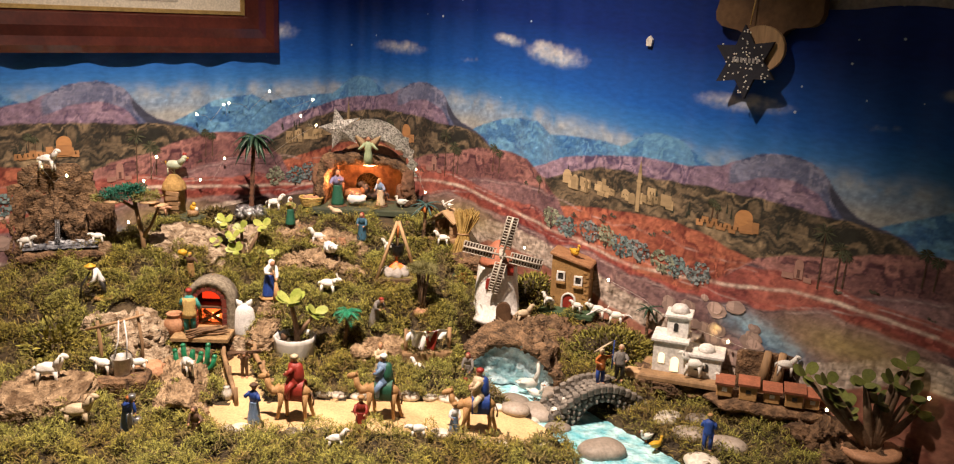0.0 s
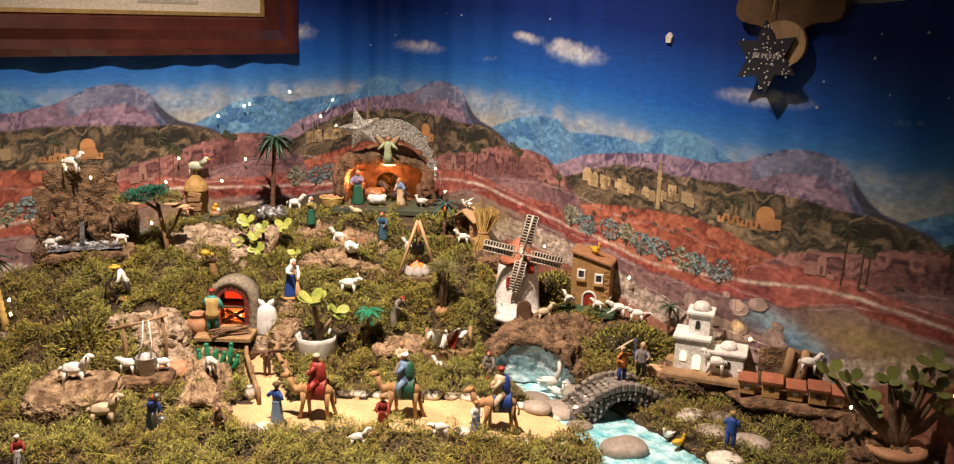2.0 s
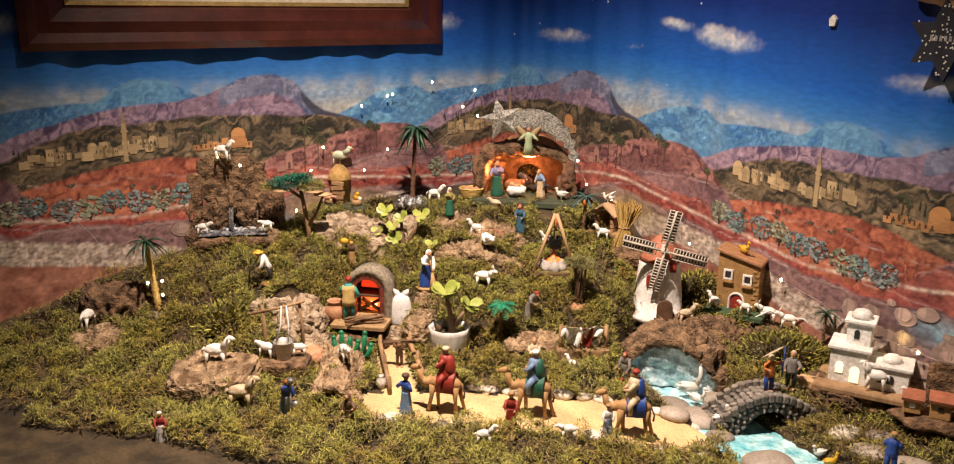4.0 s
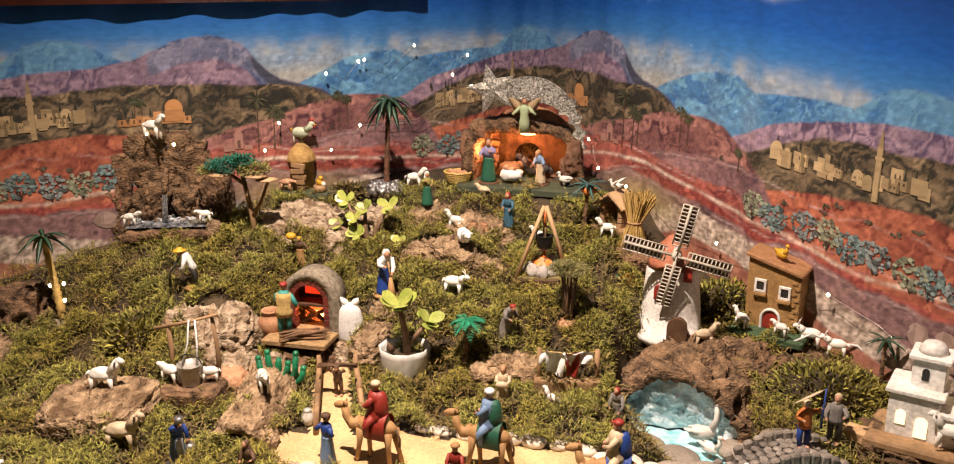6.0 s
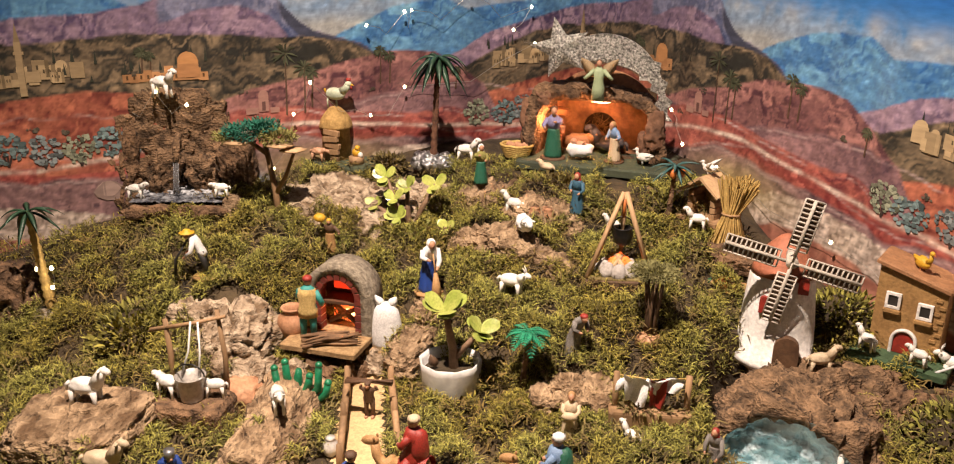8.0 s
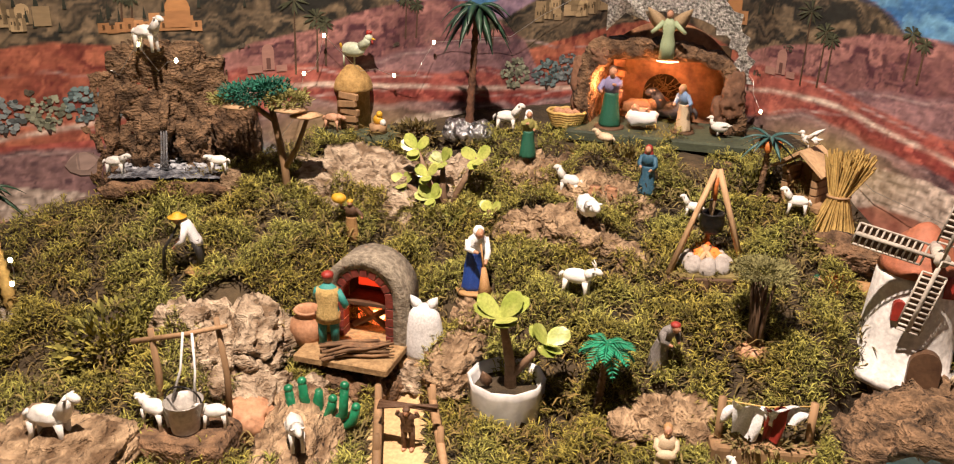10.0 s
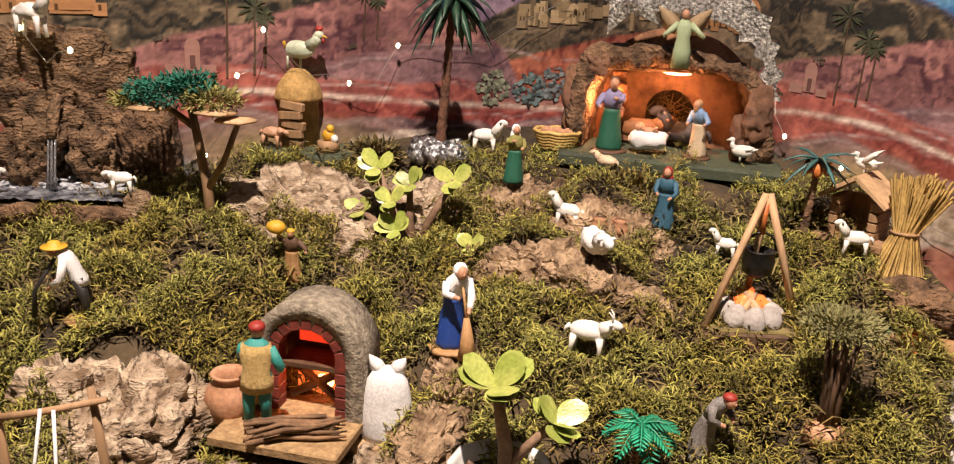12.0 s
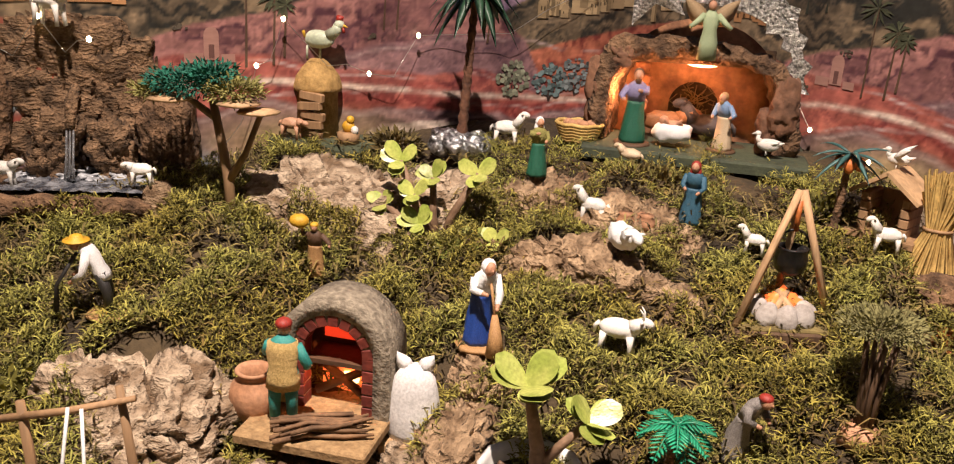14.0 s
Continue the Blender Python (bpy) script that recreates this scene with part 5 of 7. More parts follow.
# ---- the stable ----
def stable():
    s = thing("nativity_stable", "cave stable of bark lit orange from inside on a green board", "stable", (-.182, 1.395, .184), 1)
    part("platform", Geo().box((.005, -.005, .004), (.172, .09, .009), 0, None, .002), GREENBOARD, s, "weathered green painted board")
    clay = mk("orange_clay", (0.40, 0.19, 0.085), (0.17, 0.075, 0.035), 70, 0.85, 0.6, 260, dist=0.002)
    # umber clay for the piers, with the shade they stand in put into its colour
    umber = mk("shaded_umber_clay", (0.20, 0.10, 0.055), (0.10, 0.05, 0.028), 60, 0.9, 0.7, 260, dist=0.002)
    g = Geo()
    na, nl = 44, 14
    v, f = [], []
    for shell in (0, 1):
        for i in range(nl + 1):
            for j in range(na + 1):
                a = math.pi * j / na
                t = i / nl
                rx = (.080 if shell == 0 else .066) * (1 - .12 * t)
                rz_ = (.079 if shell == 0 else .070) * (1 - .10 * t)
                k = (abs(math.cos(a)) ** 5 + abs(math.sin(a)) ** 4) ** (-1 / 4.5)
                d = Vector((math.cos(a) * k, 0, math.sin(a) * k))
                p = Vector((d.x * rx, -.020 + .066 * t, d.z * rz_))
                p += d * crag(p + Vector((5, 1, 0)), 61, 40, .0045 if shell == 0 else .0025)
                p.z += (.004 - .08 * p.x) * (d.z > .5) * (1 - .5 * t) * (shell == 0)
                if i == 0:
                    p.y += .012 * noise.noise(p * 36)
                p.z = max(p.z, 0) + .009
                v.append(p)
    n = (nl + 1) * (na + 1)
    for i in range(nl):
        for j in range(na):
            o = i * (na + 1) + j
            f += [(o, o + 1, o + na + 2, o + na + 1), (n + o, n + o + na + 1, n + o + na + 2, n + o + 1)]
    for j in range(na):
        f.append((j, n + j, n + j + 1, j + 1))
    # the darker cork stands in for blocked light around the stable's roof
    part("bark_shell", g.add(v, f), CORK_DARK, s)
    g = Geo()
    arch_ring(g, .020, .070, .034, .026, .032, 0, 20)
    part("back_wall", g, clay, s, "orange clay back wall with a round opening")
    # panel behind the round opening: straw brown, coloured dark for the hole's shade
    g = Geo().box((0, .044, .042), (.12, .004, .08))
    part("dark_recess", g, mk("straw_and_shade_brown", (0.10, 0.055, 0.02), (0.03, 0.015, 0.006), 90, 0.9, 0.8, 300), s)
    g = Geo()
    rnd = random.Random(5)
    for k in range(70):
        a, r = rnd.uniform(0, math.tau), rnd.uniform(0, .02)
        p = Vector((r * math.cos(a), .036, .040 + r * math.sin(a)))
        q = p + Vector((rnd.uniform(-.012, .012), rnd.uniform(-.003, .003), rnd.uniform(-.012, .012)))
        g.tube([p, (p + q) / 2 + Vector((0, -.002, 0)), q], .0004, 0, 4, False)
    part("straw_nest", g, mk("brown_straw", (0.30, 0.17, 0.06), (0.18, 0.10, 0.035), 90, 0.8, 0.4), s)
    for c, half, lean, seed in (((-.075, -.016, .042), (.010, .006, .036), -6, 3), ((.068, -.018, .048), (.012, .006, .026), 8, 4), ((.058, -.012, .026), (.010, .008, .020), -4, 5), ((-.056, -.020, .074), (.011, .004, .010), 24, 6)):
        g = Geo().blob(c, half, 0, 4, .0, 60, rot(0, lean, 0), seed)
        cc = Vector(c)
        for q in range(len(g.v)):
            p = Vector(g.v[q]) - cc
            n = p.normalized()
            k = (abs(p.x / half[0]) ** 5 + abs(p.z / half[2]) ** 5 + .02) ** -.2
            p = Vector((p.x * min(k, 1.35) * .85, p.y, p.z * min(k, 1.35) * .85))
            g.v[q] = tuple(cc + p + n * crag(p, 60 + seed, 46, .0035))
        part("wall_pier", g, umber, s, "rough reddish clay slab, coloured dark for shade")
    for k in range(5):
        part("brick", Geo().box((-.044 + .002 * (k % 2), -.004 + .006 * k % 3, .028 + .009 * k), (.012, .014, .007), 0, rot(0, 8 * (k % 2), 10), .0008), clay, s)
    for k in range(4):
        part("roof_beam", Geo().tube([(-.05, .0 + .008 * k, .073 + .002 * (k % 2)), (.05, .0 + .008 * k, .075)], .0035, 0, 7), CORK_DARK, s)
    part("bulb", Geo().blob((.003, .004, .0715), (.013, .005, .003), 0, 2), glow_mat("bulb_glow", (1.0, 0.62, 0.35), 8), s, "glowing small stable lamp")
    lamp("stable_bulb", "POINT", .10, (1.0, 0.38, 0.14), pose(-.182, 1.384, .239), .004)
    lamp("stable_side_bulb", "POINT", .13, (1.0, 0.40, 0.15), pose(-.236, 1.386, .232), .003)


stable()
Z0 = .194
figure("bearded clay man in green tunic and lilac cloak", (-.224, 1.368, Z0), .058, 10, GREEN_D, LILAC, BROWN, "hair", None, ((.16, -.1, .58), (.02, -.17, .72)), .02, BROWN)
figure("kneeling clay woman in cream dress and blue mantle", (-.156, 1.376, Z0), .046, -40, CREAM, BLUE_PALE, TAN, "hair", None, ((.08, -.2, .55), (.25, -.16, .58)), .10, BROWN)


def manger():
    g = Geo()
    g.blob((0, 0, .30), (.5, .34, .26), 0, 3, .25, 5)
    g.blob((.0, -.05, .50), (.26, .14, .13), 1, 2)
    g.blob((-.22, -.06, .60), (.12, .12, .12), 1, 2)
    for s in (-1, 1):
        g.tube([(.1 * s, -.12, .52), (.2 * s, -.2, .66)], [.05, .03], 1, 6)
    solid("infant_figurine", g, [CLOTH_W, SKIN], "clay infant on white cloth in the manger", "figurine", (-.194, 1.372, Z0), 0, "clay figures", "", .032)


manger()
sheep("brown clay ox lying in the stable", (-.203, 1.405, Z0), .05, 10, mk("red_brown_clay", (0.33, 0.14, 0.05), (0.22, 0.09, 0.03), 70, 0.6, 0.3), .05, "ox_figurine", False, "farm animals", "clay ox", True)
sheep("dark grey clay donkey lying in the stable", (-.168, 1.408, Z0), .05, 180, mk("dark_grey_clay", (0.06, 0.05, 0.05), (0.035, 0.03, 0.03), 70, 0.6, 0.3), .25, "donkey_figurine", False, "farm animals", "clay donkey", True)


def basket(loc):
    b = thing("basket", "small woven straw basket filled with eggs", "basket", loc)
    g = Geo()
    for k in range(6):
        r = .013 + .0055 * k / 5
        g.tube([(r * math.cos(a * math.tau / 18), r * .8 * math.sin(a * math.tau / 18), .002 + .0025 * k + .0006 * math.sin(a * 4)) for a in range(19)], .0017, 0, 6, False)
    part("weave", g, STRAW, b)
    g = Geo()
    for k in range(5):
        g.blob((-.009 + .0045 * k, .003 * (-1) ** k, .013), (.005, .004, .0045), 0, 2)
    part("eggs", g, TERRA, b)


basket((-.266, 1.366, .190))


def glitter_star():
    m = mk("silver_glitter", (0.62, 0.60, 0.54), (0.16, 0.155, 0.14), 420, 0.30, 1.0, 900, metal=0.8, dist=0.002)
    s = thing("comet_star", "silver glitter star with a curved comet tail over the stable", "decoration", (-.180, 1.380, .276), 6)
    g = Geo()
    pts = []
    for k in range(10):
        r = .034 if k % 2 == 0 else .015
        a = math.pi / 2 + k * math.pi / 5 + .25
        pts.append((-.042 + r * math.cos(a), .038 + r * math.sin(a)))
    v = [(x, y, z) for y in (-.002, .002) for x, z in pts] + [(-.042, -.006, .038), (-.042, .004, .038)]
    f = [(k, (k + 1) % 10, 20) for k in range(10)] + [(10 + (k + 1) % 10, 10 + k, 21) for k in range(10)] + [((k + 1) % 10, k, 10 + k, 10 + (k + 1) % 10) for k in range(10)]
    part("star", g.add(v, f, 0, False), m, s)
    g = Geo()
    n = 24
    v = []
    for i in range(n + 1):
        t = i / n
        a = radians(118 - 122 * t)
        w = .004 + .013 * math.sin(math.pi * min(1, t * 1.15 + .12)) * (1 - .35 * t)
        for q in (1, -1):
            r = .072 + q * w
            zig = .006 * (i % 3 == 0) * (t > .55) * q
            for y in (-.0015, .0015):
                v.append((.003 + (r + zig) * math.cos(a) * .98, y, -.03 + (r + zig) * math.sin(a) * .98))
    f = []
    for i in range(n):
        o = 4 * i
        f += [(o, o + 4, o + 6, o + 2), (o + 1, o + 3, o + 7, o + 5), (o, o + 1, o + 5, o + 4), (o + 2, o + 6, o + 7, o + 3)]
    f += [(0, 2, 3, 1), (4 * n, 4 * n + 1, 4 * n + 3, 4 * n + 2)]
    part("comet_tail", g.add(v, f, 0, False), m, s)


glitter_star()


def angel():
    robe = mk("pale_green_robe", (0.42, 0.50, 0.30), (0.30, 0.38, 0.21), 90, 0.6, 0.3)
    g = Geo()
    g.lathe([(.16, 0), (.15, .3), (.11, .52), (.15, .70), (.05, .83)], 0, 18, (0, 0, 0), .06, .7)
    g.blob((0, -.02, .90), (.07, .07, .085), 1, 2)
    g.blob((0, .02, .92), (.075, .07, .085), 2, 2)
    for s in (-1, 1):
        g.tube([(s * .11, 0, .74), (s * .24, -.08, .62), (s * .34, -.12, .54)], [.06, .05, .035], 0, 8)
        g.leaf((s * .05, .08, .55), (s * .46, .12, 1.02), .30, (0, 1, .2), 3, .08)
    solid("angel_figurine", g, [robe, SKIN, BROWN, mk("tan_wing", (0.42, 0.30, 0.16), (0.30, 0.2, 0.1), 90, 0.6, 0.4)], "clay angel in a pale green robe above the stable", "figurine", (-.176, 1.364, .262), 8, "clay figures", "", .044)


angel()


# ---- beehive hut with animals ----
def hive():
    clay = mk("straw_clay", (0.46, 0.29, 0.10), (0.31, 0.19, 0.06), 120, 0.9, 0.6, 420)
    h = thing("beehive_hut", "small domed straw clay dovecote on a green board", "hut", (-.462, 1.302, .178), -8)
    part("base_board", Geo().box((.008, -.004, .004), (.092, .05, .008), 0, None, .003), GREENBOARD, h)
    part("body", Geo().lathe([(.0165, .008), (.0160, .042), (.0190, .043), (.0192, .046), (.0170, .054), (.0125, .060), (.0075, .065), (.0055, .0665), (.0010, .067)], 0, 26, (0, 0, 0), .012), clay, h)
    for k in range(5):
        part("step", Geo().box((.006 + .001 * (k % 3), -.0175 - .0015 * (k % 2), .012 + .0072 * k), (.020, .005, .0056), 0, rot(0, 5 * (-1) ** k, 0), .0006), WOOD, h)
    b = thing("rooster_figurine", "painted toy rooster with yellow tail on the dovecote", "toy rooster", (-.460, 1.300, .2445), 0)
    g = Geo().blob((0, 0, .015), (.013, .006, .007), 0, 3).tube([(.009, 0, .018), (.015, 0, .023), (.016, 0, .026)], [.005, .004, .004], 0, 8).blob((.017, 0, .027), (.004, .0035, .0037), 0, 2)
    for s in (-1, 1):
        g.tube([(-.004 + .004 * s, s * .003, .010), (-.004 + .004 * s, s * .003, 0)], .001, 0, 6)
    part("body", g, mk("pale_green_plastic", (0.55, 0.60, 0.45), (0.42, 0.47, 0.34), 90, 0.45, 0.2), b)
    for k in range(6):
        y, r = .0014 * (k - 2.5), .009 + .0012 * k
        arc = [(-.010 - r * (1 - math.cos(a)) * .9, y * (1 + a * .4), .016 + r * math.sin(a)) for a in (0, .5, 1.0, 1.5, 2.0, 2.5)]
        part("tail_feather", Geo().tube(arc, [.0018, .0022, .0022, .0020, .0016, .0006], 0, 7), BLACK if k % 3 == 1 else YELLOW, b, "curved black tail feather" if k % 3 == 1 else "curved yellow tail feather")
    part("comb", Geo().leaf((.014, 0, .030), (.021, 0, .033), .006, (0, 1, 0), 0, .4).tube([(.020, 0, .025), (.021, 0, .021)], .0012, 0, 6), RED, b)
    part("beak", Geo().tube([(.020, 0, .0265), (.024, 0, .0255)], [.0014, .0003], 0, 6), YELLOW, b)
    sheep("pink toy pig on the green board", (-.471, 1.276, .186), .024, 0, mk("pink_plastic", (0.62, 0.36, 0.22), (0.52, 0.28, 0.16), 90, 0.45, 0.2), -.1, "pig_figurine", False, "farm animals", "toy pig")
    t = thing("chick_nest", "tiny wooden tub with a yellow toy chick", "toy", (-.428, 1.285, .186))
    part("tub", Geo().lathe([(.0085, 0), (.0085, .008), (.007, .0085)], 0, 14), WOOD, t)
    part("chick", Geo().blob((0, 0, .0125), (.005, .0045, .005), 0, 2).blob((.002, -.001, .018), .0032, 0, 2), YELLOW, t)
    part("egg", Geo().blob((.006, -.002, .0105), (.003, .003, .0035), 0, 2), PLASTIC, t)


hive()


# ---- palms and trees ----
def palm(label, loc, h, r, leaf, trunk, base=None, lean=(0, 0), n=14, droop=.5, fruit=False, foil=False, width=.2, serrated=False, girth=1.0):
    p = thing("palm_tree", label, "palm tree", loc, 0, "toy palms")
    top = Vector((lean[0], lean[1], h))
    g = Geo()
    k = 26
    g.tube([Vector((0, 0, h * .0)).lerp(top, i / k) for i in range(k + 1)], [h * (.050 - .018 * i / k) * girth * (1.18 if i % 2 else .86) for i in range(k + 1)], 0, 9)
    part("trunk", g, trunk, p)
    for i in range(n):
        a = i * 2.399
        up = .75 - 1.0 * i / n
        d = Vector((math.cos(a), math.sin(a), 0))
        g = Geo()
        pts = [top + d * (r * t) + Vector((0, 0, r * (up * t - droop * t * t * 1.1))) for t in (0, .2, .4, .6, .8, 1.0)]
        side = d.cross(Vector((0, 0, 1)))
        if serrated:
            m = 9
            for q in range(m):
                t = .12 + .85 * q / m
                c = pts[min(int(t * 5), 4)].lerp(pts[min(int(t * 5), 4) + 1], t * 5 - int(t * 5))
                w = r * width * 1.5 * math.sin(math.pi * min(.97, t * .85 + .15))
                for s in (-1, 1):
                    g.leaf(c, c + side * s * w + d * w * .9 + Vector((0, 0, -w * .3)), r * .11, (0, 0, 1), 0, .12, 3)
            g.tube(pts, [r * .03, r * .028, r * .024, r * .02, r * .014, r * .006], 0, 5)
        else:
            v, f = [], []
            for j, q in enumerate(pts):
                w = r * width * math.sin(math.pi * min(.98, .15 + .83 * j / 5)) * .5
                v += [q - side * w - Vector((0, 0, w * .5)), q, q + side * w - Vector((0, 0, w * .5)), q - Vector((0, 0, r * .012))]
            for j in range(5):
                o = 4 * j
                f += [(o + x, o + (x + 1) % 4, o + 4 + (x + 1) % 4, o + 4 + x) for x in range(4)]
            g.add(v, f)
        part("frond", g, leaf, p)
    if fruit:
        for i in range(3):
            a = i * 2.1 + .4
            part("fruit", Geo().blob(top + Vector((math.cos(a) * r * .3, math.sin(a) * r * .3, -r * .28)), (r * .14, r * .14, r * .2), 0, 2), ORANGE, p)
    if foil:
        g = Geo()
        for i in range(7):
            a = i * .95
            g.blob((.016 * math.cos(a) * (i > 0), .012 * math.sin(a) * (i > 0), .002), (.011, .010, .009), 0, 3, .5, 160, None, i)
        part("foil_stone", g, FOIL, p, "crumpled silver foil base")
    elif base:
        part("foot", Geo().blob((0, 0, 0), (h * .2, h * .17, h * .07), 0, 3, .2, 60), base, p)
    return p


BARKY = mk("red_brown_palm_bark", (0.19, 0.085, 0.045), (0.08, 0.035, 0.02), 150, 0.8, 0.8, 400)
palm("tall toy palm with dark fronds on a crumpled foil base", (-.349, 1.318, .186), .118, .034, LEAF_DARK, BARKY, None, (.006, 0), 22, .95, False, True, .26, False, .68)
palm("small toy palm with bright green serrated fronds and orange fruit", on(-.164, 1.058, .002), .058, .019, LEAF_TEAL, CORK_DARK, CORK_DARK, (.004, 0), 12, .8, True, False, .22, True)
palm("toy palm with dusky blue green fronds and orange fruit", on(-.080, 1.270, .0), .060, .024, mk("blue_green_frond", (0.05, 0.13, 0.12), (0.03, 0.08, 0.075), 120, 0.4, 0.3), CORK_DARK, None, (.003, 0), 14, .55, True)
palm("slim toy palm with dark green fronds strung with lights", on(-.598, 1.000, .0), .098, .030, LEAF_DARK, STRAW, PEBBLE, (-.012, .0), 12, .7)
palm("small toy palm beside the white house", (.232, 1.108, .082), .048, .020, LEAF_DARK, CORK_DARK, None, (0, 0), 12, .6)


def tufts(g, c, r, n, size, seed, mat=0, flat=.6):
    """Many small sprigs that fill an uneven crown."""
    rnd = random.Random(seed)
    c = Vector(c)
    for _ in range(n):
        d = Vector((rnd.gauss(0, 1), rnd.gauss(0, 1), rnd.gauss(0, 1) * flat)).normalized()
        k = rnd.uniform(.35, 1.0)
        p = c + Vector((d.x * r[0], d.y * r[1], d.z * r[2])) * k
        q = p + (d + Vector((rnd.uniform(-.7, .7), rnd.uniform(-.7, .7), rnd.uniform(-.3, .7)))) * size * rnd.uniform(.5, 1.2)
        s = (q - p).cross(Vector((rnd.uniform(-1, 1), rnd.uniform(-1, 1), 1))).normalized() * size * .22
        m = (p + q) / 2 + Vector((0, 0, size * .15))
        g.add([p, m - s, m + s, q], [(0, 1, 2), (1, 3, 2)], mat)
    return g


def umbrella_tree():
    t = thing("umbrella_tree", "small tree with a flat crown of green lichen", "tree", (-.456, 1.166, .150), 0)
    g = Geo().tube([(0, 0, -.004), (-.004, .002, .03), (-.008, .002, .055), (-.012, 0, .082)], [.0042, .0034, .003, .0026], 0, 9)
    g.tube([(-.004, .002, .03), (.010, 0, .05), (.022, 0, .078)], [.003, .002, .0018], 0, 7)
    g.tube([(-.010, .001, .07), (-.03, 0, .082), (-.045, 0, .086)], [.0025, .002, .0012], 0, 6)
    part("trunk", g, WOOD, t)
    part("crown", tufts(tufts(Geo(), (-.028, 0, .092), (.030, .022, .010), 2200, .0036, 3), (-.012, 0, .098), (.020, .016, .008), 900, .0036, 4), LICHEN, t, "teal green lichen crown")
    part("dry_crown", tufts(tufts(Geo(), (.006, -.004, .090), (.020, .016, .008), 1000, .0036, 7), (-.055, 0, .084), (.016, .012, .006), 600, .0036, 8), LICHEN_Y, t, "yellow green dry lichen")
    for x, y, z in ((-.035, -.012, .082), (.012, -.010, .083), (.022, -.004, .078)):
        part("bark_fungus", Geo().lathe([(.002, -.002), (.012, .0), (.013, .0015), (.004, .003)], 0, 14, (x, y, z), .1), WOOD_PALE, t)
    part("foot", Geo().blob((0, 0, -.002), (.014, .012, .005), 0, 3, .2, 60), PEBBLE, t)


umbrella_tree()


def topiary():
    t = thing("bushy_tree", "toy tree with many thin trunks and mossy crown", "tree", on(-.070, 1.116), 0)
    g = Geo()
    for k in range(9):
        a = k * 2.4
        r = .003 + .0045 * (k % 3) / 2
        g.tube([(r * .5 * math.cos(a), r * .5 * math.sin(a), -.004), (r * .7 * math.cos(a), r * .7 * math.sin(a), .025), (r * 1.3 * math.cos(a), r * 1.3 * math.sin(a), .056)], [.0018, .0015, .0011], 0, 6)
    part("trunk", g, WOOD_DARK, t)
    part("crown", tufts(Geo(), (0, 0, .060), (.021, .018, .007), 3000, .0026, 9), mk("olive_moss_crown", (0.26, 0.24, 0.09), (0.15, 0.14, 0.05), 90, 0.9, 0.3), t)
    part("foot", Geo().lathe([(.013, -.004), (.009, .003), (.004, .006)], 0, 12), TERRA, t)


topiary()


def cactus():
    c = thing("cactus", "bright green plastic cactus with round arms", "cactus", on(-.338, .992), 10, "", "", 1.1)
    g = Geo().tube([(0, 0, 0), (0, 0, .012), (0, 0, .026), (.001, 0, .034)], [.003, .0036, .0034, .0022], 0, 10)
    part("stem", g, CACTUS, c)
    for x, z0, z1 in ((-.016, .010, .034), (.016, .012, .040), (-.008, .02, .040), (.009, .016, .030), (.022, .008, .026)):
        part("arm", Geo().tube([(0, 0, z0), (x * .6, -.001, z0 + .001), (x, -.002, z0 + .008), (x * 1.1, -.002, z1)], [.002, .0026, .0030, .0026], 0, 9).blob((x * 1.1, -.002, z1), .0029, 0, 2), CACTUS, c)
    part("foot", Geo().lathe([(.011, 0), (.010, .002), (.003, .004)], 0, 16), CACTUS, c)


cactus()


# ---- jade plants ----
def rosette(p, c, r, n, up, leaf, seed, name="leaf"):
    rnd = random.Random(seed)
    c, up = Vector(c), Vector(up).normalized()
    side = up.cross(Vector((.3, 1, .1))).normalized()
    oth = up.cross(side)
    for i in range(n):
        a = i * 2.1 + rnd.uniform(-.3, .3)
        d = (side * math.cos(a) + oth * math.sin(a)) * rnd.uniform(.8, 1.05) + up * (.08 + .55 * (i / n))
        part(name, Geo().pad(c, c + d.normalized() * r * rnd.uniform(.8, 1.1), r * rnd.uniform(.62, .78), up), leaf, p)


def potted_plant():
    p = thing("potted_jade_plant", "jade plant cutting in a white faceted ceramic pot", "potted plant", (-.226, 1.052, .052), 12)
    g = Geo()
    n = 10
    prof = [(.0235, 0), (.0255, .004), (.0265, .034), (.0272, .040), (.0258, .0405), (.0245, .036), (.022, .030)]
    part("pot", g.lathe(prof, 0, n, (0, 0, 0), 0, 1, 5, False), CERAMIC, p, "white glazed ceramic pot")
    part("potting_soil", Geo().lathe([(.0255, .010), (.0235, .0310), (.001, .0325)], 0, 18, (0, 0, 0), .01), SOIL, p)
    part("stem", Geo().tube([(.003, 0, .026), (.002, 0, .05), (-.002, 0, .07), (-.004, 0, .082)], [.0045, .0038, .003, .0025], 0, 9).tube([(.003, 0, .040), (.014, 0, .054), (.024, 0, .066)], [.003, .0026, .002], 0, 8), STEM, p)
    rosette(p, (-.005, 0, .084), .0205, 9, (0, -.35, 1), LEAF_JADE, 3)
    rosette(p, (.026, -.002, .068), .0175, 8, (.35, -.3, 1), LEAF_JADE, 4)
    part("dried_leaf", Geo().leaf((-.012, -.004, .033), (-.016, -.006, .046), .009, (0, 1, 0), 0, .3), BROWN, p)


potted_plant()


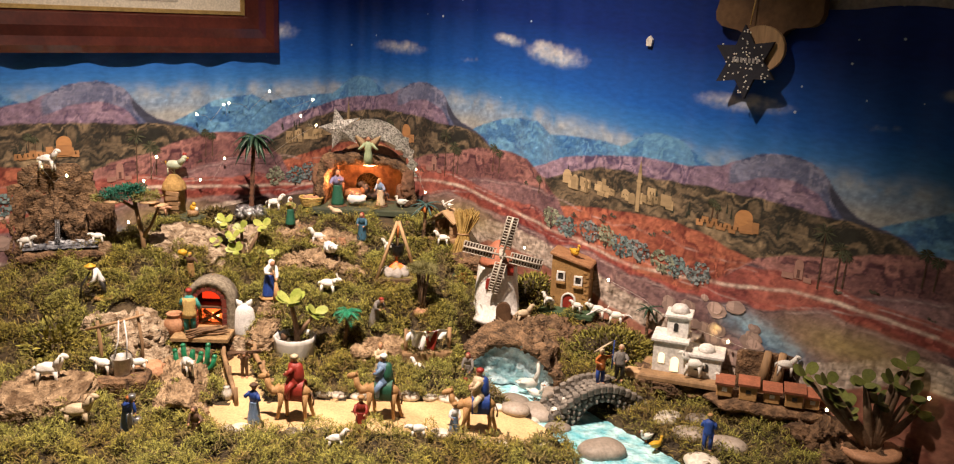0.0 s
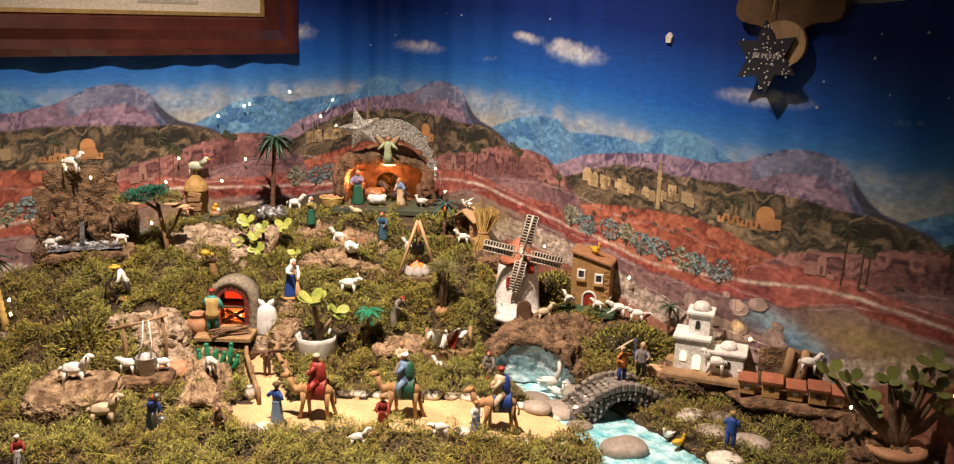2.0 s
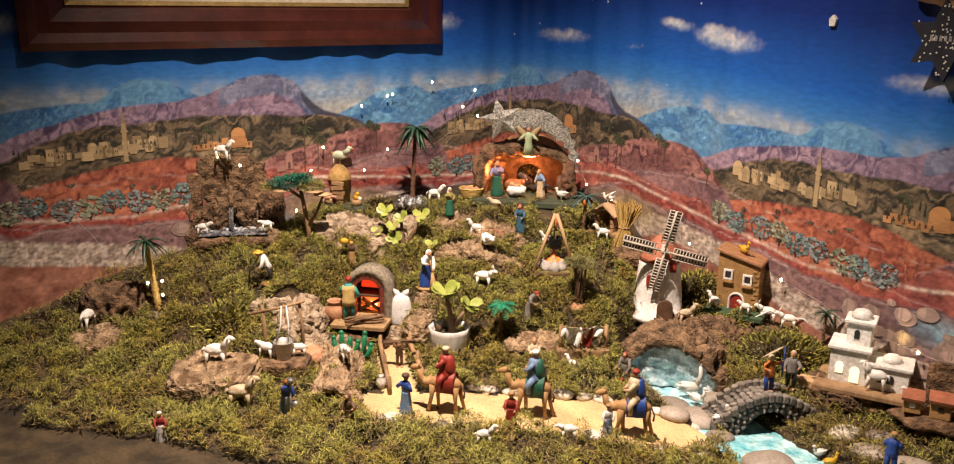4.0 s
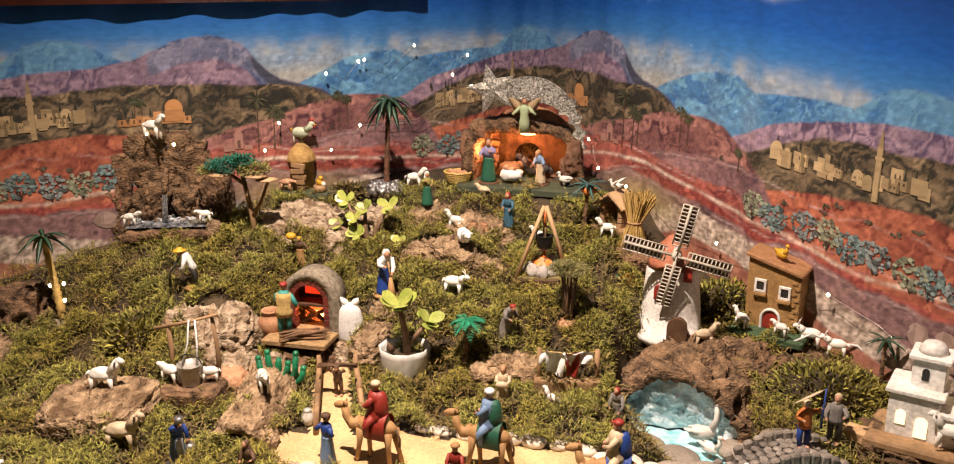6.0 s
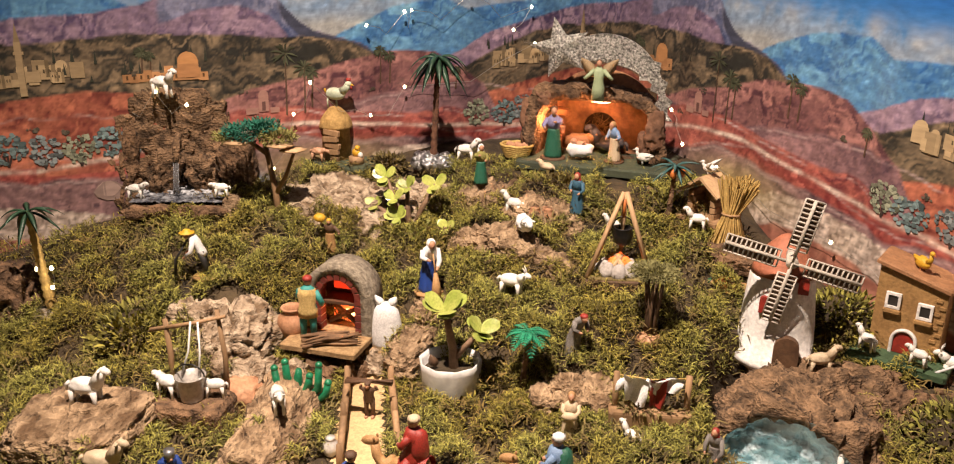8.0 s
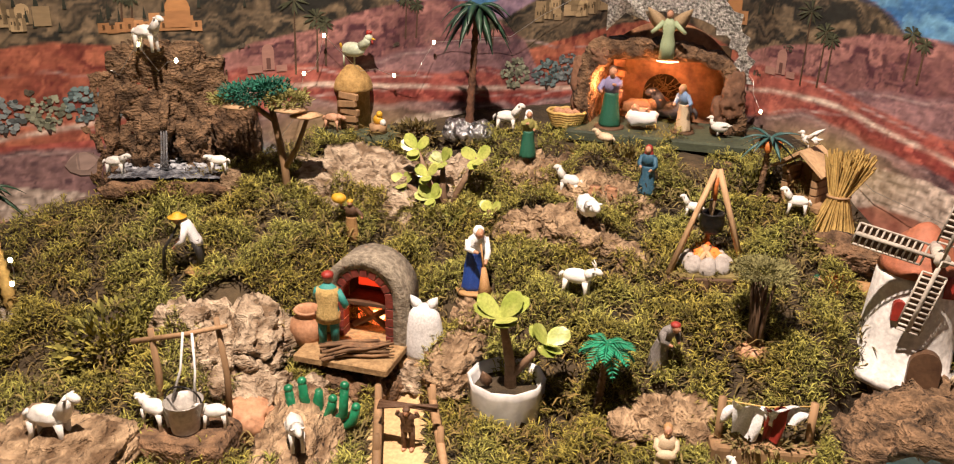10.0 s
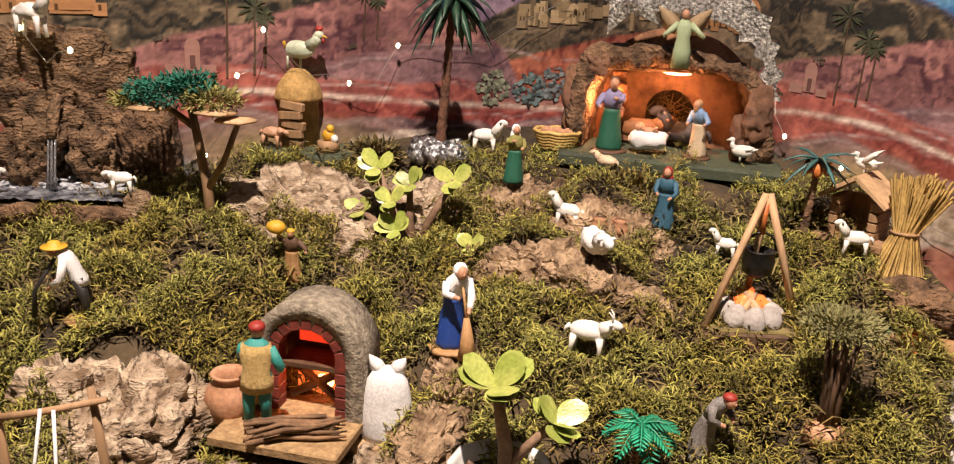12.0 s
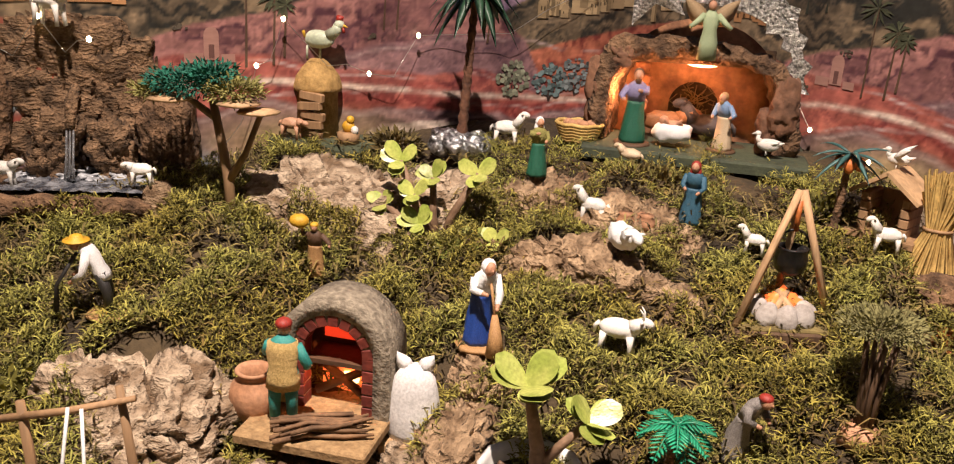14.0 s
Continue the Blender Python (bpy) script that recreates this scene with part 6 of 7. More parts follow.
def jade_bush():
    p = thing("jade_plant", "pale green jade plant growing between bark rocks", "plant", (-.335, 1.214, .146), 0)
    heads = ((-.024, 0, .050), (-.034, -.004, .020), (-.012, -.006, .030), (-.006, -.012, .012), (.014, -.012, -.002), (.032, -.006, .004), (.028, .006, .046), (-.002, .004, .040), (.046, -.010, .006))
    g = Geo()
    for x, y, z in heads:
        g.tube([(.004, .004, -.012), (x * .45, y * .5, z * .35), (x, y, z)], [.004, .003, .002], 0, 7)
    part("stem", g, STEM, p)
    for i, c in enumerate(heads):
        rosette(p, c, .0125 if i % 3 else .0145, 6, (.1 * (-1) ** i, -.75, .8), LEAF_JADE, 20 + i)


jade_bush()


def big_jade():
    p = thing("large_jade_plant", "dark jade plant with thick branches in a clay pot", "potted plant", (.436, .872, .048), 0, "", "", .9)
    part("pot", Geo().lathe([(.024, -.02), (.032, .006), (.036, .010), (.035, .016), (.028, .016)], 0, 22), TERRA, p, "terracotta flower pot")
    g = Geo()
    tips = ((-.050, 0, .075), (-.030, .01, .060), (-.062, .0, .095), (-.02, -.005, .10), (.015, 0, .10), (.04, 0, .085), (.0, .0, .075), (.055, .01, .06), (-.085, .01, .10), (.03, .0, .12))
    for x, y, z in tips:
        g.tube([(0, 0, 0), (x * .15, 0, .03), (x * .55, y * .5, z * .6), (x, y, z)], [.010, .008, .0055, .0035], 0, 8)
    part("stem", g, STEM, p)
    for i, c in enumerate(tips):
        rosette(p, c, .020, 5, (.2 * (-1) ** i, -.6, .8), LEAF_JADE_D, 50 + i)


big_jade()


# ---- bread oven and its baker ----
def oven():
    o = thing("bread_oven", "round-topped stone bread oven glowing red on a corkboard base", "oven", (-.343, 1.066, .086), 2, "", "", 1.12)
    part("base_board", Geo().box((0, 0, .002), (.064, .066, .0045), 0, None, .0008), CHIP, o, "corkboard base")
    grit = mk("gritty_stone", (0.34, 0.29, 0.21), (0.17, 0.14, 0.10), 260, 0.9, 0.9, 700, dist=0.002)
    g = arch_ring(Geo(), .0205, .0285, .034, .000, .026, 0, 26, .003)
    part("stone_shell", g, grit, o, "gritty speckled stone shell")
    g = arch_panel(Geo(), .043, .056, .0235, 0, .003, 18, .003)
    part("back_wall", g, BROWN, o)
    brick = mk("dark_red_brick", (0.20, 0.035, 0.02), (0.13, 0.022, 0.014), 120, 0.7, 0.4)
    mortar = mk("pale_mortar", (0.62, 0.52, 0.42), (0.5, 0.42, 0.33), 120, 0.8, 0.3)
    part("mortar_arch", arch_ring(Geo(), .0150, .0205, .034, .0015, .010, 0, 26, .003), mortar, o, "pale mortar between bricks")
    angs = [(k + .5) * math.pi / 9 for k in range(9)]
    for a in angs:
        c = Vector((.003 + .0178 * math.cos(a), .0052, .034 + .0178 * math.sin(a)))
        part("brick", Geo().box(c, (.0062, .0095, .0050), 0, rot(0, -math.degrees(a), 0), .0004), brick, o)
    for s in (-1, 1):
        for k in range(5):
            part("brick", Geo().box((.003 + s * .0178, .0052, .0065 + .0064 * k), (.0062, .0095, .0054), 0, None, .0004), brick, o)
    part("hearth_shelf", Geo().box((.003, .014, .028), (.030, .020, .0025)), BROWN, o)
    part("oven_glow", Geo().box((.003, .0225, .040), (.026, .001, .014)), glow_mat("red_oven_glow", (1.0, 0.05, 0.012), 1.0), o, "red glowing oven mouth")
    part("fire_glow", Geo().box((.003, .0225, .014), (.028, .001, .019)), FIRE, o, "orange fire behind film")
    part("flame", Geo().blob((.004, .020, .013), (.006, .001, .004), 0, 2, .3, 200), FLAME, o)
    for s in (-1, 1):
        part("fire_log", Geo().tube([(.003 - s * .013, .012, .008), (.003 + s * .011, .018, .020)], .0022, 0, 7), WOOD_DARK, o)
    lamp("oven_bulb", "POINT", .012, (1.0, 0.25, 0.06), pose(-.345, 1.073, .113), .003)
    TWIG = mk("brown_twig", (0.22, 0.125, 0.06), (0.10, 0.055, 0.028), 90, 0.85, 0.6, 400, rand=0.3)
    w = thing("firewood_bundle", "bundle of thin brown sticks in front of the oven", "firewood", (-.336, 1.046, .0905), 25)
    rnd = random.Random(8)
    for k in range(19):
        y, z = (k % 7 - 3) * .0026, .0015 + .0026 * (k // 7)
        a, b = -.021 + rnd.uniform(-.006, .006), .021 + rnd.uniform(-.006, .006)
        part("stick", Geo().tube([(a, y + rnd.uniform(-.004, .004), z), (a * .3, y + rnd.uniform(-.002, .002), z + .0015), (b * .4, y + rnd.uniform(-.002, .002), z + .001), (b, y + rnd.uniform(-.004, .004), z + .002)], [rnd.uniform(.0009, .0015), .0013, .0012, .0008], 0, 6), TWIG, w)


oven()
figure("clay baker in yellow smock with a red cap at the oven", (-.358, 1.047, .0905), .060, 195, YELLOW, TEAL, RED, "cap", TEAL, ((.18, -.1, .5), (.10, -.30, .62)), .03, None, lambda g: (g.lathe([(.15, .36), (.145, .46), (.118, .56), (.14, .70), (.128, .79)], 6, 20, (0, 0, 0), .04, .78), g.tube([(.10, -.25, .62), (.06, -.62, .60)], [.014, .03], 3, 6), g.blob((.05, -.62, .66), (.07, .09, .06), 4, 2)), apron=mk("yellow_fleece", (0.78, 0.56, 0.22), (0.62, 0.42, 0.14), 40, 0.9, 0.9, 500))


def jar():
    g = Geo().lathe([(.008, 0), (.0125, .007), (.014, .015), (.0125, .021), (.0085, .0245), (.0085, .027), (.0105, .029), (.0095, .030), (.0065, .0285), (.006, .022)], 0, 26, (0, 0, 0), 0, 1, 5, False)
    solid("clay_jar", g, TERRA, "round terracotta jar beside the oven", "jar", (-.381, 1.058, .083), 0)


jar()


def sack():
    s = thing("flour_sack", "white cloth flour sack tied at the top", "sack", (-.297, 1.078, .080), 8, "", "", 1.05)
    part("bag", Geo().lathe([(.0135, 0), (.0148, .004), (.0138, .014), (.0120, .026), (.0105, .033), (.0075, .0375), (.003, .040)], 0, 28, (0, 0, 0), .025, .75, 3), CLOTH_W, s)
    for x in (-1, 1):
        part("ear", Geo().leaf((x * .003, 0, .036), (x * .0095, -.001, .0465), .0085, (0, 1, 0), 0, .35, 6), CLOTH_W, s)
    part("wooden_block", Geo().box((.0, -.002, -.003), (.032, .022, .006), 0, None, .001), WOOD_PALE, s)


sack()


# ---- campfire ----
def campfire():
    c = thing("campfire", "wooden tripod with a black kettle over a glowing fire", "campfire", (-.112, 1.184, .134), 16)
    part("tray", Geo().box((0, 0, -.002), (.060, .042, .010), 0, None, .001), WOOD_DARK, c)
    g = Geo().box((0, 0, .0035), (.056, .038, .002), 0, None, .001)
    part("soil_top", tufts(g, (0, 0, .0045), (.026, .017, .0015), 500, .004, 12), mk("dry_moss", (0.22, 0.17, 0.06), (0.12, 0.09, 0.03), 90, 0.95, 0.4), c)
    for a, b in (((-.029, -.014, .003), (.002, .004, .080)), ((.029, -.002, .003), (.004, .004, .080)), ((.004, .02, .003), (.003, .004, .078))):
        part("leg", Geo().tube([a, b], .0023, 0, 4), WOOD_PALE, c)
    part("kettle", Geo().lathe([(.004, .030), (.0085, .033), (.0095, .040), (.0085, .0455), (.0092, .0465), (.0075, .0468), (.0065, .042)], 0, 20, (.003, .004, 0)), IRON, c, "black iron kettle")
    part("kettle_handle", Geo().tube([(.003 + .0095 * math.cos(a * math.pi / 10), .004, .046 + .011 * math.sin(a * math.pi / 10)) for a in range(11)], .0007, 0, 6), IRON, c)
    part("hook", Geo().tube([(.003, .004, .074), (.003, .004, .056)], .0016, 0, 6), ORANGE, c)
    for k in range(8):
        a = k * .785
        part("fire_stone", Geo().blob((.0145 * math.cos(a), .011 * math.sin(a) - .002, .0085), (.0068, .0052, .0082), 0, 3, .2, 120, rot(18 * math.sin(a), -22 * math.cos(a), 0), k), mk("pale_fire_stone", (0.50, 0.46, 0.42), (0.36, 0.32, 0.28), 90, 0.8, 0.4, rand=.25), c)
    part("embers", Geo().blob((.001, .003, .012), (.0100, .0060, .0090), 0, 3, .5, 200), glow_mat("ember_glow", (1.0, 0.16, 0.03), 1.3), c, "glowing orange embers")
    for k in range(3):
        part("fire_log", Geo().tube([(-.010 + .009 * k, -.013 + .003 * (k % 2), .008), (.004 - .003 * k, .003, .020)], .0020, 0, 7), WOOD_PALE, c)
    lamp("fire_bulb", "POINT", .012, (1.0, 0.35, 0.10), pose(-.112, 1.184, .142), .004)


campfire()


# ---- hay shed ----
def shed():
    s = thing("wooden_shed", "tiny log shed with a sloping wooden roof", "shed", (-.044, 1.288, .170), -30)
    part("back_wall", Geo().box((0, .010, .012), (.030, .003, .028)), WOOD, s)
    for k in range(4):
        part("log_wall", Geo().box((-.013, -.001, .004 + .0065 * k), (.006, .024, .006), 0, None, .001), WOOD, s)
        part("log_wall", Geo().box((.013, -.001, .004 + .0065 * k), (.006, .024, .006), 0, None, .001), WOOD, s)
    part("roof_panel", Geo().box((-.011, -.002, .0335), (.028, .034, .0025), 0, rot(0, -36, 0)), WOOD_PALE, s)
    part("roof_panel", Geo().box((.011, -.002, .0335), (.028, .034, .0025), 0, rot(0, 36, 0)), WOOD_PALE, s)
    part("floor_board", Geo().box((0, -.004, -.001), (.05, .036, .004)), WOOD, s)
    h = thing("hay_stack", "upright bundle of yellow straw tied in the middle", "hay", (-.022, 1.262, .150), 0)
    rnd = random.Random(15)
    g = Geo()
    for k in range(240):
        a, r = rnd.uniform(0, math.tau), math.sqrt(rnd.random())
        x, y = math.cos(a) * r, math.sin(a) * r
        g.tube([(x * .019, y * .014, rnd.uniform(-.002, .006)), (x * .0075 + .002, y * .006, .032), (x * .018 + .006 + rnd.uniform(-.003, .003), y * .013, .060 + rnd.uniform(-.006, .010))], rnd.uniform(.0006, .0011), 0, 4, False)
    tagged(part("straw", g, STRAW, h), kind="stuff")
    part("tie", Geo().tube([(.002 + .0085 * math.cos(a * .5236), .0070 * math.sin(a * .5236), .032) for a in range(13)], .0012, 0, 5, False), WOOD, h)
    rock((-.022, 1.240, .138), (.045, .018, .012), 71, CORK_DARK, "curved dark bark strip below the hay", -12, (6, 0), 5, 38, .005)


shed()


# ---- windmill ----
def windmill():
    m = thing("windmill", "white plastered windmill with red roof and lattice sails", "windmill", (.031, 1.170, .086), 0, "", "", 1.2)
    g = Geo().lathe([(.0315, 0), (.0315, .005), (.0270, .008), (.0255, .03), (.0225, .062), (.0215, .066)], 0, 34, (0, 0, 0), .012, 1, 9)
    part("tower", g, WHITE, m)
    part("roof", Geo().lathe([(.0225, .066), (.0205, .071), (.013, .084), (.005, .092), (.001, .094)], 0, 30), ROOF, m)
    part("door", arch_panel(Geo(), .017, .024, -.0305, 0, .006, 10, .008, .004), BROWN, m, "dark brown arched door")
    for x, y, z, r in ((-.010, -.0235, .042, 20), (.014, -.0205, .058, -30)):
        part("window", arch_panel(Geo(), .007, .012, y - .001, 0, .004, 8, x, z), RED, m, "small red arched window")
    axle = Vector((.004, -.030, .084))
    part("axle", Geo().tube([(.003, -.010, .084), axle + Vector((0, -.003, 0))], [.003, .0042], 0, 12), mk("grey_sail_wood", (0.50, 0.45, 0.38), (0.36, 0.32, 0.26), 90, 0.8, 0.4), m)
    SAIL = MATS["grey_sail_wood"]
    for k in range(4):
        a = radians(12 + 90 * k)
        R = Matrix.Rotation(a, 3, "Y")

        def at(x, z):
            return axle + R @ Vector((x, 0, z)) + Vector((0, -.002, 0))
        spar = part("sail", Geo().tube([at(0, 0), at(0, .045)], .0013, 0, 5), SAIL, m)
        g = Geo()
        for x in (-.0062, .0062):
            g.tube([at(x, .009), at(x, .045)], .0006, 0, 4)
        for i in range(12):
            z = .009 + .00327 * i
            g.tube([at(-.0062, z), at(.0062, z)], .0006, 0, 4)
        part("lattice", g, SAIL, spar)
        g = Geo()
        g.add([at(-.006, .011) + Vector((0, .0012, 0)), at(.006, .011) + Vector((0, .0012, 0)), at(.006, .044) + Vector((0, .0012, 0)), at(-.006, .044) + Vector((0, .0012, 0)), at(-.006, .011) + Vector((0, .0018, 0)), at(.006, .011) + Vector((0, .0018, 0)), at(.006, .044) + Vector((0, .0018, 0)), at(-.006, .044) + Vector((0, .0018, 0))], [(0, 1, 2, 3), (7, 6, 5, 4), (0, 4, 5, 1), (1, 5, 6, 2), (2, 6, 7, 3), (3, 7, 4, 0)], 0, False)
        part("sail_cloth", g, BROWN, spar)


windmill()


# ---- ochre house ----
def ochre_house():
    h = thing("ochre_house", "ochre plaster house with red door and sloping roof", "house", (.138, 1.193, .102), -18)
    w, d = .054, .034
    g = Geo()
    v = [(-w / 2, -d / 2, 0), (w / 2, -d / 2, 0), (w / 2, d / 2, 0), (-w / 2, d / 2, 0), (-w / 2, -d / 2, .076), (w / 2, -d / 2, .062), (w / 2, d / 2, .062), (-w / 2, d / 2, .076)]
    g.add(v, [(3, 2, 1, 0), (0, 1, 5, 4), (1, 2, 6, 5), (2, 3, 7, 6), (3, 0, 4, 7), (4, 5, 6, 7)], 0, False)
    part("wall", g, OCHRE, h)
    part("roof", Geo().box((0, 0, .071), (.062, .042, .004), 0, rot(0, 14.5, 0), .0015), mk("brown_roof", (0.36, 0.18, 0.08), (0.27, 0.13, 0.055), 90, 0.8, 0.5), h)
    part("door", arch_panel(Geo(), .016, .021, -d / 2 - .0015, 0, .003, 12, .000, .001), RED, h, "red arched door")
    part("door_surround", arch_ring(Geo(), .0080, .0105, .0125, -d / 2 - .003, -d / 2 + .001, 0, 16), WHITE, h, "white stone door surround")
    for x, z in ((-.013, .046), (.012, .042)):
        win = part("window", Geo().box((x, -d / 2 - .0005, z), (.0075, .002, .0095)), BLACK, h)
        g = Geo()
        for sx, sz, a, b in ((0, .0058, .0120, .0022), (0, -.0058, .0120, .0022), (-.0049, 0, .0022, .0095), (.0049, 0, .0022, .0095)):
            g.box((x + sx, -d / 2 - .0012, z + sz), (a, .003, b))
        part("window_frame", g, WHITE, win)
        part("window_sill", Geo().box((x, -d / 2 - .002, z - .009), (.014, .005, .003), 0, None, .0008), OCHRE, win)
    for k in range(9):
        part("stone", Geo().box((.021 + .003 * (k % 2), -d / 2 - .0004, .006 + .006 * k), (.005, .0014, .0028), 0, None, .0004), OCHRE, h)
    part("base_board", Geo().box((0, -.012, -.003), (.078, .056, .007), 0, None, .002), mk("green_felt_board", (0.05, 0.09, 0.04), (0.03, 0.06, 0.025), 90, 0.9, 0.5), h, "green felt base board")


ochre_house()


# ---- white house ----
def white_house():
    h = thing("white_house", "white eastern house with a small tower and domes", "house", (.266, 1.040, .075), -18, "", "", 1.1)

    def block(name, c, s, mat=WHITE):
        return part(name, Geo().box((c[0], c[1], c[2] + s[2] / 2), s, 0, None, .0006), mat, h)
    block("wall", (-.014, 0, 0), (.036, .036, .036))
    block("roof", (-.014, 0, .036), (.042, .042, .003))
    block("tower", (-.008, .004, .039), (.024, .024, .024))
    block("tower_roof", (-.008, .004, .063), (.030, .030, .003))
    part("dome", Geo().lathe([(.0105, 0), (.010, .004), (.007, .008), (.001, .0095)], 0, 22, (-.008, .004, .066)), WHITE, h)
    block("side_wall", (.024, -.002, 0), (.040, .034, .024))
    block("side_roof", (.024, -.002, .024), (.045, .039, .003))
    part("side_dome", Geo().lathe([(.0095, 0), (.009, .004), (.006, .007), (.001, .0085)], 0, 22, (.026, -.004, .027)), WHITE, h)
    part("tower_window", arch_panel(Geo(), .005, .010, -.009, 0, .002, 8, -.010, .046), BLACK, h)
    for x in (.018, .027):
        part("arched_window", arch_panel(Geo(), .0065, .009, -.0198, 0, .002, 8, x, .008), BLACK, h)
    for x, w, z, hh in ((-.022, .007, .010, .012), (-.007, .009, .002, .017)):
        part("lit_opening", arch_panel(Geo(), w, hh, -.0190, 0, .002, 10, x, z), glow_mat("warm_window_glow", (1.0, 0.82, 0.5), 1.2), h, "warmly lit arched opening")
    part("base_board", Geo().box((.004, -.006, -.003), (.098, .060, .006), 0, None, .002), WOOD, h)
    lamp("house_bulb", "POINT", .006, (1.0, 0.75, 0.25), pose(.302, 1.050, .125), .004)


white_house()


# ---- stone bridge ----
def bridge():
    b = thing("stone_bridge", "dark cobbled stone footbridge over the stream", "bridge", (.152, .992, .030), 20)
    n, L, W2 = 30, .126, .019
    g = Geo()
    v, f = [], []
    dk = mk("dark_grey_mortar", (0.085, 0.075, 0.065), (0.05, 0.045, 0.04), 90, 0.95, 0.6)
    for i in range(n + 1):
        t = i / n * 2 - 1
        x = t * L / 2
        top = .031 * (1 - t * t) + .006
        low = max(-.006, .024 * (1 - (t / .52) ** 2)) if abs(t) < .52 else -.006
        for y in (-W2, W2):
            v += [(x, y, top), (x, y, low)]
    for i in range(n):
        o, p = 4 * i, 4 * i + 4
        f += [(o, p, p + 2, o + 2), (o + 1, o + 3, p + 3, p + 1), (o, o + 1, p + 1, p), (o + 2, p + 2, p + 3, o + 3)]
    f += [(0, 2, 3, 1), (4 * n, 4 * n + 1, 4 * n + 3, 4 * n + 2)]
    part("arch", g.add(v, f, 0, False), dk, b)
    cob = mk("grey_brown_cobble", (0.25, 0.22, 0.185), (0.15, 0.13, 0.11), 120, 0.85, 0.5, rand=.3)
    meshes = [Geo().blob((0, 0, 0), (.0046, .0040, .0022), 0, 2, .25, 150, None, k).mesh("cobble", cob) for k in range(4)]
    for s in (-1, 1):
        for i in range(15):
            t = (i + .5) / 15 * 2 - 1
            top = .031 * (1 - t * t) + .010
            part("parapet_stone", Geo().box((t * L / 2, s * W2, top), (.0082, .006, .009), 0, rot(0, 26 * t, 0), .0016), cob, b)
    k = 0
    for i in range(17):
        t = (i + .5) / 17 * 2 - 1
        z = .031 * (1 - t * t) + .007
        for j in range(4):
            ob = new("cobble", meshes[k % 4])
            ob.parent, ob.location, ob.rotation_euler = b, (t * L / 2 * .97, (j - 1.5) * .0082 + .002 * (i % 2), z), (0, radians(26 * t), k)
            k += 1
        for r in range(5):
            zz = z - .006 - .006 * r
            lowz = .024 * (1 - (t / .52) ** 2) if abs(t) < .52 else -.004
            if zz > lowz + .001:
                for s in (-1, 1):
                    ob = new("cobble", meshes[k % 4])
                    ob.parent, ob.location, ob.rotation_euler = b, (t * L / 2, s * (W2 + .0003), zz), (radians(90), 0, k)
                    ob.scale = (.8, .8, .7)
                    k += 1


bridge()


# ---- village on bark ----
def village():
    v = thing("bark_village", "slab of bark carrying tiny houses with red roofs", "model village", (.350, .968, .064), -16, "", "", 1.12)
    part("bark_slab", Geo().blob((0, 0, -.002), (.062, .024, .010), 0, 4, .3, 50), CORK_DARK, v)
    part("back_bark", Geo().box((.01, .022, .026), (.085, .008, .045), 0, rot(-8, 0, 0), .003), CORK_DARK, v)
    for x in (-.005, .010):
        part("bark_post", Geo().tube([(x, .016, .006), (x + .004, .018, .052)], [.006, .004], 0, 7), WOOD, v)
    for i, (x, y, w, h) in enumerate(((-.042, -.006, .016, .014), (-.018, -.008, .018, .017), (.006, -.006, .016, .013), (.028, -.008, .018, .016), (.046, -.006, .014, .013))):
        house = part("small_house", Geo().box((x, y, .007 + h / 2), (w, .014, h)), TAN, v)
        part("roof", Geo().box((x, y - .001, .009 + h), (w + .004, .019, .003), 0, rot(12, 0, 0)), ROOF, house)
        part("window", Geo().box((x, y - .0072, .007 + h * .55), (.005, .001, .004)), BLACK if i % 2 else PLASTIC, house)


village()


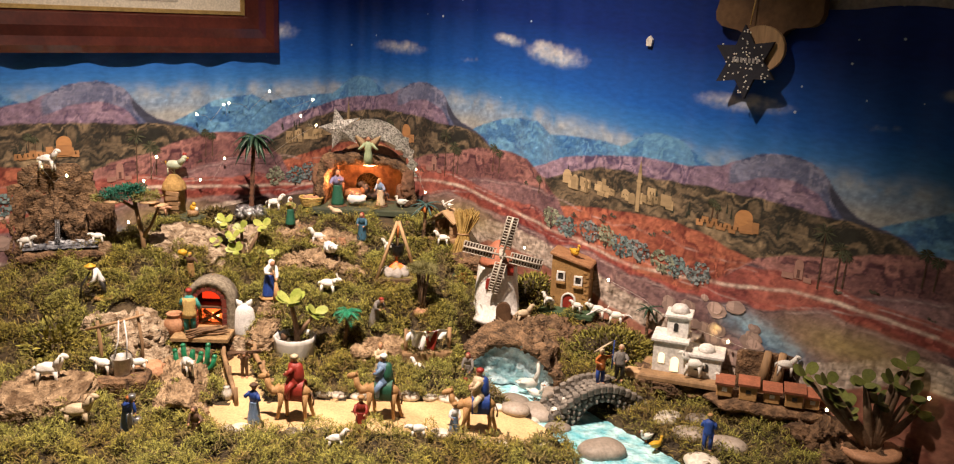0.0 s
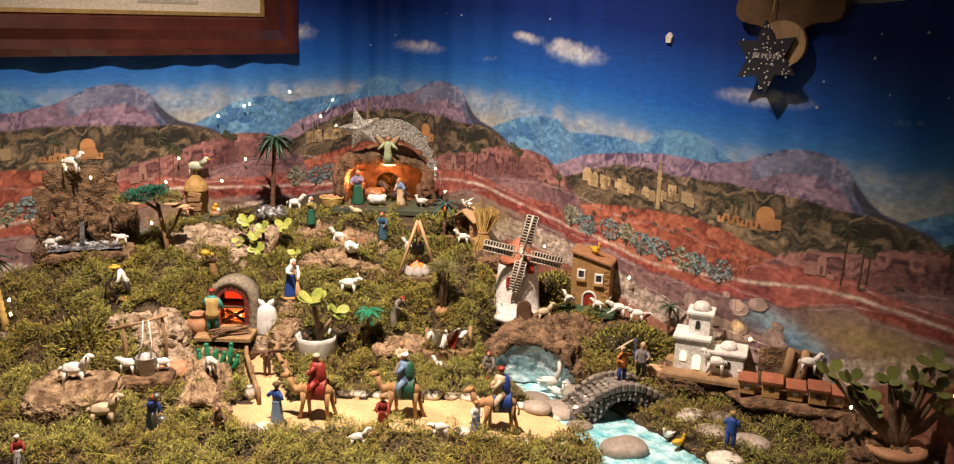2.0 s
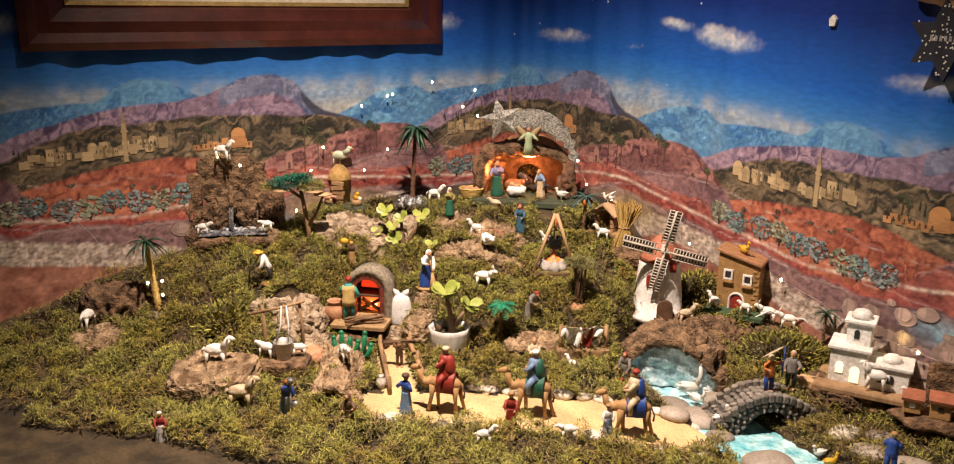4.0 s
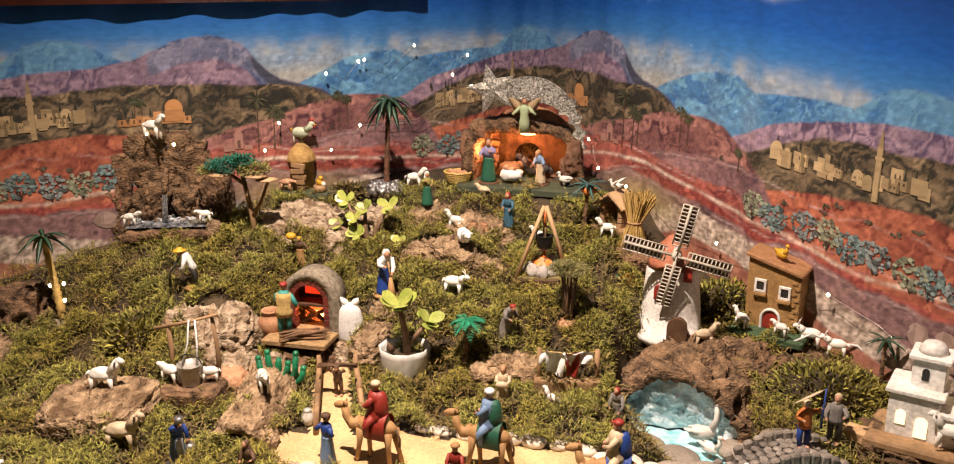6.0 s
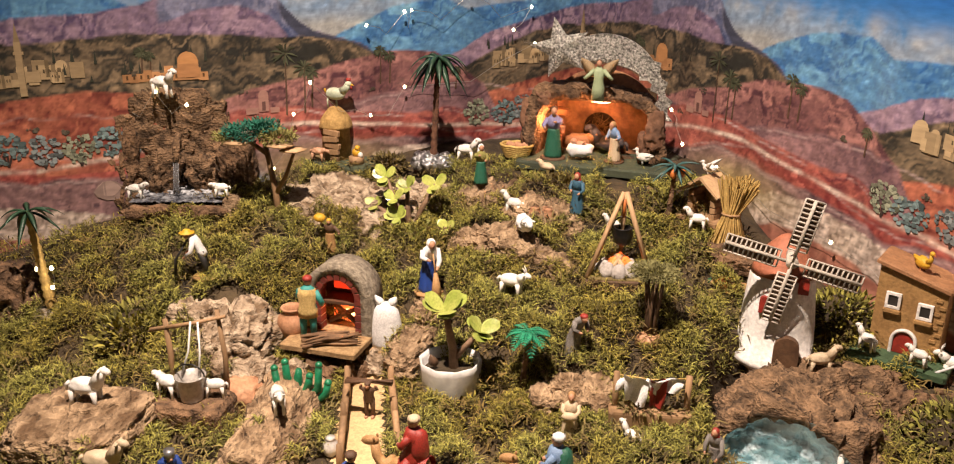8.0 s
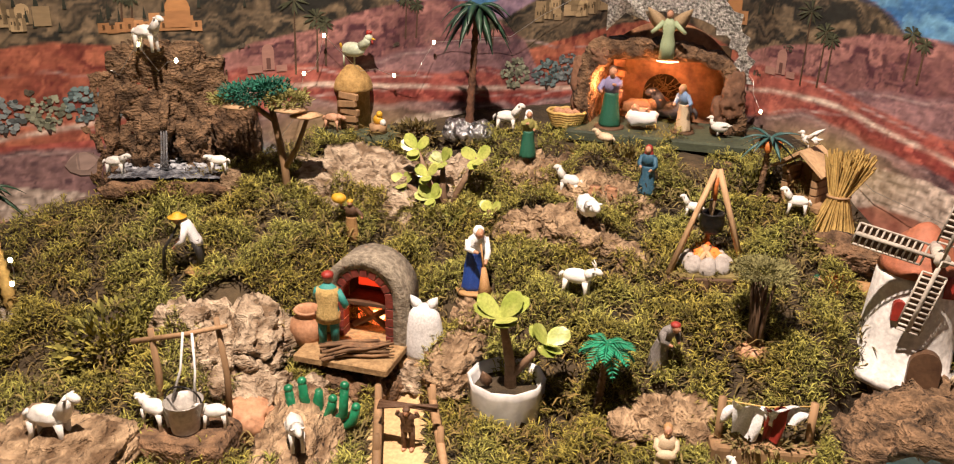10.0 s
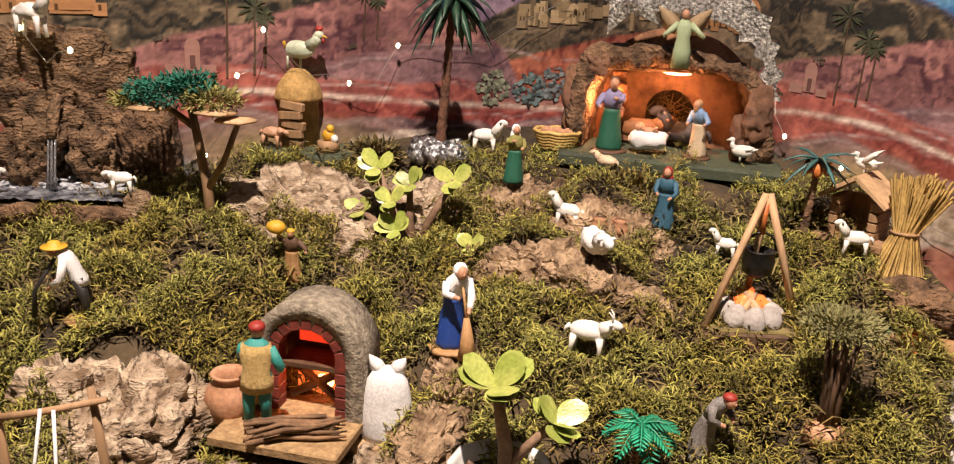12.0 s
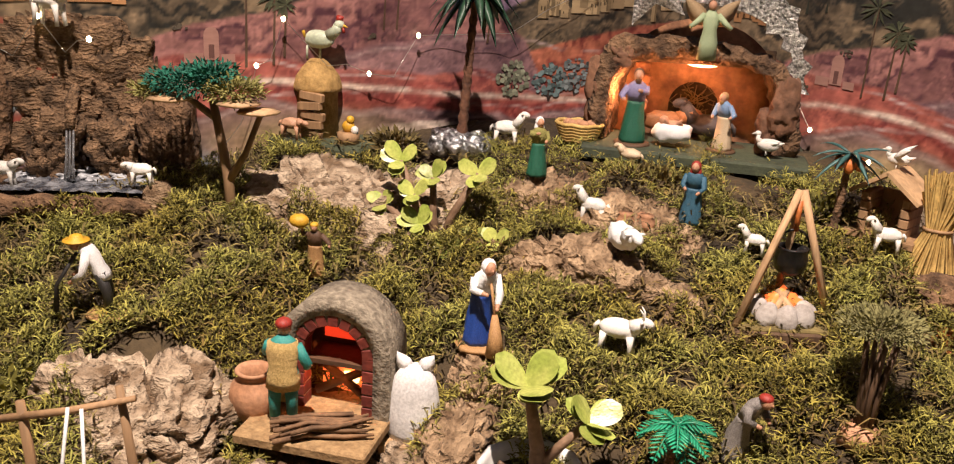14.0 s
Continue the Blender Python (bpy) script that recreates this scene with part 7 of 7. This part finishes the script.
# ---- washing line, well, ladder path ----
def washing_line():
    w = thing("washing_line", "washing line with white and red clothes between wooden posts", "washing line", (-.057, 1.055, .066), 13)
    part("trough", Geo().box((0, -.004, .006), (.066, .018, .014), 0, None, .002), WOOD, w)
    part("soil_top", tufts(Geo(), (0, -.004, .013), (.030, .008, .002), 300, .005, 31), mk("dry_moss", (0.22, 0.17, 0.06)), w)
    for x in (-.028, .028):
        part("post", Geo().tube([(x, 0, .0), (x, 0, .042)], .0026, 0, 7), WOOD, w)
    part("line", Geo().tube([(-.028, 0, .040), (0, 0, .037), (.028, 0, .040)], .0005, 0, 5), STRAW, w)

    def cloth(name, x, wd, ht, mat, tilt):
        g = Geo()
        n = 8
        v = []
        for s in (0, .0009):
            for j in range(n + 1):
                for i in range(n + 1):
                    a, q = i / n - .5, j / n
                    v.append((x + a * wd * (1 - .2 * q), -.003 - s + .003 * math.sin(7 * a + 3 * q) - .004 * (q < .1), .041 + tilt * a - q * ht))
        o = (n + 1) ** 2
        f = []
        for j in range(n):
            for i in range(n):
                p = j * (n + 1) + i
                f += [(p, p + 1, p + n + 2, p + n + 1), (o + p, o + p + n + 1, o + p + n + 2, o + p + 1)]
        part(name, g.add(v, f), mat, w)
    cloth("white_shirt", -.013, .020, .024, CLOTH_W, -.006)
    cloth("white_trousers", .010, .028, .012, CLOTH_W, .002)
    cloth("red_vest", .004, .014, .026, RED, .0)
    for s in (-1, 1):
        part("shirt_sleeve", Geo().leaf((-.013 + s * .008, -.004, .040), (-.013 + s * .016, -.005, .026), .008, (0, 1, 0), 0, .2), CLOTH_W, w)


washing_line()


def well():
    w = thing("well", "rustic stick well with a tin bucket on a bark block", "well", (-.402, .938, .056), 10)
    part("bark_block", Geo().box((0, -.002, .012), (.062, .040, .026), 0, None, .004), CORK_DARK, w)
    part("post", Geo().tube([(-.026, .016, .0), (-.025, .018, .05), (-.027, .018, .082)], [.0028, .0025, .002], 0, 7), WOOD, w)
    part("post", Geo().tube([(.018, .022, .0), (.020, .022, .05), (.016, .022, .092)], [.0025, .0022, .0018], 0, 7), WOOD, w)
    part("crossbar", Geo().tube([(-.040, .017, .072), (-.005, .018, .080), (.024, .020, .088)], [.0019, .0017, .0014], 0, 7), WOOD, w)
    for x in (-.003, .003):
        part("rope", Geo().tube([(x, .014, .084), (x * 1.6 + .002, .006, .062), (x * 2.4, .000, .044)], .0008, 0, 6), CLOTH_W, w)
    b = part("bucket", Geo().lathe([(.0085, .026), (.0118, .046), (.0124, .0465), (.0112, .0462), (.0082, .030)], 0, 24, (.002, -.004, 0), 0, 1, 5, False), mk("bucket_tin", (0.50, 0.47, 0.42), (0.36, 0.33, 0.29), 90, 0.4, 0.3, metal=0.3), w, "grey tin bucket")
    part("bucket_handle", Geo().tube([(.002 + .012 * math.cos(a * math.pi / 10), -.004, .046 + .010 * math.sin(a * math.pi / 10)) for a in range(11)], .0006, 0, 5), IRON, b)


well()


def ladder_path():
    p = thing("bark_fence", "two low rails of rough bark edging the sand lane", "fence", (-.28, 1.0, .052), 0)
    for (ax, ay), (bx, by) in (((.012, -.070), (-.045, .060)), ((.047, -.040), (-.010, .066))):
        part("rail", Geo().tube([(ax, ay, .008), ((ax + bx) / 2, (ay + by) / 2, .016), (bx, by, .026)], [.0026, .0032, .0026], 0, 8), WOOD, p)
        for t in (.0, .35, .7, 1.0):
            x, y = ax + (bx - ax) * t, ay + (by - ay) * t
            part("post", Geo().tube([(x, y, -.006), (x, y, .020 + .018 * t)], [.0030, .0022], 0, 7), WOOD, p)


ladder_path()


# ---- small things ----
solid("clay_jug", Geo().lathe([(.004, 0), (.0065, .005), (.0055, .011), (.003, .014), (.004, .0155)], 0, 16), PLASTIC, "small white jug at the end of the lane", "jug", on(-.283, .944), 0)
for i, (x, y) in enumerate(((-.205, 1.262), (-.198, 1.256), (-.212, 1.255))):
    solid("clay_pot", Geo().lathe([(.003, 0), (.006, .004), (.0065, .008), (.004, .011), (.005, .0125)], 0, 16), TERRA, "tiny terracotta pot on the bark ledge", "pot", (x, y, .156), 0, "clay pots")
solid("plough_cord", Geo().tube([(.150, 1.150, .098), (.172, 1.150, .112), (.190, 1.155, .104), (.215, 1.150, .104), (.232, 1.140, .092)], .0012, 0, 6), CLOTH_W, "white cord looped over the plough oxen", "cord")
g = Geo()
for k in range(9):
    a = k * .7
    g.leaf((0, 0, 0), (.012 * math.cos(a), .010 * math.sin(a), .016), .004, (0, 0, 1), 0, .15)
solid("succulent", g, LEAF_TEAL, "small spiky green succulent beside the pebbles", "plant", on(.128, .905, .016), 0)
cart = thing("wooden_cart", "small pale wooden handcart on the bridge", "cart", (.212, 1.030, .058), -20)
part("cart_body", Geo().box((0, 0, .012), (.030, .016, .008), 0, None, .001, 1.15), WOOD_PALE, cart)
for s in (-1, 1):
    part("wheel", Geo().tube([(.004, s * .009, .008), (.004, s * .011, .008)], .008, 0, 16), WOOD, cart)
    part("handle", Geo().tube([(-.014, s * .006, .012), (-.030, s * .006, .016)], .0012, 0, 6), WOOD_PALE, cart)


# ---- picture frame, plaque and star on the walls ----
def picture_frame():
    f = thing("picture_frame", "dark red wooden picture frame with a gilt inner edge", "picture frame", (0, 0, 0))
    n = Vector((0.7071, -0.7071, 0))
    u0, u1, z0, z1 = -.198, -.80, .425, .86

    def at(u, z, d):
        return CORNER + WALL_L * -u + n * (.009 + d * .55) + Vector((0, 0, z))
    wood = mk("dark_red_wood", (0.075, 0.018, 0.012), (0.045, 0.010, 0.008), 30, 0.30, 0.15, 200, coat=0.5)
    gilt = mk("gilt_edge", (0.55, 0.38, 0.14), (0.40, 0.27, 0.10), 60, 0.35, 0.3, metal=0.6)
    for nm, prof, mat, lab in (("moulding", ((0, 0), (0, .020), (.010, .024), (.022, .018), (.036, .022), (.052, .014), (.056, .004), (.056, 0)), wood, ""), ("gilt_lip", ((.056, .002), (.056, .010), (.061, .008), (.062, .002)), gilt, "thin gilt inner lip")):
        v, fc = [], []
        m = len(prof)
        for su, sz in ((u0, z0), (u1, z0), (u1, z1), (u0, z1)):
            for w, d in prof:
                v.append(at(su + (-w if su == u0 else w), sz + (w if sz == z0 else -w), d))
        for c in range(4):
            for k in range(m):
                fc.append((c * m + k, ((c + 1) % 4) * m + k, ((c + 1) % 4) * m + (k + 1) % m, c * m + (k + 1) % m))
        part(nm, Geo().add(v, fc, 0, False), mat, f, lab)
    pap = mk("cream_paper", (0.62, 0.57, 0.46), (0.56, 0.51, 0.40), 30, 0.7, 0.05)
    v = [at(u, z, d) for d in (.002, .004) for u, z in ((u0 - .058, z0 + .058), (u1 + .058, z0 + .058), (u1 + .058, z1 - .058), (u0 - .058, z1 - .058))]
    part("print_sheet", Geo().add(v, [(0, 1, 2, 3), (7, 6, 5, 4), (0, 4, 5, 1), (1, 5, 6, 2), (2, 6, 7, 3), (3, 7, 4, 0)], 0, False), pap, f, "cream paper behind glass")
    v = [at(u, z, d) for d in (.0042, .005) for u, z in ((-.36, .497), (-.45, .497), (-.45, .502), (-.36, .502))]
    part("caption_bar", Geo().add(v, [(0, 1, 2, 3), (7, 6, 5, 4), (0, 4, 5, 1), (1, 5, 6, 2), (2, 6, 7, 3), (3, 7, 4, 0)], 0, False), mk("faded_ink", (0.40, 0.37, 0.30), (0.34, 0.31, 0.25), 90), f)


picture_frame()


def on_right(u, z, d):
    return CORNER + WALL_R * u + Vector((-0.7071, -0.7071, 0)) * (.006 + d) + Vector((0, 0, z))


def cut_out(pts, d0, d1):
    """A flat shape on the right-hand wall, given as (u, z), between two depths."""
    m = len(pts)
    v = [on_right(u, z, d) for d in (d1, d0) for u, z in pts]
    return Geo().add(v, [tuple(range(m)), tuple(reversed(range(m, 2 * m)))] + [(i, m + i, m + (i + 1) % m, (i + 1) % m) for i in range(m)], 0, False)


def wall_ornament():
    p = thing("wall_plaque", "dark carved wooden bracket hanging over the paper sky", "wall ornament", (0, 0, 0))
    n = 48
    pts = []
    for k in range(n):
        a = k * math.tau / n
        r = 1 + .10 * math.sin(7 * a) + .05 * math.sin(3 * a + 1)
        pts.append((.752 + .074 * r * math.cos(a), .545 + .062 * r * math.sin(a)))
    part("board", cut_out(pts, .0, .012), mk("carved_brown_wood", (0.15, 0.085, 0.04), (0.09, 0.05, 0.025), 25, 0.6, 0.5, 160), p)
    disc = [(.751 + .030 * math.cos(k * math.tau / 24), .474 + .026 * math.sin(k * math.tau / 24)) for k in range(24)]
    part("wooden_disc", cut_out(disc, .0125, .018), WOOD_PALE, p)
    s = thing("hanging_star", "dark blue star ornament dotted with white", "wall ornament", (0, 0, 0))
    pts = []
    for k in range(12):
        r = .042 if k % 2 == 0 else .023
        a = math.pi / 2 + k * math.pi / 6 + .1
        pts.append((.737 + r * math.cos(a), .458 + r * math.sin(a)))
    part("star_board", cut_out(pts, .020, .024), mk("navy_card", (0.02, 0.022, 0.035), (0.012, 0.014, 0.024), 60, 0.6, 0.2), s)
    rnd = random.Random(4)
    g = Geo()
    for k in range(90):
        a, r = rnd.uniform(0, math.tau), .036 * math.sqrt(rnd.random())
        if r < .024 or abs(((a - .1 - math.pi / 2) % (math.pi / 3)) - math.pi / 6) > .30:
            g.blob(on_right(.737 + r * math.cos(a), .458 + r * math.sin(a), .0242), .0011, 0, 1)
    part("white_dots", g, PLASTIC, s)
    for k in range(7):
        u = .722 + .005 * k
        part("letter_bar", cut_out([(u, .4575), (u + .003, .457), (u + .003, .4625), (u, .463)], .0242, .0250), mk("grey_letter", (0.35, 0.33, 0.32), (0.28, 0.27, 0.26), 90), s)
    part("cord", Geo().tube([on_right(.737, .500, .02), on_right(.739, .54, .015)], .0008, 0, 5), STRAW, s)
    h = thing("wall_hook", "small white adhesive hook on the paper sky", "hook", (0, 0, 0))
    part("hook_plate", cut_out([(.586, .468), (.593, .468), (.5945, .476), (.590, .481), (.585, .476)], 0, .004), PLASTIC, h)


wall_ornament()


# ---- fairy lights ----
LIGHTS = ((-.344, .334), (-.297, .347), (-.289, .349), (-.215, .365), (-.132, .349), (-.156, .323), (-.126, .306), (-.298, .263), (-.342, .234), (-.411, .275), (-.431, .241), (-.457, .182), (.150, .241), (.180, .207), (.123, .180), (.238, .193), (.407, .160), (.572, .151), (.761, .116), (.836, .110), (.897, .074), (.946, .068), (1.002, .125))


def fairy_lights():
    s = thing("fairy_lights", "string of tiny warm white lights along the backdrop", "fairy lights", (0, 0, 0))
    pts = []
    for u, z in LIGHTS:
        x, y = paper_xy(u * .985, .012)
        pts.append(Vector((float(x), float(y), z)))
    pts += [Vector(p) for p in ((-.560, 1.170, .262), (-.590, 1.160, .275), (-.625, 1.150, .258), (-.690, 1.085, .225), (-.745, 1.040, .212))]
    pts += [Vector(p) for p in ((-.615, 1.005, .135), (-.590, .998, .142), (-.588, .994, .125))]
    wire = mk("silver_wire", (0.6, 0.58, 0.52), (0.45, 0.43, 0.38), 90, 0.3, 0.1, metal=0.8)
    for p, q in zip(pts, pts[1:]):
        if (p - q).length < .22:
            m = (p + q) / 2 + Vector((0, 0, -.012 + .02 * noise.noise(p * 30)))
            part("wire", Geo().tube([p, p.lerp(m, .6) + Vector((.002, 0, .004)), m, q.lerp(m, .5), q], .00025, 0, 4, False), wire, s)
    bead = Geo().blob((0, 0, 0), (.0017, .0017, .0022), 0, 2).mesh("bulb", LED)
    for p in pts:
        ob = new("bulb", bead)
        ob.parent, ob.location = s, p


fairy_lights()


# ---- moss ----
def moss_mat(name, a, b, c):
    m = mk(name, a, b, 30, 0.85, 0.0, 200)
    n, k = m.node_tree.nodes, m.node_tree.links
    geo = n.new("ShaderNodeNewGeometry")
    ramp = n.new("ShaderNodeValToRGB")
    e = ramp.color_ramp.elements
    e[0].color, e[1].color = (*b, 1), (*c, 1)
    e.new(.55).color = (*a, 1)
    k.new(geo.outputs["Random Per Island"], ramp.inputs[0])
    mix = n.new("ShaderNodeMix")
    mix.data_type = "RGBA"
    big = n.new("ShaderNodeTexNoise")
    big.inputs["Scale"].default_value = 14
    co = n.new("ShaderNodeTexCoord")
    k.new(co.outputs["Object"], big.inputs["Vector"])
    st = n.new("ShaderNodeMapRange")
    st.inputs[1].default_value, st.inputs[2].default_value = .42, .62
    k.new(big.outputs["Fac"], st.inputs[0])
    k.new(st.outputs[0], mix.inputs["Factor"])
    k.new(ramp.outputs[0], mix.inputs[6])
    br = n.new("ShaderNodeMix")
    br.data_type, br.blend_type = "RGBA", "MULTIPLY"
    br.inputs["Factor"].default_value = 1.0
    br.inputs[7].default_value = (.92, .80, .62, 1)
    k.new(ramp.outputs[0], br.inputs[6])
    k.new(br.outputs[2], mix.inputs[7])
    k.new(mix.outputs[2], n["Principled BSDF"].inputs["Base Color"])
    n["Principled BSDF"].inputs["Subsurface Weight"].default_value = 0.0
    return m


MOSS = moss_mat("green_moss", (0.200, 0.190, 0.032), (0.060, 0.056, 0.012), (0.42, 0.40, 0.085))
MOSS_DRY = moss_mat("dry_moss_strands", (0.15, 0.115, 0.035), (0.06, 0.045, 0.016), (0.27, 0.21, 0.07))


def strands(name, boxes, density, mat, label, length, seed, bump=.010, keep=None):
    """Short bent blades, three triangles each, over stretches of the ground. boxes: (x0, x1, y0, y1, share)."""
    rng = np.random.default_rng(seed)
    P = []
    for x0, x1, y0, y1, share in boxes:
        n = int((x1 - x0) * (y1 - y0) * density * share)
        P.append(np.stack([rng.uniform(x0, x1, n), rng.uniform(y0, y1, n)], 1))
    P = np.concatenate(P)
    X, Y = P[:, 0], P[:, 1]

    def away(line):
        best = np.full(len(P), 9.0)
        for (ax, ay, aw), (bx, by, bw) in zip(line, line[1:]):
            k = np.clip(((X - ax) * (bx - ax) + (Y - ay) * (by - ay)) / ((bx - ax) ** 2 + (by - ay) ** 2), 0, 1)
            best = np.minimum(best, np.hypot(X - ax - k * (bx - ax), Y - ay - k * (by - ay)) / (aw + k * (bw - aw)))
        return best

    def smooth(a, b, x):
        t = np.clip((x - a) / (b - a), 0, 1)
        return t * t * (3 - 2 * t)
    river = away(RIVER)
    road = np.minimum(away(ROAD), away(LANE))
    q = np.array([noise.noise((x * 34, y * 34, seed)) for x, y in P])
    q2 = np.array([noise.noise((x * 85, y * 85, seed + 4)) for x, y in P])
    low = np.array([noise.noise((x * 24, y * 24, 0)) for x, y in P])
    ok = (river > 1.12) & (road + .18 * q > 1.04) & (Y - X < 1.74) & (X + Y < 1.34)
    for cx, cy, hx, hy, r in ROCKS:
        dx, dy = X - cx, Y - cy
        a, b = dx * math.cos(r) + dy * math.sin(r), dy * math.cos(r) - dx * math.sin(r)
        ok &= (a / hx) ** 2 + (b / hy) ** 2 >= .35
    if keep:
        ok &= q + .5 * q2 > keep
    l, m, r = (np.interp(Y, YS, h) for h in (LEFT, MID, RIGHT))
    a, b = smooth(-.44, -.36, X), smooth(-.06, .06, X)
    Z = ((l * (1 - a) + m * a) * (1 - b) + r * b) * smooth(.75, 1.35, river) + .007 * low + np.maximum(0, q + .25) * bump + np.maximum(0, q2 + .1) * bump * .55
    P, Z = P[ok], Z[ok]
    n = len(P)
    Z = Z + rng.uniform(-.002, .005, n)
    a = rng.uniform(0, math.tau, n)
    up = rng.uniform(.15, 1.0, n)
    L = length * rng.uniform(.5, 1.3, n)
    d = np.stack([np.cos(a) * np.sqrt(1 - up * up * .8), np.sin(a) * np.sqrt(1 - up * up * .8), up], 1)
    s = np.stack([-np.sin(a), np.cos(a), rng.uniform(-.5, .5, n)], 1) * (L * .060)[:, None]
    b = np.concatenate([P, Z[:, None]], 1)
    mid = b + d * (L * .55)[:, None]
    tip = mid + d * (L * .5)[:, None] * np.array([1, 1, .4]) + np.stack([rng.normal(0, .3, n), rng.normal(0, .3, n), -.25 * np.ones(n)], 1) * (L * .5)[:, None]
    v = np.stack([b - s * .6, b + s * .6, mid + s, mid - s, tip], 1).reshape(-1, 3)
    o = np.arange(n)[:, None] * 5
    tri = np.concatenate([o + [0, 1, 2], o + [0, 2, 3], o + [3, 2, 4]], 1).reshape(-1, 3)
    me = bpy.data.meshes.new(name)
    me.vertices.add(len(v))
    me.vertices.foreach_set("co", v.ravel())
    me.loops.add(tri.size)
    me.loops.foreach_set("vertex_index", tri.ravel())
    me.polygons.add(len(tri))
    me.polygons.foreach_set("loop_start", np.arange(0, tri.size, 3))
    me.update(calc_edges=True)
    me.materials.append(mat)
    return tagged(new(name, me), label, "moss", kind="stuff")


strands("moss", ((-.56, .0, 1.0, 1.28, 1.0), (-.62, .16, .76, 1.0, .62), (0, .34, 1.0, 1.20, .55), (.16, .42, .84, 1.0, .3), (-.80, -.56, .80, 1.16, .5), (-.34, -.02, 1.28, 1.36, .45)), 1000000, MOSS, "green moss covering the landscape", .0062, 3, .019, -.16)
strands("dry_moss", ((-.62, .10, .76, 1.30, 1.0), (.0, .45, .84, 1.20, .8), (-.85, -.58, .78, 1.2, .8)), 110000, MOSS_DRY, "brown dry moss among the green", .0095, 9, .014)


def mound(name, label, c, r, n, size, seed, mat):
    g = Geo().blob((0, 0, 0), (r[0] * .85, r[1] * .85, r[2] * .85), 1, 3, .2, 40)
    tufts(g, (0, 0, 0), r, n, size, seed, 0, .9)
    solid(name, g, [mat, SOIL], label, "moss", c, 0)


mound("moss_mound", "round mound of green moss behind the bridge", (.186, 1.100, .066), (.058, .036, .034), 9000, .006, 4, MOSS)
mound("moss_mound", "green moss bush beside the windmill", (.086, 1.205, .105), (.036, .026, .036), 5000, .006, 5, MOSS)
mound("moss_mound", "dark moss bush between bark rocks", (-.505, 1.005, .085), (.035, .05, .03), 5000, .007, 6, MOSS)
mound("moss_mound", "green moss bush behind the hay", (-.085, 1.300, .150), (.03, .03, .035), 3500, .006, 7, MOSS)
mound("moss_mound", "brown moss tuft below the stable", (-.205, 1.325, .172), (.055, .018, .012), 3000, .006, 8, MOSS_DRY)
mound("moss_mound", "small tuft of moss beside the dovecote", (-.398, 1.305, .182), (.022, .014, .010), 1200, .006, 9, MOSS_DRY)
